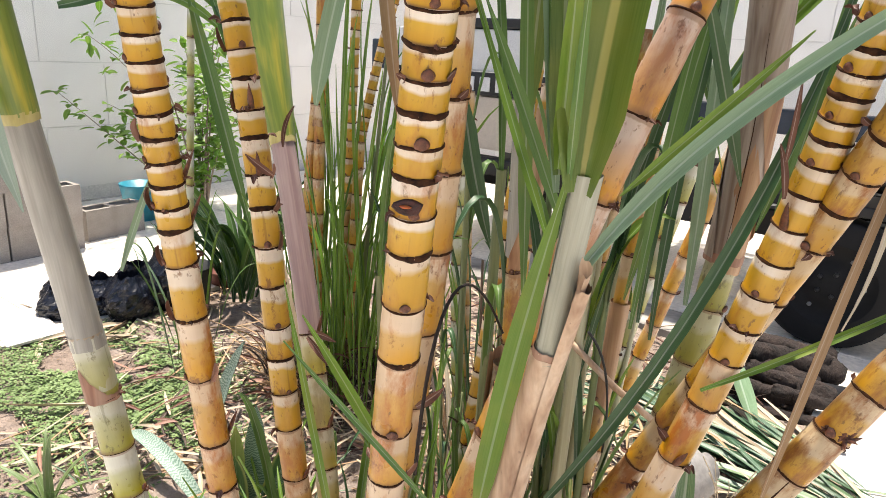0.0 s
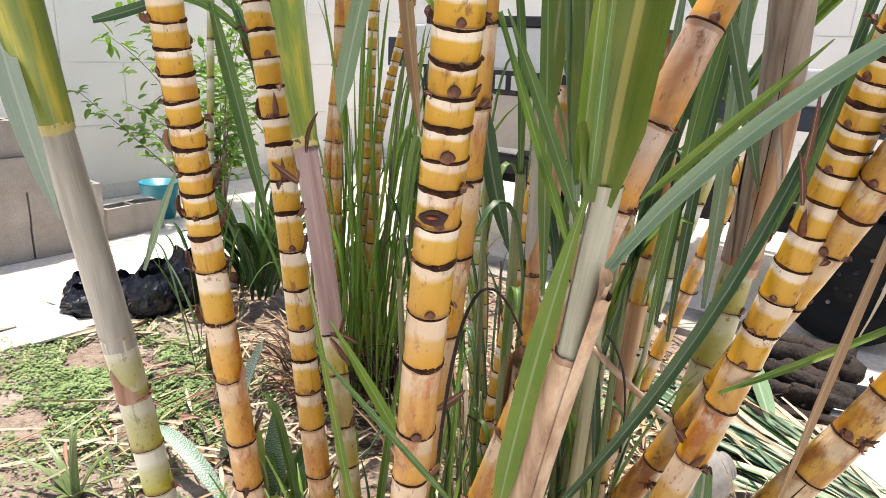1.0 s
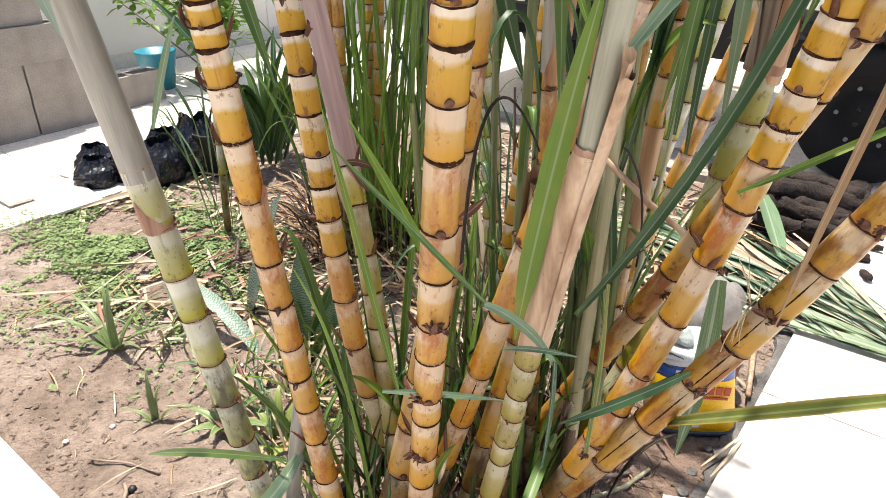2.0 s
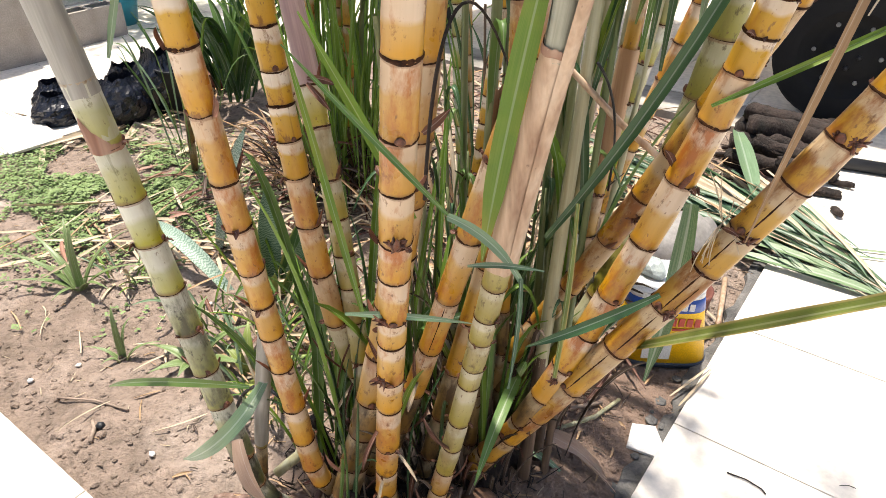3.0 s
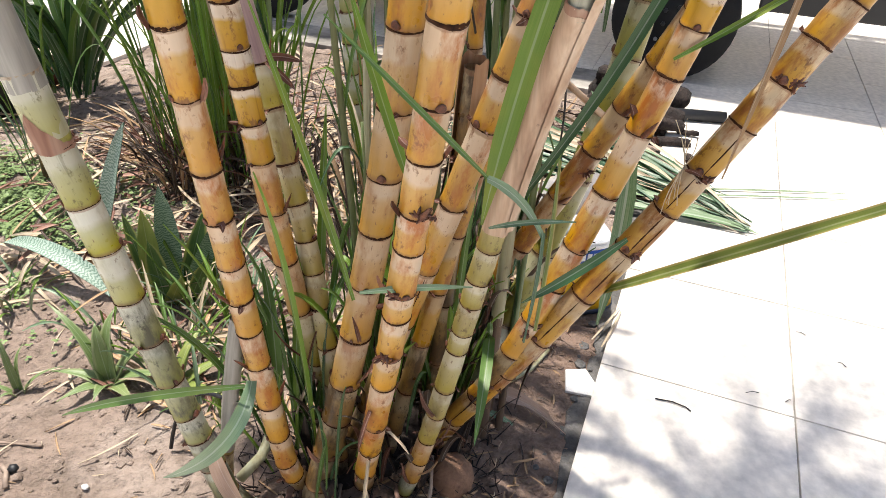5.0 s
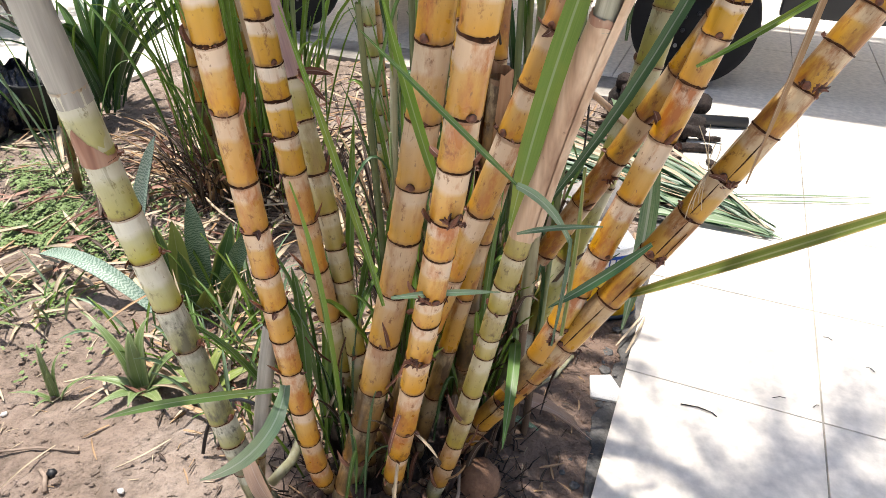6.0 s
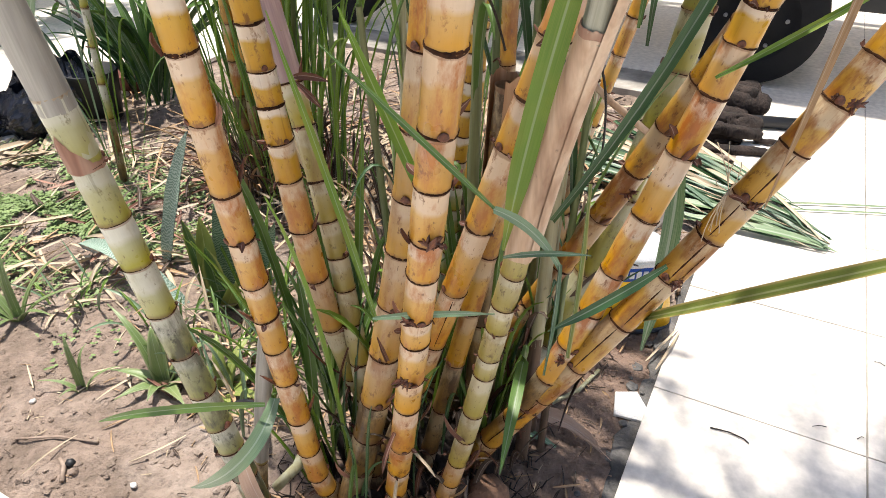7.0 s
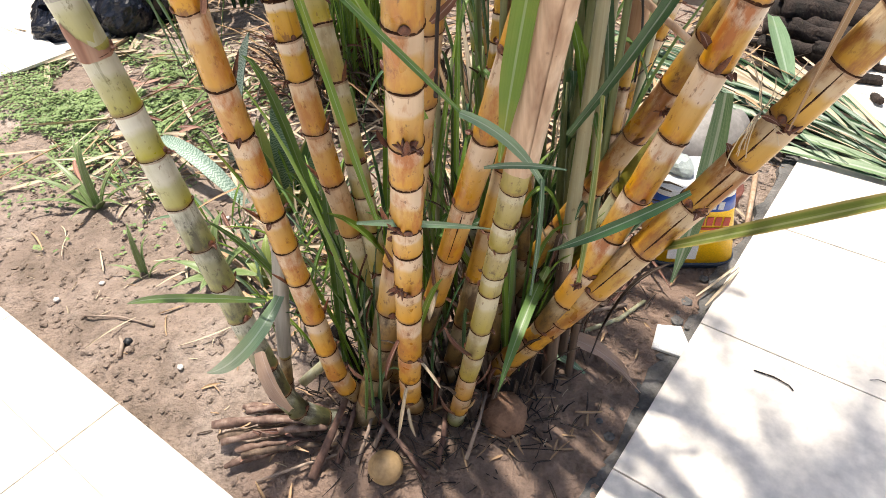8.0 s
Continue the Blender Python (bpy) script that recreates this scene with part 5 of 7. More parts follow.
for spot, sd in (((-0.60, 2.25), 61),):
    tuft("dark mass of dead stems and old leaves, deepening the root's shade", spot, 70, 0.20, 0.30, (LEAF_DEAD, LEAF_DEAD, LEAF_DRY), 0.012, sd, spread=0.14, start=(-0.01, 0.02), name="dead_cane_base")

rnd = random.Random(733)
for k in range(16):
    foot = (rnd.uniform(-0.06, 0.26), rnd.uniform(1.0, 1.32))
    top = (foot[0] + rnd.uniform(-0.05, 0.09), foot[1] + rnd.uniform(-0.10, 0.04), rnd.uniform(0.55, 0.95))
    f0 = on_soil(*foot) - Vector((0, 0, 0.004))
    pts = bezier(f0, (f0 + Vector(top)) / 2 + Vector((rnd.gauss(0, 0.015), 0, 0)), top, 9)
    dead = k % 3 == 0
    th = thing("dry_sugarcane" if dead else "cane_shoot", "thin dry brown stem standing in the clump" if dead else "thin upright reed-like green shoot in the clump", "sugarcane", Matrix.Translation(f0), "thin stems")
    bm = bmesh.new()
    tube(bm, [p - f0 for p in pts], [0.0048 - 0.0026 * i / 9 for i in range(len(pts))], 7, 0.15, k)
    part("stem", bm, SHEATH_DEAD if dead else (SH_REED, SH_OLIVE)[k % 2], th)
    for j in range(2):
        p = Vector(pts[rnd.randrange(4, 9)])
        d = Vector((rnd.uniform(-1, 1), rnd.uniform(-1, 0.2), 0)).normalized() * rnd.uniform(0.05, 0.12)
        child_leaf(th, "leaf", LEAF_DEAD if dead else (LEAF_MID, LEAF_DARK)[j], p, p + d * 0.4 + Vector((0, 0, 0.10)), p + d + Vector((0, 0, rnd.uniform(-0.05, 0.16))), rnd.uniform(0.006, 0.011), (-d.x, -d.y - 0.1, 0.4), n=8, fold=0.5, twist=rnd.uniform(-0.6, 0.6))

# unseen crowns added above the canes to dapple the light
for par, (cx0, cy0, cz0), sd in ((B, (-0.27, 0.68, 1.56), 1), (C, (-0.20, 0.80, 1.6), 2), (D, (0.02, 0.52, 1.58), 3), (Q, (0.02, 0.73, 1.6), 4), (G, (0.39, 0.65, 1.56), 5), (H, (0.43, 0.55, 1.5), 6), (F, (0.72, 0.79, 1.4), 7), (K1, (-0.475, 2.42, 1.55), 8), (M6, (0.44, 1.42, 1.2), 9)):
    rnd = random.Random(100 + sd)
    for k in range(9):
        a, ln = rnd.uniform(0, 6.28), rnd.uniform(0.35, 0.9)
        dx, dy = math.cos(a) * ln, math.sin(a) * ln
        child_leaf(par, "leaf", (LEAF_MID, LEAF_LIME, LEAF_DARK)[k % 3], (cx0, cy0, cz0 - 0.02), (cx0 + dx * 0.4, cy0 + dy * 0.4, cz0 + 0.55), (cx0 + dx, cy0 + dy, cz0 + rnd.uniform(0.25, 0.7)), rnd.uniform(0.022, 0.04), (dy + 0.01, -dx, 0.5), n=9, twist=rnd.uniform(-1.5, 1.5))

# unseen leaf canopy hung on the leaning canes to cast dapples over the tiles
for par, (cx0, cy0, cz0), count, away, sd in ((F, (0.72, 0.79, 1.4), 32, 0.2, 41), (M7, (0.37, 1.07, 1.48), 44, 0.5, 44), (G, (0.39, 0.65, 1.56), 9, 0.3, 42), (H, (0.43, 0.55, 1.5), 9, 0.3, 43)):
    rnd = random.Random(sd)
    for k in range(count):
        a, ln = rnd.gauss(away, 1.6 if par is not M7 else 0.8), rnd.uniform(0.35, 1.0) * (1.35 if par is M7 else 1.0)
        dx, dy = math.cos(a) * ln, math.sin(a) * ln
        up = rnd.uniform(0.0, 0.48) if par is F else 0.0
        bx, by, bz = cx0 + 0.52 * up, cy0 + 0.1 * up, cz0 + up
        top = max(bz + 0.25, 1.75) + rnd.uniform(0.4, 1.5)
        child_leaf(par, "leaf", (LEAF_MID, LEAF_LIME, LEAF_DARK)[k % 3], (bx, by, bz - 0.02), (bx + dx * 0.35, by + dy * 0.35, top + 0.4), (bx + dx, by + dy, top), rnd.uniform(0.020, 0.038), (-dx, -dy, 1.0), n=9, twist=rnd.uniform(-0.8, 0.8))


# ---- things in the bed ----
def lump(bm, c, r, seed, squash=0.6):
    made = bmesh.ops.create_icosphere(bm, subdivisions=1, radius=r, matrix=Matrix.Translation(c) @ Matrix.Diagonal((1, 1, squash, 1)))
    for v in made["verts"]:
        v.co += (v.co - Vector(c)) * 0.5 * noise.noise(v.co * (0.7 / r) + Vector((seed, 0, 0)))


rnd = random.Random(5)
verts, faces = [], []
ico = bmesh.new()
bmesh.ops.create_icosphere(ico, subdivisions=1, radius=1.0)
iv, jf = [v.co.copy() for v in ico.verts], [[v.index for v in f.verts] for f in ico.faces]
ico.free()
for k in range(14000):
    x, y = -3.0 * rnd.random() ** 1.5, 0.02 + 2.7 * rnd.random() ** 1.4
    r = 0.0016 + 0.0085 * rnd.random() ** 4
    c = YARD @ Vector((x, y, soil_height(x, y) + r * 0.2))
    n0 = len(verts)
    verts += [c + Vector((v.x * r, v.y * r, v.z * r * 0.6)) * (1 + 0.75 * noise.noise(v * 1.7 + Vector((k, 0, 0)))) for v in iv]
    faces += [[i + n0 for i in f] for f in jf]
me = bpy.data.meshes.new("soil_clods")
me.from_pydata(verts, [], faces)
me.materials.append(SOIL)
tagged(new("soil_clods", me), "loose crumbs and clods of brown soil", "soil", kind="stuff")


def litter(name, label, count, place, length, width, mats, seed, lift=0.012, category="leaf litter"):
    """Loose dry blades strewn over the ground, one mesh."""
    rnd = random.Random(seed)
    bm = bmesh.new()
    for k in range(count):
        x, y = place(rnd)
        if x > -0.07:
            continue
        a, ln = rnd.uniform(0, 6.28), rnd.uniform(0.4, 1.0) * length
        z = soil_height(min(x, -0.001), y) + 0.003 + lift * rnd.random()
        p = YARD @ Vector((x, y, z))
        d = Vector((math.cos(a), math.sin(a), rnd.uniform(-0.04, 0.08))) * ln
        q = p + d
        if (YARD.inverted() @ q).x > 0.0:
            q = p - d
        q.z = max(q.z, 0.004)
        mid = (p + q) / 2 + Vector((rnd.uniform(-0.1, 0.1) * ln, rnd.uniform(-0.1, 0.1) * ln, 0.06 * ln * rnd.random()))
        n0 = len(bm.faces)
        blade(bm, p, mid, q, rnd.uniform(0.5, 1.1) * width, (rnd.uniform(-0.4, 0.4), rnd.uniform(-0.4, 0.4), 1), n=5, fold=rnd.uniform(0.1, 0.6), twist=rnd.uniform(-1, 1))
        bm.faces.ensure_lookup_table()
        mi = rnd.randrange(len(mats))
        for f in bm.faces[n0:]:
            f.material_index = mi
    return solid(name, bm, mats, label, category, kind="stuff")


# dark leaf colours mixed in, partly for the shadows within the litter
litter("dry_leaf_litter", "straw-coloured and darkened dry cane leaves strewn over the bed", 400, lambda r: (-0.15 - 1.7 * r.random(), 1.0 + 1.6 * r.random()), 0.34, 0.013, [LEAF_STRAW, LEAF_DRY, LEAF_DEAD, LEAF_HUSK], 21, 0.05)
litter("dry_leaf_litter", "sparse dry straws on the bare soil", 40, lambda r: (-0.5 - 1.6 * r.random(), 0.15 + 1.0 * r.random()), 0.15, 0.005, [LEAF_STRAW, LEAF_DRY], 22, 0.004)
litter("dry_leaf_litter", "heap of bleached dry leaves behind the clump", 420, lambda r: (-0.80 + 0.36 * r.gauss(0, 1), 1.50 + 0.40 * r.gauss(0, 1)), 0.30, 0.014, [LEAF_STRAW, LEAF_STRAW, LEAF_DRY], 23, 0.12)
litter("dry_leaf_litter", "dark broken leaves and chips round the roots", 600, lambda r: (-0.42 + 0.25 * r.gauss(0, 1), 0.55 + 0.25 * r.gauss(0, 1)), 0.06, 0.006, [LEAF_DRY, LEAF_DEAD], 24, 0.006)
litter("dry_leaf_litter", "fine crumbs of straw and bark on the soil", 500, lambda r: (-0.1 - 2.4 * r.random(), 0.05 + 1.6 * r.random()), 0.03, 0.0028, [LEAF_STRAW, LEAF_DEAD, LEAF_DRY], 26, 0.002)
litter("dry_leaf_litter", "straw band at the edge of the weeds", 70, lambda r: (-1.6 - 1.1 * r.random(), 0.95 + 0.7 * r.random()), 0.40, 0.010, [LEAF_STRAW, LEAF_DRY, LEAF_DEAD], 25, 0.03)

litter("dry_leaf_litter", "broad bleached leaf strips at the back of the weeds", 26, lambda r: (-2.45 + 0.3 * r.gauss(0, 1), 1.12 + 0.14 * r.gauss(0, 1)), 0.5, 0.03, [LEAF_STRAW], 27, 0.02)

litter("dry_leaf_litter", "long pale straws lying behind the aloes", 38, lambda r: tuple((YARD.inverted() @ Vector((-1.4 + 1.0 * r.random(), 1.64 + 0.36 * r.random(), 0)))[:2]), 0.36, 0.013, [LEAF_STRAW, LEAF_STRAW, LEAF_DRY], 28, 0.03)
litter("dry_leaf_litter", "matted red-brown dead leaves behind the weeds", 150, lambda r: tuple((YARD.inverted() @ Vector((-0.78 + 0.24 * r.gauss(0, 1), 2.10 + 0.17 * r.gauss(0, 1), 0)))[:2]), 0.17, 0.014, [LEAF_HUSK, LEAF_DEAD, FLAP_LEAF, LEAF_STRAW], 30, 0.06)
litter("dry_leaf_litter", "dark rotting leaves and twigs at the back of the bed", 260, lambda r: (-2.1 + 0.9 * r.random(), 1.15 + 0.75 * r.random()), 0.16, 0.014, [LEAF_DEAD, LEAF_DEAD, LEAF_HUSK, LEAF_STRAW], 31, 0.03)
litter("dry_leaf_litter", "broken straws and husks among the snake plant leaves", 55, lambda r: tuple((YARD.inverted() @ Vector((-0.75 + 0.5 * r.random(), 1.18 + 0.4 * r.random(), 0)))[:2]), 0.17, 0.012, [LEAF_STRAW, LEAF_DRY, LEAF_HUSK], 29, 0.02)

# low weeds in a patch
rnd = random.Random(9)
verts, faces = [], []
for k in range(15000):
    x, y = -2.08 + 0.36 * rnd.gauss(0, 1), 0.78 + 0.21 * rnd.gauss(0, 1)
    if noise.noise((x * 4, y * 4, 5)) + 0.5 * noise.noise((x * 13, y * 13, 2)) < -0.10 or not (-3.0 < x < -1.2 and 0.1 < y < 1.6):
        continue
    c = YARD @ Vector((x, y, soil_height(x, y) + 0.004 + (0.012 + 0.025 * max(0.0, noise.noise((x * 9, y * 9, 8)))) * rnd.random()))
    for j in range(3):
        a, s = rnd.uniform(0, 6.28), rnd.uniform(0.005, 0.013)
        d, e = Vector((math.cos(a), math.sin(a), rnd.uniform(-0.2, 0.5))) * s, Vector((-math.sin(a), math.cos(a), 0)) * s * 0.45
        n0 = len(verts)
        verts += [c, c + d * 0.5 + e, c + d, c + d * 0.5 - e]
        faces.append([n0, n0 + 1, n0 + 2, n0 + 3])
me = bpy.data.meshes.new("low_weeds")
me.from_pydata(verts, [], faces)
me.materials.append(WEED)
tagged(new("low_weeds", me), "patch of low light-green creeping weeds on the soil", "weeds", kind="stuff")


def fleshy_leaf(p0, p1, p2, width, up, thick=0.3, n=12, teeth=True):
    """A thick aloe leaf: hollow above, rounded below, toothed along both edges."""
    bm = bmesh.new()
    uvl = bm.loops.layers.uv.verify()
    pts, up = bezier(p0, p1, p2, n), Vector(up)
    rows, tips = [], []
    for i, p in enumerate(pts):
        s = i / n
        d = (pts[min(i + 1, n)] - pts[max(i - 1, 0)]).normalized()
        side = d.cross(up).normalized()
        top = side.cross(d).normalized()
        w = max(0.0012, width / 2 * (0.9 + 0.1 * min(1.0, s * 6)) * (1 - s ** 1.6))
        t = w * thick * 2
        prof = ((-1.0, 0.25), (-0.5, -0.02), (0.0, -0.12), (0.5, -0.02), (1.0, 0.25), (0.75, -0.35), (0.3, -0.7), (-0.3, -0.7), (-0.75, -0.35))
        rows.append([bm.verts.new(p + side * w * a + top * t * b) for a, b in prof])
        if teeth and 0 < i < n - 1:
            tips += [(p + side * w * e + top * t * 0.25, side * e, d, w) for e in (-1, 1)]
    u = (0.0, 0.25, 0.5, 0.75, 1.0, 0.85, 0.6, 0.4, 0.15)
    for i in range(n):
        for j in range(9):
            f = bm.faces.new((rows[i][j], rows[i][(j + 1) % 9], rows[i + 1][(j + 1) % 9], rows[i + 1][j]))
            for lp, (a, b) in zip(f.loops, ((j, i), (j + 1, i), (j + 1, i + 1), (j, i + 1))):
                lp[uvl].uv = (u[a % 9], b / n * 3)
    bm.faces.new(rows[-1])
    for c, e, d, w in tips:
        a = [bm.verts.new(q) for q in (c - d * 0.0016 - e * 0.001, c + d * 0.0016 - e * 0.001, c + e * 0.0019 + d * 0.001)]
        bm.faces.new(a)
    return bm


def rosette(label, centre, leaves, mat, group="rosette plants", name="aloe_plant", category="aloe"):
    """An aloe: leaves as (heading in degrees, reach, rise, width)."""
    th = thing(name, label, category, Matrix.Translation(on_soil(*centre) - Vector((0, 0, 0.006))), group)
    for k, (head, reach, rise, width) in enumerate(leaves):
        a = radians(head)
        d = Vector((math.cos(a), math.sin(a), 0))
        bow = 0.30 if rise > reach else 0.55
        width *= 1.3
        part("leaf", fleshy_leaf(d * 0.008, d * reach * bow * 0.6 + Vector((0, 0, rise * 0.75 + 0.02)), d * reach + Vector((0, 0, rise)), width, (-d.x * rise, -d.y * rise, reach + 0.05)), mat, th)
    return th


SNAKE_YELLOW = blade_skin("snake_yellow", (0.17, 0.23, 0.05), (0.30, 0.35, 0.10), (0.40, 0.38, 0.12), rib=0.0, glow=0.15, rough=0.45)
rosette("aloe with long upright grey-green toothed leaves on bare soil", (-1.12, 1.556), ((150, 0.22, 0.12, 0.020), (95, 0.05, 0.20, 0.021), (40, 0.17, 0.15, 0.019), (200, 0.19, 0.06, 0.018), (330, 0.18, 0.08, 0.018), (265, 0.11, 0.04, 0.018), (8, 0.21, 0.09, 0.017), (178, 0.23, 0.11, 0.018), (120, 0.11, 0.19, 0.018)), LEAF_ALOE)
rosette("low spreading aloe with thick curved pale green leaves", (-0.645, 1.27), ((168, 0.13, 0.03, 0.030), (140, 0.16, 0.17, 0.026), (100, 0.04, 0.15, 0.034), (60, 0.07, 0.17, 0.036), (20, 0.15, 0.10, 0.030), (345, 0.16, 0.05, 0.034), (310, 0.13, 0.03, 0.032), (265, 0.08, 0.03, 0.030), (215, 0.11, 0.02, 0.030)), LEAF_ALOE)
rosette("young thin aloe sprout on bare soil", (-0.835, 1.265), ((110, 0.035, 0.15, 0.015), (60, 0.05, 0.11, 0.012), (20, 0.10, 0.045, 0.011), (175, 0.10, 0.03, 0.010), (230, 0.05, 0.02, 0.010)), LEAF_ALOE)
rosette("flattened aloe with fleshy pale lime leaves beside the grey cane", (-0.50, 1.25), ((20, 0.17, 0.04, 0.032), (60, 0.13, 0.09, 0.030), (100, 0.08, 0.12, 0.030), (330, 0.16, 0.03, 0.032), (290, 0.12, 0.02, 0.030), (150, 0.10, 0.06, 0.028)), SNAKE_YELLOW)
rosette("sprawling pale rosette with thin drooping leaves", (-1.02, 1.60), ((0, 0.16, 0.02, 0.014), (50, 0.14, 0.03, 0.013), (310, 0.15, 0.015, 0.014), (270, 0.12, 0.01, 0.012)), LEAF_STRAW)

def banded_leaf(name, dark, pale):
    """Stiff dark leaf with wavy pale cross bands and a yellow rim."""
    m, n, l = tree(name)
    uv = n.new("ShaderNodeUVMap")
    wv = n.new("ShaderNodeTexWave")
    wv.bands_direction, wv.wave_profile = "Y", "SIN"
    wv.inputs["Scale"].default_value, wv.inputs["Distortion"].default_value, wv.inputs["Detail"].default_value = 4.6, 11.0, 4.0
    l.new(uv.outputs[0], wv.inputs[0])
    col = ramp(n, l, wv.outputs["Fac"], [(0.3, dark), (0.72, pale)])
    p = n["Principled BSDF"]
    l.new(col, p.inputs["Base Color"])
    p.inputs["Roughness"].default_value = 0.55
    return m


BAND = banded_leaf("snake_plant_leaf", (0.075, 0.15, 0.09), (0.21, 0.30, 0.22))
BAND_PALE = banded_leaf("pale_snake_leaf", (0.14, 0.22, 0.17), (0.32, 0.41, 0.34))
SNAKE_DARK = blade_skin("snake_dark", (0.05, 0.115, 0.035), (0.13, 0.22, 0.07), (0.17, 0.24, 0.06), rib=0.0, glow=0.12, rough=0.45, edge=(0.36, 0.37, 0.12))
def snake_leaf(parent, base, tip, width, skin, bow=(0, 0, 0), facing=(0.2, -1, 0.3), twist=0.3):
    base, tip = Vector(base), Vector(tip)
    mid = base.lerp(tip, 0.55) + Vector(bow)
    inv = parent.matrix_basis.inverted()
    part("leaf", blade(bmesh.new(), inv @ base, inv @ mid, inv @ tip, width, facing, fold=0.35, n=12, thick=0.003, taper=(0.55, 0.0), twist=twist, wave=0.002), skin, parent)


snake = thing("snake_plant", "snake plant with upright banded dark green leaves", "snake plant", Matrix.Translation(on_soil(-0.56, 1.60)))
for base, tip, w, skin in (((-0.549, 1.60, 0.0), (-0.542, 1.623, 0.325), 0.058, BAND), ((-0.60, 1.595, 0.0), (-0.582, 1.58, 0.282), 0.050, SNAKE_YELLOW), ((-0.605, 1.60, 0.0), (-0.628, 1.58, 0.275), 0.034, SNAKE_DARK),
                           ((-0.53, 1.61, 0.0), (-0.446, 1.62, 0.245), 0.050, SNAKE_DARK), ((-0.52, 1.605, 0.0), (-0.400, 1.60, 0.245), 0.048, BAND), ((-0.57, 1.57, 0.0), (-0.575, 1.55, 0.21), 0.050, SNAKE_DARK),
                           ((-0.51, 1.58, 0.0), (-0.44, 1.55, 0.15), 0.042, SNAKE_DARK), ((-0.56, 1.56, 0.0), (-0.50, 1.50, 0.13), 0.040, SNAKE_YELLOW)):
    snake_leaf(snake, base, tip, w, skin)
tall = thing("snake_plant", "single tall pale banded snake plant leaf", "snake plant", Matrix.Translation(on_soil(-0.785, 1.78)))
snake_leaf(tall, (-0.785, 1.78, 0.0), (-0.633, 1.769, 0.435), 0.048, BAND_PALE, (-0.012, 0, 0.02), (-0.5, -1, 0.4), 0.0)
lying = thing("snake_plant", "pale banded snake plant leaf bent low over the soil", "snake plant", Matrix.Translation(on_soil(-0.67, 1.575)))
snake_leaf(lying, (-0.67, 1.575, 0.0), (-1.055, 1.837, 0.05), 0.046, BAND_PALE, (0.03, -0.06, 0.16), (0.1, -0.5, 1), 0.0)


def stick(name, label, category, pts, r, mat, group="", k=7, wob=0.25, taper=1.0):
    pts = [Vector(p) for p in pts]
    bm = bmesh.new()
    tube(bm, pts, [r * (1 + (taper - 1) * i / (len(pts) - 1)) for i in range(len(pts))], k, wob, len(pts) + r * 100)
    return solid(name, bm, mat, label, category, group)


# dark stubble and fibres round the roots, added to deepen the shade there
rnd = random.Random(91)
bm = bmesh.new()
for k in range(330):
    a, d = rnd.uniform(0, 6.28), 0.24 * math.sqrt(rnd.random())
    p = on_soil(-0.07 + 1.15 * d * math.cos(a), 0.93 + 0.9 * d * math.sin(a)) - Vector((0, 0, 0.005))
    q = p + Vector((rnd.gauss(0, 0.035), rnd.gauss(0, 0.035), rnd.uniform(0.008, 0.06)))
    tube(bm, [p, (p + q) / 2 + Vector((rnd.gauss(0, 0.006), rnd.gauss(0, 0.006), 0)), q], [0.0018, 0.0014, 0.0006], 4)
solid("root_stubble", bm, BARK, "dark stubble and root fibres deepening the shade round the foot of the canes", "roots", kind="stuff")
rnd = random.Random(92)
for k in range(7):
    a, d = rnd.uniform(0, 6.28), rnd.uniform(0.08, 0.16)
    p = on_soil(-0.07 + d * math.cos(a), 0.95 + 0.7 * d * math.sin(a)) - Vector((0, 0, 0.01))
    h = rnd.uniform(0.05, 0.14)
    q = p + Vector((0.25 * h * math.cos(a), 0.25 * h * math.sin(a), h))
    bm = bmesh.new()
    tube(bm, [p, (p + q) / 2, q, q + Vector((0, 0, 0.004))], [0.014, 0.013, 0.013, 0.009], 10, 0.2, k)
    solid("cane_stump", bm, BARK, "short dark cut cane stump in the root mass", "cane stump", "cane stumps")

def mound(bm, cx, cy, rx, ry, base, height, k=26):
    """A low uneven heap."""
    loops = []
    for r, z in ((1.0, -0.03), (0.86, 0.3), (0.66, 0.65), (0.45, 0.87), (0.18, 1.0)):
        lp = []
        for a in (6.283 * i / k for i in range(k)):
            e = 1 + 0.3 * noise.noise((math.cos(a) * 2 + cx * 9, math.sin(a) * 2, z * 2)) + 0.12 * noise.noise((math.cos(a) * 6, math.sin(a) * 6, z * 4 + cx))
            lp.append(Vector((cx + rx * r * e * math.cos(a), cy + ry * r * e * math.sin(a), base + height * z + 0.012 * noise.noise((math.cos(a) * 4, math.sin(a) * 4, r * 5 + cx)))))
        loops.append(lp)
    return rings(bm, loops)


bm = bmesh.new()
mound(bm, 0.02, 1.03, 0.17, 0.11, 0.0, 0.115)
# two low near-black mounds put in for the shaded gap between the stalks
mound(bm, -0.10, 0.945, 0.13, 0.075, 0.02, 0.05)
mound(bm, -0.01, 0.905, 0.085, 0.06, -0.004, 0.028)
solid("root_crown", bm, BARK, "dark matted root crown of the cane clump with mounds for shaded gaps", "roots")

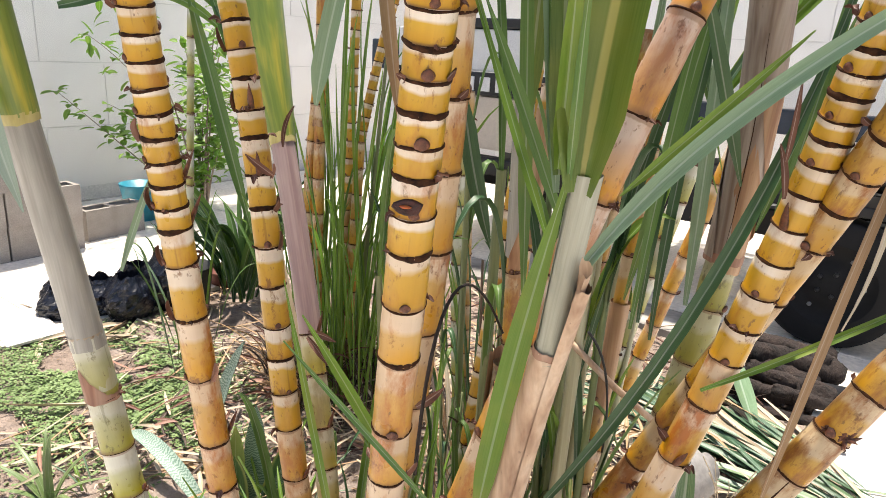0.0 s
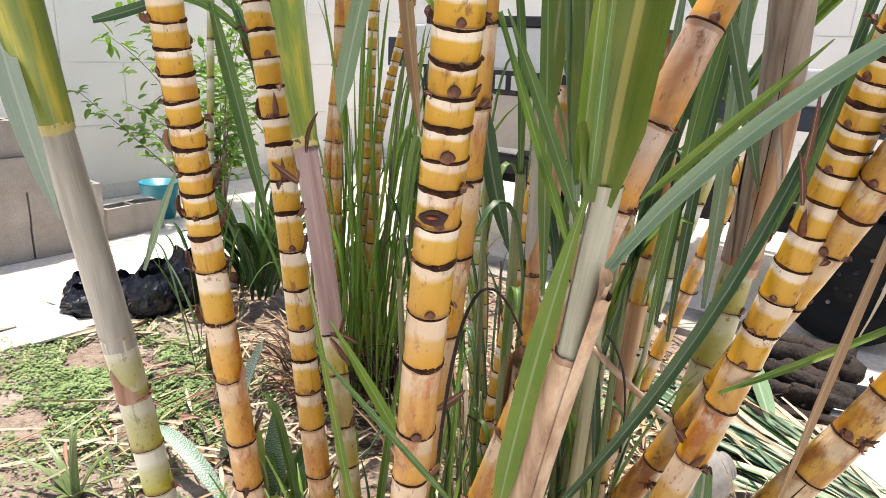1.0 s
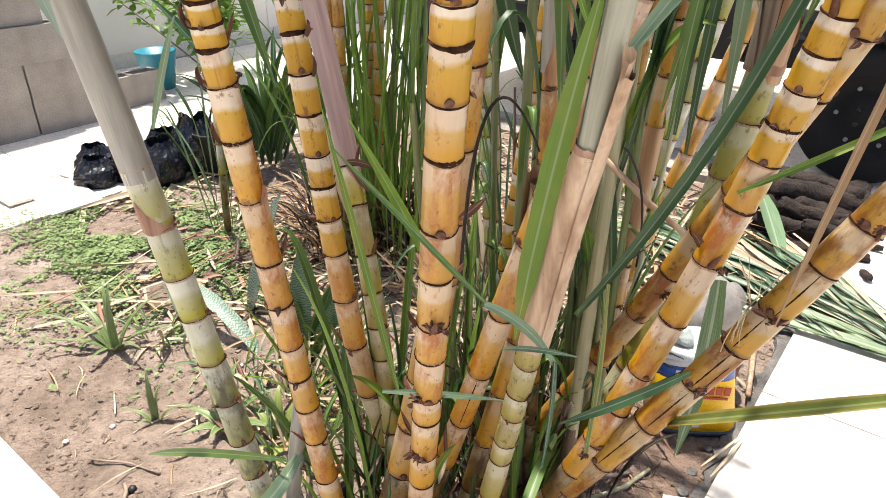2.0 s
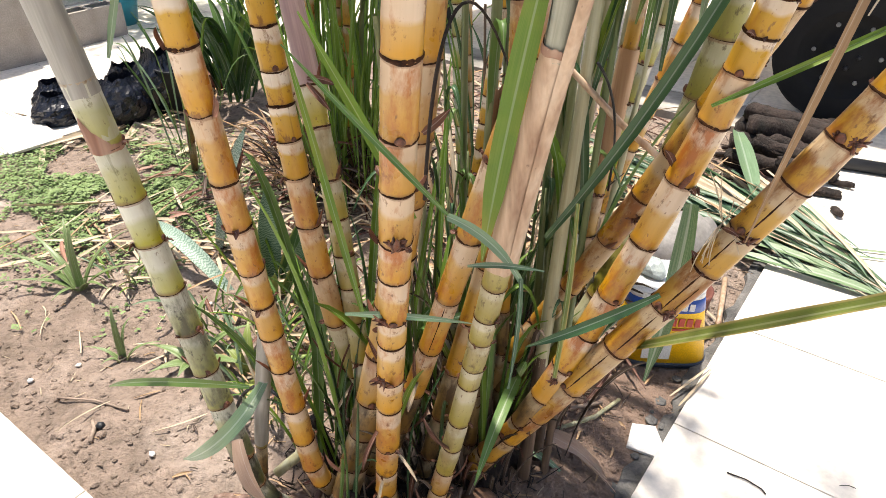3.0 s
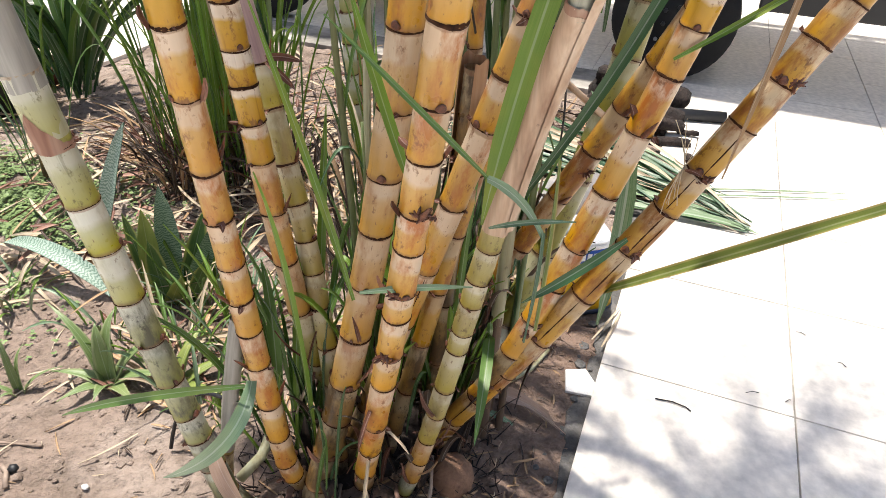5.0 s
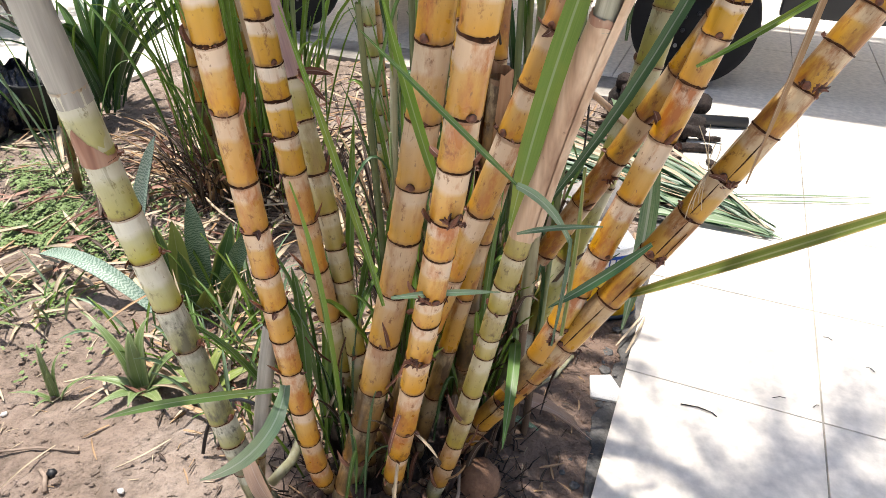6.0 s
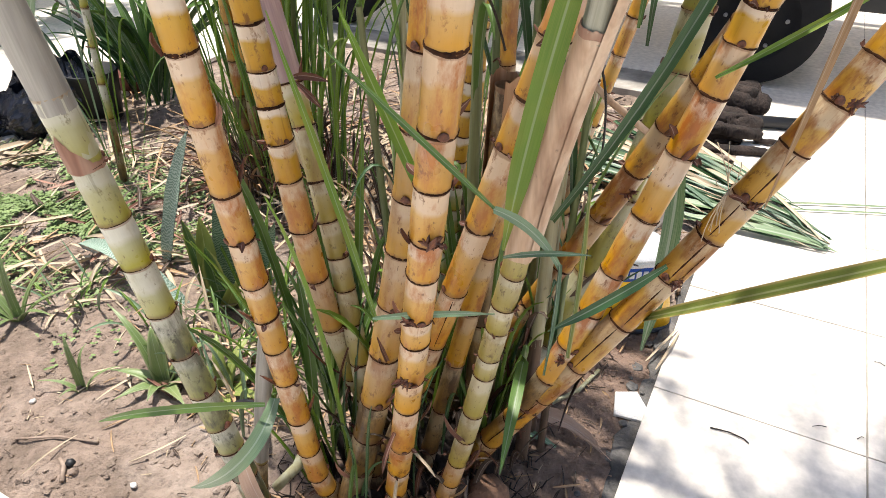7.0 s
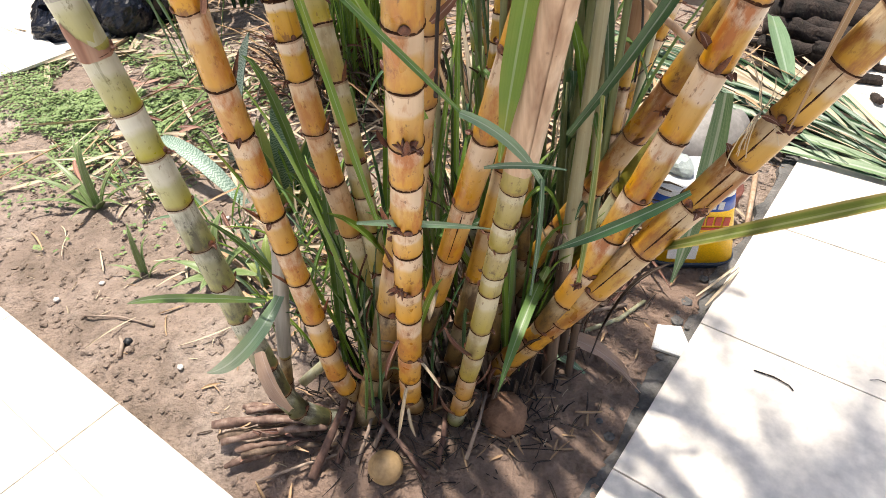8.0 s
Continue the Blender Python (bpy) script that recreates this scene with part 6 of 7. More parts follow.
# cut cane stubs and sticks at the front of the root
SHEATH_ROSE = streaked("sheath_rose", (0.065, 0.034, 0.026), (0.17, 0.105, 0.08), (0.33, 0.245, 0.20), 60, 0.8)
ROOT_RED = rough_surface("root_red", (0.055, 0.022, 0.016), (0.25, 0.155, 0.12), 22, 0.85, 0.7, 0.003, stretch=(1, 1, 0.2), fine=140)
rnd = random.Random(88)
for k in range(11):
    p = Vector((rnd.uniform(-0.47, -0.38), 0.75 + 0.012 * k, 0.016 + 0.022 * (k % 3)))
    q = Vector((rnd.uniform(-0.28, -0.20), 0.80 + 0.006 * k + rnd.uniform(-0.015, 0.015), 0.026 + 0.020 * (k % 3)))
    r, n_pts = rnd.uniform(0.0045, 0.0095), 12
    pts = [p.lerp(q, i / n_pts) + Vector((0, 0.006, 0.003)) * math.sin(math.pi * i / n_pts) + Vector((0, rnd.gauss(0, 0.0005), rnd.gauss(0, 0.0005))) for i in range(n_pts + 1)]
    bm = bmesh.new()
    tube(bm, pts, [r * rnd.uniform(0.55, 1.1) if i in (0, n_pts) else r * rnd.uniform(0.9, 1.08) for i in range(n_pts + 1)], 9, 0.6, r * 900)
    cut = solid("cane_cutting", bm, (SHEATH_ROSE, SHEATH_DEAD, SHEATH_ROSE, SHEATH_ROSE, SHEATH_DEAD)[k % 5], "broken piece of old brown cane lying at the root", "cane cutting", "cane cuttings")
    for j in range(2):
        e = pts[rnd.randrange(2, 10)]
        part("frayed_strip", blade(bmesh.new(), e, e + Vector((rnd.uniform(-0.02, 0.02), -0.008, 0.010)), e + Vector((rnd.uniform(-0.04, 0.04), rnd.uniform(-0.02, 0.01), rnd.uniform(-0.006, 0.014))), rnd.uniform(0.004, 0.010), (0, -0.6, 1), n=6, fold=0.6, twist=rnd.uniform(-1, 1)), rnd.choice((LEAF_HUSK, LEAF_DRY, FLAP_LEAF)), cut)
for p, q, r in (((-0.049, 0.744, 0.007), (-0.235, 0.925, 0.06), 0.006), ((-0.217, 0.762, 0.006), (-0.195, 0.92, 0.05), 0.006), ((-0.153, 0.791, 0.006), (-0.127, 0.873, 0.035), 0.005), ((-0.031, 0.768, 0.006), (-0.025, 0.857, 0.03), 0.006),
                ((-0.179, 0.76, 0.006), (-0.162, 0.876, 0.04), 0.004), ((-0.257, 0.729, 0.008), (-0.218, 0.871, 0.05), 0.009), ((-0.364, 0.726, 0.005), (-0.201, 0.787, 0.008), 0.003), ((0.357, 1.24, 0.006), (0.23, 1.165, 0.02), 0.005), ((0.02, 0.78, 0.006), (0.05, 0.90, 0.05), 0.004)):
    p, q = Vector(p), Vector(q)
    p.z, q.z = p.z + on_soil(p.x, p.y).z + 0.002, q.z + on_soil(q.x, q.y).z
    stick("dry_stick", "dry grey-brown leaf stem lying at the root", "stick", [p, (p + q) / 2 + Vector((0.004, 0, 0.006)), q], r, ROOT_RED if r > 0.0055 else WOOD_GREY, "dry sticks", 7, 0.3, 0.7)
for p, q, r in (((-0.92, 1.12, 0.006), (-0.735, 1.10, 0.007), 0.0028), ((-0.80, 1.06, 0.006), (-0.77, 1.0, 0.008), 0.005), ((-1.0, 0.98, 0.005), (-0.92, 1.0, 0.006), 0.003)):
    p, q = Vector(p), Vector(q)
    stick("dry_stick", "bleached dry straw on the soil", "stick", [p, (p + q) / 2 + Vector((0.004, 0.008, 0.003)), q], r, WOOD_GREY, "dry sticks", 6, 0.3)
stick("black_cable", "thin black cable curving out of the soil", "cable", bezier((-0.47, 1.05, 0.02), (-0.43, 1.08, 0.20), (-0.33, 1.02, 0.17), 10), 0.004, PAINT_BLACK, wob=0.0)
stick("bent_stem", "thin dark bent stem arching through the clump", "stem", bezier((0.0, 0.735, 0.80), (0.01, 0.76, 1.14), (0.085, 0.92, 0.90), 16), 0.0023, BARK, taper=0.7)
stick("bent_stem", "thin black bent stem between the canes", "stem", bezier((0.20, 0.95, 0.90), (0.25, 0.98, 0.84), (0.245, 0.98, 0.70), 10), 0.002, PAINT_BLACK, taper=0.8)
stick("dry_stick", "pale dry stem resting across the canes", "stick", [(0.17, 0.98, 0.88), (0.25, 1.0, 0.80), (0.32, 1.0, 0.745)], 0.005, SHEATH_BEIGE, "dry sticks")

child_leaf(SHOOT, "torn_sheath", LEAF_PINK, (-0.318, 0.800, 0.297), (-0.303, 0.765, 0.243), (-0.285, 0.785, 0.165), 0.026, (0.1, -1, 0.3), "curled pinkish-brown torn sheath", fold=0.9, taper=(0.7, 0.5), n=10)
for p, q, r in (((0.40, 1.255, 0.012), (0.25, 1.14, 0.02), 0.005), ((-0.31, 0.90, 0.09), (-0.245, 0.955, 0.16), 0.010)):
    p, q = Vector(p), Vector(q)
    stick("dry_stick", "pale bent dry stem beside the roots", "stick", [p, p.lerp(q, 0.5) + Vector((0.01, -0.012, 0.004)), q], r, SHEATH_PALE, "dry sticks", 8, 0.3)
# fruit, stone, shard, rubble
bm = bmesh.new()
lathe(bm, [(0.004, -0.031), (0.018, -0.028), (0.029, -0.014), (0.031, 0.002), (0.027, 0.016), (0.016, 0.026), (0.003, 0.029)], 18, wob=0.06, seed=2)
solid("round_fruit", bm, FRUIT, "round yellow-brown dried fruit on the dark soil", "fruit", m=pose(*(on_soil(-0.121, 0.746) + Vector((0, 0, 0.027))), 20, 30, 0))
bm = bmesh.new()
lump(bm, (0, 0, 0), 0.04, 4, squash=0.95)
bmesh.ops.subdivide_edges(bm, edges=bm.edges, cuts=1, use_grid_fill=True, smooth=1.0)
solid("brown_stone", bm, STONE, "rounded brown stone half sunk in the soil", "stone", m=pose(*(on_soil(0.088, 0.886) + Vector((0, 0, 0.022))), 0, 0, 30))
bm = bmesh.new()
sh = [(-0.046, -0.03), (0.03, -0.045), (0.036, -0.012), (0.02, 0.042), (-0.032, 0.036)]
rings(bm, [[Vector((x, y, 0)) for x, y in sh], [Vector((x, y, 0.007)) for x, y in sh]])
solid("tile_shard", bm, PAPER, "broken piece of white glazed tile on the soil", "tile shard", m=pose(*(on_soil(0.445, 1.135) + Vector((0, 0, 0.010))), 4, 6, -5), smooth=False)
rnd = random.Random(3)
bm = bmesh.new()
lay_rows = []
for i in range(61):
    y = 0.02 + 1.9 * i / 60
    w = 0.035 + 0.03 * noise.noise((y * 5, 0, 2)) + 0.02 * noise.noise((y * 23, 1, 2))
    zz = 0.004 + 0.006 * noise.noise((y * 9, 3, 1))
    lay_rows.append([Vector((-w, y, -0.02)), Vector((-w * 0.85, y, zz)), Vector((-w * 0.4, y + 0.006 * noise.noise((y * 40, 0, 0)), zz + 0.004)), Vector((0.001, y, zz)), Vector((0.001, y, -0.02))])
rings(bm, lay_rows)
solid("mortar_edge", bm, MORTAR, "rough broken grey mortar bed along the tile edge", "mortar", kind="structure", m=YARD, smooth=False)
rub = thing("mortar_rubble", "broken grey mortar along the edge of the tiles", "rubble", YARD)
for k in range(12):
    y = 0.30 + 0.9 * rnd.random()
    bm = bmesh.new()
    lump(bm, (0, 0, 0), rnd.uniform(0.006, 0.018), k, squash=0.35)
    part("chunk", bm, MORTAR, rub, m=pose(-0.02 - 0.05 * rnd.random(), y, soil_height(-0.03, y) + 0.006, 0, 0, rnd.uniform(0, 360)), smooth=False)
for pb in ((-0.94, 1.24), (-0.70, 1.5), (-0.9, 0.98), (-0.62, 0.98), (-1.02, 1.17)):
    bm = bmesh.new()
    lump(bm, (0, 0, 0), 0.008, pb[0] * 9)
    solid("pebble", bm, PAPER, "small white pebble on the soil", "pebble", "pebbles", m=Matrix.Translation(on_soil(*pb) + Vector((0, 0, 0.004))))
bm = bmesh.new()
lump(bm, (0, 0, 0), 0.011, 3, squash=1.0)
solid("dark_berry", bm, PAINT_BLACK, "small black dried berry on the soil", "berry", m=Matrix.Translation(on_soil(-0.77, 1.045) + Vector((0, 0, 0.008))))
pale = thing("dry_husk", "large pale dry husk leaf on the soil", "husk", Matrix.Identity(4))
part("leaf", blade(bmesh.new(), (0.15, 1.10, 0.05), (0.26, 1.10, 0.06), (0.345, 1.02, 0.012), 0.034, (0.2, -0.4, 1), fold=0.6, n=14, wave=0.004, taper=(0.5, 0.1)), LEAF_PINK, pale)
for k in range(5):
    part("fibre", blade(bmesh.new(), (0.20, 1.09, 0.045), (0.26 + 0.008 * k, 1.08, 0.055 - 0.004 * k), (0.30 + 0.015 * k, 1.06 - 0.018 * k, 0.012), 0.006, (0.2, -0.4, 1), fold=0.6, n=8, twist=0.5), LEAF_PINK, pale)
part("leaf", blade(bmesh.new(), (0.15, 1.06, 0.04), (0.20, 1.05, 0.05), (0.26, 1.02, 0.010), 0.016, (0.2, -0.4, 1), fold=0.3, n=8), LEAF_GREY, pale)

# ---- the paint can and what leans by it ----
can = thing("paint_can", "yellow and blue paint can standing on the soil edge", "paint can", pose(0.513, 1.465, 0.0, 0, 0, 2))


def can_wall(z0, z1, grow_by=0.0, k=28):
    bm = bmesh.new()
    loops = []
    for z in (z0, z1):
        lp = []
        half, off = 0.110 - 0.075 * z, 0.016 - 0.12 * z
        for i in range(k):
            t = 2 * math.pi * i / k
            c, s = math.cos(t), math.sin(t)
            lp.append(Vector((off + (half + grow_by) * math.copysign(abs(c) ** 0.55, c), (0.07 + grow_by) * math.copysign(abs(s) ** 0.55, s), z)))
        loops.append(lp)
    return rings(bm, loops, (True, True))


part("body", can_wall(0.0, 0.228), CAN_YELLOW, can)
part("lower_rim", can_wall(0.0, 0.014, 0.0025), PAINT_NAVY, can, "dark dented lower rim")
part("upper_band", can_wall(0.172, 0.210, 0.0012), CAN_BLUE, can, "blue upper band")
part("white_stripe", can_wall(0.211, 0.228, 0.0012), CAN_WHITE, can, "white paint-splashed top band")
part("rim", can_wall(0.228, 0.233, 0.003), CAN_WHITE, can, "pale metal rim")
part("patch", box(bmesh.new(), (-0.05, -0.0745, 0.03), (0.02, -0.0705, 0.075), 0.001), CAN_WHITE, can, "worn white label patch", smooth=False)


for i, (x, z, mat) in enumerate([(0.004 + 0.019 * k, 0.134, CAN_RED) for k in range(4)] + [(-0.062 + 0.017 * k, 0.182, CAN_WHITE) for k in range(7)]):
    wide, high = (0.014, 0.024) if mat is CAN_RED else (0.012, 0.020)
    y = -0.0725 if mat is CAN_RED else -0.0735
    part("print_mark", box(bmesh.new(), (x, y - 0.0006, z), (x + wide, y + 0.0016, z + high), 0.0003), mat, can, "red print mark" if mat is CAN_RED else "white print mark", smooth=False)
part("text_bar", box(bmesh.new(), (0.012, -0.0731, 0.120), (0.072, -0.0710, 0.127)), CAN_RED, can, "small unreadable print", smooth=False)
bm = bmesh.new()
lathe(bm, [(0.03, -0.12), (0.07, -0.11), (0.085, -0.05), (0.085, 0.06), (0.07, 0.11), (0.04, 0.13), (0.038, 0.15)], 22, wob=0.02)
solid("grey_jug", bm, JUG, "grey earthen jug lying on its side behind the can", "jug", m=pose(0.56, 1.72, 0.16, 0, 78, 25))
bm = bmesh.new()
lump(bm, (0, 0, 0), 0.032, 8, squash=0.8)
bmesh.ops.subdivide_edges(bm, edges=bm.edges, cuts=2, use_grid_fill=True, smooth=0.6)
for v in bm.verts:
    v.co *= 1 + 0.35 * noise.noise(v.co * 40)
solid("crumpled_film", bm, FILM, "crumpled pale plastic film on the can", "plastic film", m=pose(0.47, 1.47, 0.254), smooth=False)
bm = bmesh.new()
lathe(bm, [(0.04, 0), (0.055, 0.0), (0.065, 0.09), (0.068, 0.11), (0.06, 0.11), (0.05, 0.02)], 20)
solid("clay_pot", bm, CLAY, "small brown clay pot behind the can", "pot", m=pose(0.61, 1.60, 0.0))

straws = thing("dry_leaf", "two thin bleached straws beside the can", "dry leaf", Matrix.Identity(4))
for p, q, w in (((0.518, 1.27, 0.022), (0.640, 1.385, 0.030), 0.006), ((0.532, 1.238, 0.024), (0.637, 1.37, 0.028), 0.007)):
    part("leaf", blade(bmesh.new(), p, Vector(p).lerp(Vector(q), 0.5) + Vector((0.004, -0.004, 0.006)), q, w, (0, -0.3, 1), n=6), LEAF_STRAW, straws)
stick("dry_stick", "flat pale strip of wood beside the can", "stick", [(0.695, 1.546, 0.020), (0.735, 1.665, 0.024), (0.774, 1.785, 0.022)], 0.008, SHEATH_BEIGE, "dry sticks", 6, 0.2)

# ---- logs and cut leaves ----
def gnarled(p, q, r, seed, n=26, k=18):
    """A weathered log: ridged bark, knots, slightly crooked, broken ends."""
    p, q = Vector(p), Vector(q)
    loops = []
    for i in range(n + 1):
        s = i / n
        c = p.lerp(q, s) + Vector((0.5 * r * noise.noise((s * 3, seed, 0)), 0.5 * r * noise.noise((s * 3, seed, 5)), 0.35 * r * noise.noise((s * 3, seed, 9))))
        m = Matrix.Translation(c) @ frame_at(q - p)
        lp = []
        for j in range(k):
            t = 2 * math.pi * j / k
            x, y = math.cos(t), math.sin(t)
            e = 0.30 * noise.noise((x * 1.4 + seed, y * 1.4, s * 4)) + 0.22 * (1 - 2 * abs(noise.noise((x * 3.5 + seed, y * 3.5, s * 5)))) + 0.14 * noise.noise((x * 7, y * 7 + seed, s * 22))
            end = 0.72 if i in (0, n) else 1.0
            jag = 0.012 * noise.noise((x * 3, y * 3, seed)) if i in (0, n) else 0.0
            lp.append(m @ Vector((r * end * (1 + e) * x, r * end * (1 + e) * y, jag)))
        loops.append(lp)
    return rings(bmesh.new(), loops)


LOGS = (((-0.36, 2.52, 0.050), (-0.02, 2.62, 0.050), 0.044), ((-0.38, 2.68, 0.05), (0.02, 2.80, 0.05), 0.046), ((-0.34, 2.38, 0.035), (-0.01, 2.42, 0.04), 0.032), ((-0.32, 2.58, 0.125), (0.055, 2.68, 0.085), 0.040),
        ((-0.36, 2.70, 0.135), (0.00, 2.66, 0.125), 0.034), ((-0.25, 2.44, 0.105), (0.05, 2.55, 0.05), 0.030), ((-0.22, 2.24, 0.03), (0.10, 2.31, 0.035), 0.016), ((-0.14, 2.34, 0.09), (0.06, 2.43, 0.05), 0.022),
        ((-0.08, 2.48, 0.05), (0.06, 2.52, 0.05), 0.036), ((-0.30, 2.84, 0.06), (0.00, 2.92, 0.06), 0.036))
for k, (p, q, r) in enumerate(LOGS):
    solid("charred_log", gnarled(YARD @ Vector(p), YARD @ Vector(q), r, k * 3.7), BARK, "dark weathered log with ridged bark in a low pile", "log", "log pile")
rnd = random.Random(35)
for k in range(16):
    x, y = rnd.uniform(-0.4, 0.12), rnd.uniform(2.2, 2.7)
    a, ln = radians(rnd.gauss(10, 30)), rnd.uniform(0.05, 0.16)
    z = soil_height(min(x, -0.001), min(y, 2.79)) + 0.012 if x < 0 else 0.030
    p = YARD @ Vector((x, y, z))
    q = YARD @ Vector((min(x + ln * math.cos(a), 0.13), y + ln * math.sin(a), z + 0.008))
    solid("bark_chip", gnarled(p, q, rnd.uniform(0.008, 0.018), k * 2.3, 6, 8), BARK, "broken piece of bark beside the logs", "bark", "bark chips")
p, q = YARD @ Vector((-0.3, 2.50, 0.05)), YARD @ Vector((0.225, 2.645, 0.045))
stick("black_pipe", "short black plastic pipe lying on the tiles", "pipe", [p, (p + q) / 2, q], 0.025, PAINT_BLACK, wob=0.0, k=14)

rnd = random.Random(77)
pile = thing("cut_leaf_pile", "pile of freshly cut green and white striped cane leaves", "cut leaves", YARD)
for k in range(150):
    x, y = -0.95 + 0.95 * rnd.random() ** 0.7, rnd.gauss(2.04, 0.13)
    z = soil_height(min(x, -0.001), y) + 0.012 + 0.07 * rnd.random()
    s = 1.0 if k < 26 else rnd.uniform(0.35, 0.95)
    tip = Vector((0.31 + 0.03 * rnd.random(), 1.722 + 0.02 * rnd.gauss(0, 1), 0.026 + 0.012 * rnd.random())) if k < 26 else Vector((0.34, 1.74 + 0.16 * rnd.gauss(0, 1) * (1.3 - s), 0.030 + 0.045 * (1 - s)))
    p = Vector((x, y, z))
    q = p.lerp(tip, s)
    q.z = max(q.z, 0.027)
    mid = (p + q) / 2 + Vector((rnd.uniform(-0.05, 0.05), rnd.uniform(-0.05, 0.06), rnd.uniform(0.005, 0.03)))
    part("leaf", blade(bmesh.new(), p, mid, q, rnd.uniform(0.010, 0.026), (rnd.uniform(-0.6, 0.6), rnd.uniform(-0.7, 0.2), 1), fold=0.4, n=9, twist=rnd.uniform(-0.9, 0.9), taper=(0.6, 0.35 if k < 26 else 0.0)), rnd.choice((LEAF_CUT, LEAF_CUT, LEAF_DARK, LEAF_STRIPE, LEAF_STRAW)), pile)
for p, m1, q, w in (((0.75, 1.95, 0.03), (1.1, 1.8, 0.06), (1.24, 1.70, 0.024), 0.035), ((0.70, 2.05, 0.05), (1.0, 1.9, 0.08), (1.20, 1.78, 0.024), 0.03), ((1.05, 2.02, 0.026), (1.4, 1.98, 0.03), (1.75, 1.92, 0.024), 0.008), ((1.05, 1.98, 0.026), (1.4, 1.93, 0.03), (1.72, 1.88, 0.024), 0.007)):
    child_leaf(pile, "leaf", LEAF_STRIPE, p, m1, q, w, (0, -0.3, 1), n=10)
child_leaf(pile, "leaf", LEAF_GREY, (1.024, 2.692, 0.13), (0.994, 2.45, 0.12), (0.979, 2.22, 0.06), 0.075, (0.2, -0.6, 1), "broad pale grey-green leaf", n=10, taper=(0.6, 0.3))
rnd = random.Random(78)
for k in range(14):
    x, y = rnd.uniform(0.15, 1.2), rnd.uniform(0.2, 1.9)
    p = yard(x, y, 0.0225)
    a = rnd.uniform(0, 6.28)
    q = p + Vector((math.cos(a), math.sin(a), 0)) * rnd.uniform(0.01, 0.06)
    stick("dry_stick", "thin dry twig scrap on the tiles", "stick", [p, (p + q) / 2 + Vector((0.003, 0.003, 0.001)), q], 0.0009, BARK, "twig scraps", 5, 0.2)
stick("dry_stick", "thin bent dry twig on the tiles", "stick", [(0.595, 1.055, 0.023), (0.63, 1.04, 0.024), (0.655, 1.02, 0.0235), (0.66, 1.008, 0.023)], 0.0016, BARK, "twig scraps", 6, 0.2)

# ---- back left: bags, pots, blocks, slabs, shrub ----
def bag(centre, r, h, seed):
    """A crumpled plastic bag with a ragged open top."""
    bm = bmesh.new()
    k, n, loops = 48, 22, []
    for i in range(n + 1):
        s = i / n
        rr = r * (0.80 + 0.32 * math.sin(math.pi * min(1, s * 1.15))) * (1 if s < 0.7 else 1 - 0.35 * (s - 0.7) / 0.3)
        lp = []
        for j in range(k):
            t = 2 * math.pi * j / k
            x, y = math.cos(t), math.sin(t)
            e = 0.5 * noise.noise((x * 1.6 + seed, y * 1.6, s * 2.5)) + 0.35 * (1 - 2.4 * abs(noise.noise((x * 3.2 + seed, y * 3.2, s * 4.5)))) + 0.10 * (1 - 2.4 * abs(noise.noise((x * 5 + seed, y * 5, s * 9))))
            top = max(0.0, (s - 0.75) / 0.25)
            lp.append(Vector((rr * (1 + 0.24 * e) * x, rr * (1 + 0.24 * e) * y, h * s + h * top * 0.14 * noise.noise((x * 1.2, y * 1.2, seed)) + 0.02 * h * e * s)))
        loops.append(lp)
    rings(bm, loops, (True, False))
    lid = [Vector((v.x * 0.9, v.y * 0.9, h * 0.72)) for v in loops[-1]]
    rings(bm, [loops[-1], lid], (False, True))
    return solid("plastic_bag", bm, PLASTIC_BLACK, "crumpled black plastic bag of soil standing on the ground", "plastic bag", "black bags", m=Matrix.Translation(on_soil(*centre) - Vector((0, 0, 0.01))) @ pose(0, 0, 0, 0, 0, seed * 50), smooth=False)


for c, r, h, sd in (((-1.88, 2.71), 0.085, 0.15, 1), ((-1.74, 2.80), 0.09, 0.18, 2), ((-1.60, 2.79), 0.095, 0.22, 3), ((-1.50, 2.97), 0.105, 0.27, 4), ((-1.97, 2.86), 0.085, 0.16, 5), ((-1.66, 2.95), 0.09, 0.20, 6)):
    bag(c, r, h, sd)
bm = bmesh.new()
lathe(bm, [(0.085, 0.0), (0.11, 0.2), (0.115, 0.21), (0.105, 0.21), (0.095, 0.17)], 24)
solid("plant_pot", bm, POT_DARK, "dark plastic plant pot", "plant pot", m=Matrix.Translation(on_soil(-1.40, 2.96)))
bm = bmesh.new()
lathe(bm, [(0.07, 0.0), (0.10, 0.085), (0.107, 0.095), (0.098, 0.095), (0.085, 0.06)], 24)
solid("clay_bowl", bm, CLAY, "shallow dark red clay planter bowl", "planter", m=Matrix.Translation(on_soil(-1.37, 3.30)))
bm = bmesh.new()
lathe(bm, [(0.09, 0.0), (0.13, 0.24), (0.137, 0.25), (0.125, 0.25), (0.11, 0.2)], 24)
solid("plant_pot", bm, POT_BLUE, "turquoise blue plastic plant pot by the wall", "plant pot", m=YARD @ pose(-4.15, 2.12, 0.02))
tuft("small green plant growing in the bags", (-1.52, 3.0), 9, 0.12, 0.3, (LEAF_DARK, LEAF_MID), 0.02, 41, start=(0.12, 0.2), spread=0.15, name="potted_plant", category="plant")
tuft("leafy green plant beside the red bowl", (-1.2, 3.1), 60, 0.6, 0.70, (LEAF_DARK, LEAF_MID, LEAF_DARK), 0.046, 42, name="leafy_plant", category="plant")


def block(m, label="grey hollow concrete block in a stack"):
    th = thing("concrete_block", label, "concrete block", m, "block stack")
    part("shell", block_shell(), BLOCK, th, smooth=False)
    return th


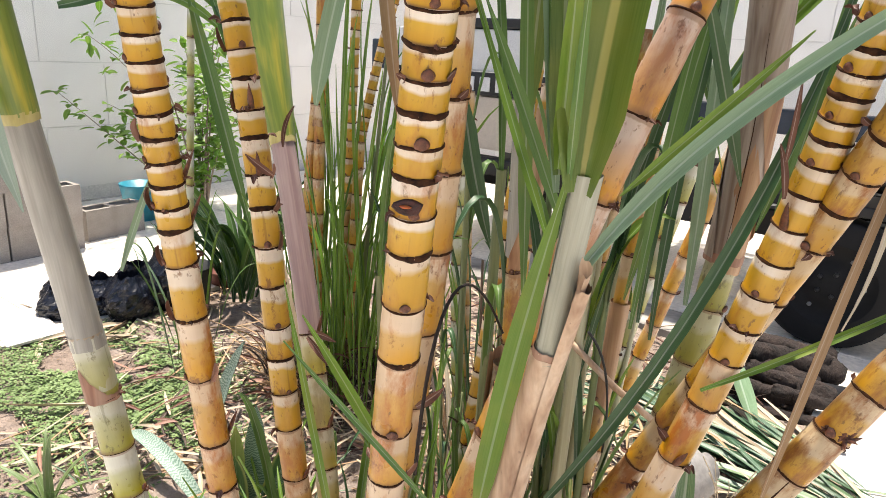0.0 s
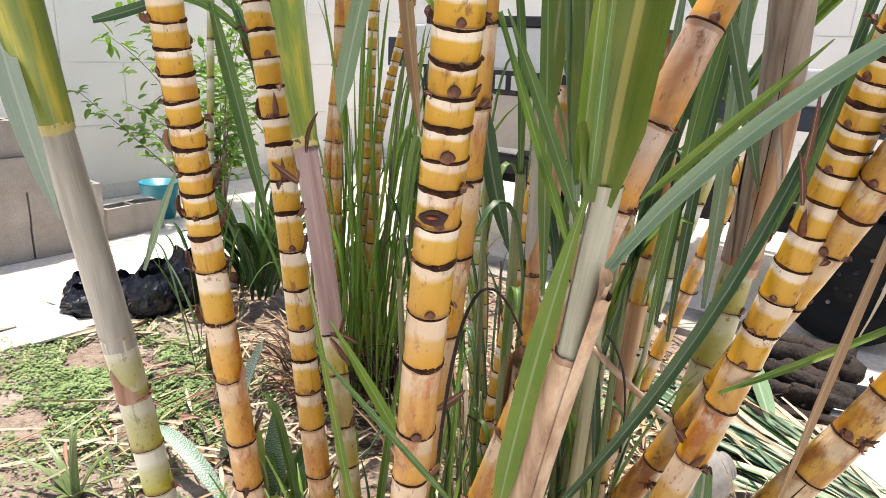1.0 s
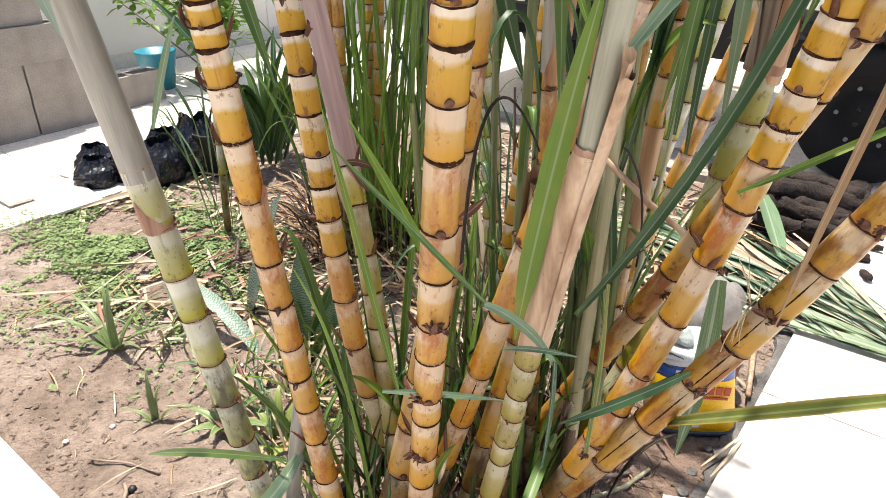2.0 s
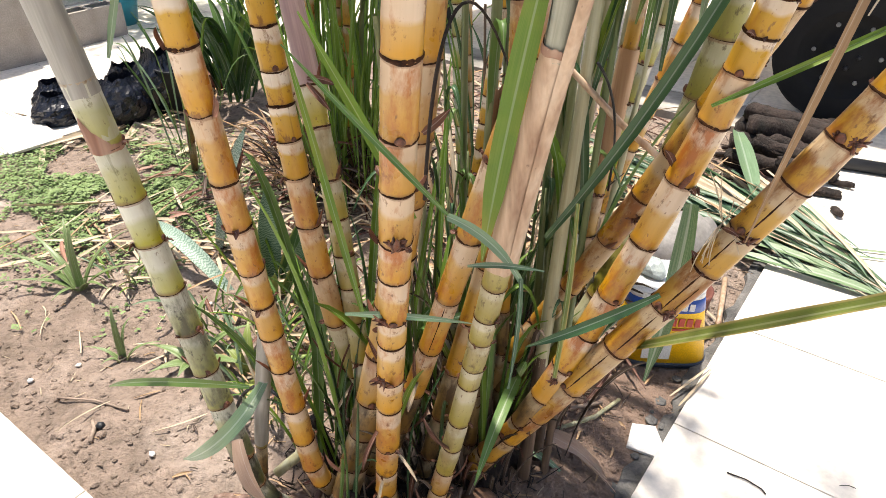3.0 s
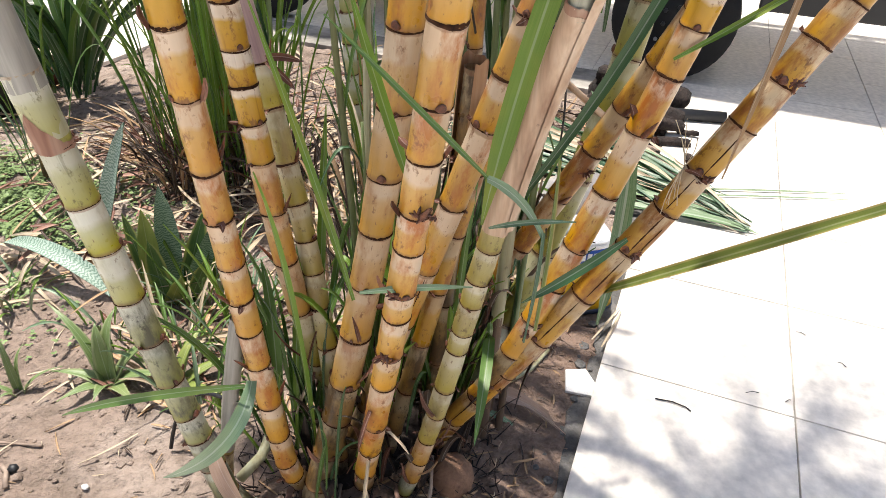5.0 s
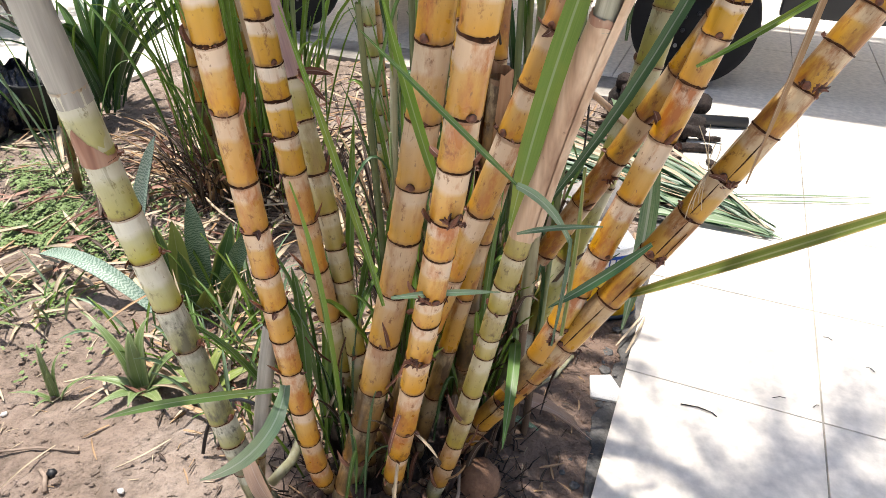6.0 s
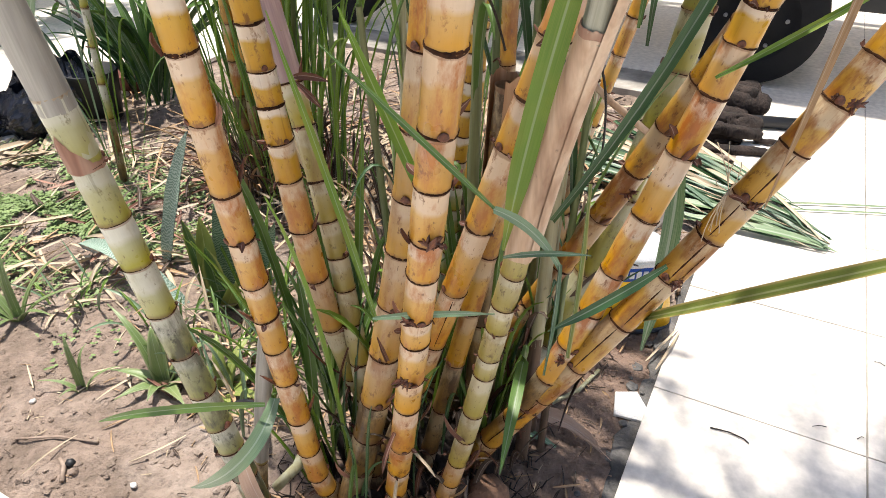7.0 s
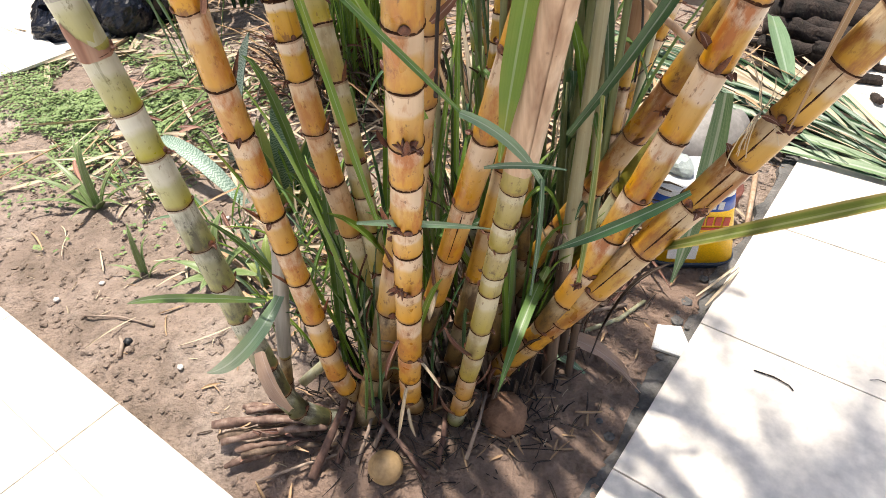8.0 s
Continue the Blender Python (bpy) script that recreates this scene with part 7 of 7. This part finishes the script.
def block_shell(l=0.39, w=0.14, h=0.19, t=0.025):
    bm = bmesh.new()
    for lo, hi in (((0, 0, 0), (l, t, h)), ((0, w - t, 0), (l, w, h)), ((0, t, 0), (t, w - t, h)), ((l - t, t, 0), (l, w - t, h)), ((l / 2 - t / 2, t, 0), (l / 2 + t / 2, w - t, h))):
        box(bm, lo, hi, 0.002)
    return bm


first = block(YARD @ pose(-3.88, 1.53, 0.02, 0, 0, -90))
for row, end in ((0, 1.53), (1, 1.53), (2, 1.38), (3, 1.30)):
    for i in range(4):
        if (row, i) != (0, 0):
            copy_thing(first, YARD @ pose(-3.88 + 0.01 * ((row * 7 + i * 3) % 3), end - 0.40 * i, 0.02 + 0.192 * row, 0, 0, -90))
copy_thing(first, YARD @ pose(-4.02, 1.97, 0.02, 0, 0, -84))

for x, y, z, a, tip in ((-2.79, 0.80, 0.022, -6, 2), (-3.02, 0.70, 0.030, 3, -3)):
    bm = bmesh.new()
    box(bm, (-0.165, -0.105, 0), (0.165, 0.105, 0.012), 0.002)
    solid("loose_tile", bm, TILE, "loose white floor tile lying on the soil", "floor tile", "loose tiles", m=YARD @ pose(x, y, z, tip, 2, a), smooth=False)

shrub = thing("wall_shrub", "light-green leafy shrub with thin stems by the wall", "shrub", YARD @ pose(-4.0, 2.5, 0.0))
rnd = random.Random(55)
SHRUB = [(rnd.uniform(0, 6.28), rnd.uniform(0.6, 1.7), rnd.uniform(0.15, 0.75)) for k in range(13)]
stems = [bezier((0.03 * math.cos(a), 0.03 * math.sin(a), 0.0), (o * 0.2 * math.cos(a), o * 0.2 * math.sin(a), h * 0.7), (o * math.cos(a), o * math.sin(a), h), 12) for a, h, o in SHRUB]
stems += [bezier((-0.02, 0, 0.0), (-0.40, -0.18, 0.35), (-0.78, -0.58, 0.84), 12), bezier((-0.02, 0, 0.05), (-0.30, -0.10, 0.55), (-0.62, -0.30, 0.55), 12)]
for k, pts in enumerate(stems):
    bm = bmesh.new()
    tube(bm, pts, [0.007 * (1 - 0.75 * i / 12) for i in range(13)], 6)
    part("stem", bm, WOOD_GREY, shrub)
    bm = bmesh.new()
    for i in range(3 if k < 13 else 5, 13):
        for j in range(8 if k < 13 else 5):
            d = Vector((rnd.uniform(-1, 1), rnd.uniform(-1, 1), rnd.uniform(-0.5, 0.4))).normalized() * rnd.uniform(0.05, 0.10)
            p = pts[i] + d * rnd.uniform(0.1, 1.7 if k < 13 else 0.8)
            blade(bm, p, p + d * 0.5 + Vector((0, 0, 0.01)), p + d, rnd.uniform(0.026, 0.048), (rnd.uniform(-0.5, 0.5), rnd.uniform(-0.5, 0.5), 1), n=4, fold=0.3, taper=(0.5, 0.0))
    part("foliage", bm, LEAF_BUSH, shrub)

# ---- the parked vehicle behind the bed ----
PAINT_BEIGE = flat("beige_enamel", (0.62, 0.55, 0.47), 0.45, var=0.1)
van = thing("parked_truck", "small old white and black flatbed truck parked on the tiles", "truck", YARD @ pose(-0.1, 3.2, 0.02))


HOLE_DISC = flat("hole_disc", (0.30, 0.30, 0.30), 0.5)


def wheel(x, y):
    hub = new("wheel")
    hub.parent, hub.matrix_basis = van, pose(x, y, 0.30, 90, 0, 0)
    bm = bmesh.new()
    lathe(bm, [(0.19, -0.09), (0.27, -0.10), (0.297, -0.085), (0.302, -0.04), (0.302, 0.04), (0.297, 0.085), (0.27, 0.10), (0.19, 0.09)], 40, (False, False))
    part("tyre", bm, RUBBER, hub)
    bm = bmesh.new()
    lathe(bm, [(0.20, 0.085), (0.185, 0.075), (0.165, 0.05), (0.10, 0.045), (0.075, 0.075), (0.03, 0.08), (0.0005, 0.08)], 32, (False, True))
    part("rim", bm, RUBBER, hub)
    # small grey discs stand in for daylight through the rim's holes
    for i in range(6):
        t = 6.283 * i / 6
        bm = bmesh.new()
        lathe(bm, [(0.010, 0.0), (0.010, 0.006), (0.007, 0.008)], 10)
        part("rim_hole_disc", bm, HOLE_DISC, hub, "dull grey disc in place of a rim hole", m=pose(0.135 * math.cos(t), 0.135 * math.sin(t), 0.048))
    for i in range(5):
        t = 6.283 * i / 5
        bm = bmesh.new()
        lathe(bm, [(0.011, 0.0), (0.011, 0.014), (0.006, 0.018)], 6)
        part("bolt", bm, STEEL_DARK, hub, m=pose(0.055 * math.cos(t), 0.055 * math.sin(t), 0.074))


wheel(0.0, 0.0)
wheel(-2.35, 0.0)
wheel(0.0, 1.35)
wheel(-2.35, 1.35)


def plate(name, lo, hi, mat, label="", bevel=0.01):
    return part(name, box(bmesh.new(), lo, hi, bevel), mat, van, label, smooth=False)


for y in (0.15, 1.1):
    plate("chassis_rail", (-2.5, y, 0.42), (1.6, y + 0.1, 0.56), PAINT_BLACK, "dark chassis beam")
for x in (-1.2, -0.55, 0.55, 1.2):
    plate("cross_member", (x, 0.25, 0.44), (x + 0.08, 1.1, 0.54), PAINT_BLACK)
for y in (-0.12, 1.42):
    plate("flatbed_rail", (-1.3, y, 0.95), (1.7, y + 0.08, 1.06), PAINT_NAVY, "dark flatbed side rail")
plate("bed_side", (-1.3, -0.14, 1.065), (1.7, -0.10, 1.22), PAINT_WHITE, "white dropside board")
# unseen bearers and bed floor, made pale to brighten the shade below
for k in range(9):
    plate("bed_bearer", (-1.28 + 0.36 * k, -0.04, 0.95), (-1.21 + 0.36 * k, 1.42, 1.03), PAINT_BEIGE)
plate("bed_floor", (-1.3, -0.03, 1.065), (1.7, 1.4, 1.10), PAINT_BEIGE, "unseen plank floor, pale to bounce light")
plate("side_guard", (0.36, -0.10, 0.385), (1.65, -0.05, 0.62), PAINT_BLACK, "dark lower side guard")
plate("tool_box", (0.46, 0.0, 0.63), (1.1, 0.30, 0.94), STEEL_DARK, "dark tool box under the bed")
plate("mudguard", (-0.42, -0.10, 0.63), (0.42, 0.25, 0.68), PAINT_BLACK, "black mudguard")
plate("fuel_tank", (-1.05, 0.0, 0.45), (-0.62, 0.35, 0.75), STEEL_DARK)
plate("tail_lamp", (-0.50, -0.06, 0.70), (-0.45, 0.0, 0.76), RED_PLASTIC, "small red lamp")
plate("cab_panel", (-2.6, -0.12, 0.68), (-1.38, 1.45, 0.985), PAINT_BEIGE, "pale lower cab panel")
plate("name_bar", (-2.5, -0.135, 0.99), (-1.45, -0.08, 1.12), PAINT_BLACK, "black bar with white emblem shapes")
plate("cab_side", (-2.6, -0.11, 1.125), (-1.38, 1.45, 1.36), PAINT_WHITE, "white cab side")
plate("window", (-2.5, -0.125, 1.365), (-1.5, 1.40, 1.42), PAINT_BLACK, "dark window strip")
plate("corner_guard", (-2.80, -0.14, 1.10), (-2.62, 0.10, 1.28), PAINT_NAVY, "dark blue corner guard")
plate("bumper", (-2.45, -0.16, 0.54), (-1.45, -0.06, 0.64), PAINT_BLACK)
for i, x in enumerate((-2.28, -2.17, -2.06, -1.95, -1.84)):
    plate("emblem_shape", (x, -0.141, 1.015), (x + 0.072, -0.1355, 1.095), PAINT_WHITE, "", 0.002)

# ---- floor tiles and wall panels, piece by piece ----
T = 0.443


def tile_mesh(w, h, z0=0.0, z1=0.02):
    bm = bmesh.new()
    e = 0.0017
    lo, hi = e, 0.0025
    loops = [[Vector((lo, lo, z0)), Vector((w - lo, lo, z0)), Vector((w - lo, h - lo, z0)), Vector((lo, h - lo, z0))],
             [Vector((lo, lo, z1 - 0.0012)), Vector((w - lo, lo, z1 - 0.0012)), Vector((w - lo, h - lo, z1 - 0.0012)), Vector((lo, h - lo, z1 - 0.0012))],
             [Vector((hi, hi, z1)), Vector((w - hi, hi, z1)), Vector((w - hi, h - hi, z1)), Vector((hi, h - hi, z1))]]
    rings(bm, loops)
    return bm


full = link_mesh("tile", tile_mesh(T, T), TILE, False)
slim = link_mesh("tile", tile_mesh(T, 0.14), TILE, False)
far = bmesh.new()
rnd = random.Random(8)
count = 0


def lay(x, y, me, h):
    global count
    near = -3.6 < x < 2.2 and -1.0 < y < 4.2
    if near and count < 295:
        count += 1
        part("tile", me, TILE, floor, m=pose(x, y, rnd.uniform(-0.0004, 0.0004)), smooth=False)
    else:
        loops = [[Vector((x + 0.002, y + 0.002, z)), Vector((x + T - 0.002, y + 0.002, z)), Vector((x + T - 0.002, y + h - 0.002, z)), Vector((x + 0.002, y + h - 0.002, z))] for z in (0.0, 0.02)]
        rings(far, loops)


ix0, ix1 = -11, 9
for i in range(ix0, ix1):
    x = T * i - 0.003
    if x < FX0:
        continue
    lay(x, -0.142, slim, 0.14)
    for j in range(1, 6):
        lay(x, -0.142 - T * j, full, T)
    for j in range(0, 14):
        y = T * j
        in_bed = x < -0.01 and x > -3.06 and y < 2.79
        if not in_bed and y + T < FY1 + 0.3:
            lay(x, y, full, T)
part("outer_tiles", far, TILE, floor, "pale tiles further off", smooth=False)["kind"] = "stuff"


def clad(wall, length, rows, row=0.455, col=0.9, side=1):
    """Panels proud of the wall on its inner face."""
    meshes = {}
    for r in range(rows):
        x = 0.004 - (0.45 if r % 2 else 0.0)
        while x < length - 0.02:
            x0, x1 = max(x, 0.004), min(x + col, length - 0.004)
            key = round(x1 - x0, 3)
            if key not in meshes:
                bm = bmesh.new()
                box(bm, (0, -0.006 if side < 0 else 0.0, 0), (key - 0.008, 0.0 if side < 0 else 0.006, row - 0.008))
                meshes[key] = link_mesh("panel", bm, WALL, False)
            part("panel", meshes[key], WALL, wall, m=pose(x0, -0.0005 if side < 0 else 0.1505, 0.12 + r * row), smooth=False)
            x += col


clad(WALL_LEFT, 9.0, 6, side=-1)
clad(WALL_BACK, 9.3, 6, side=1)
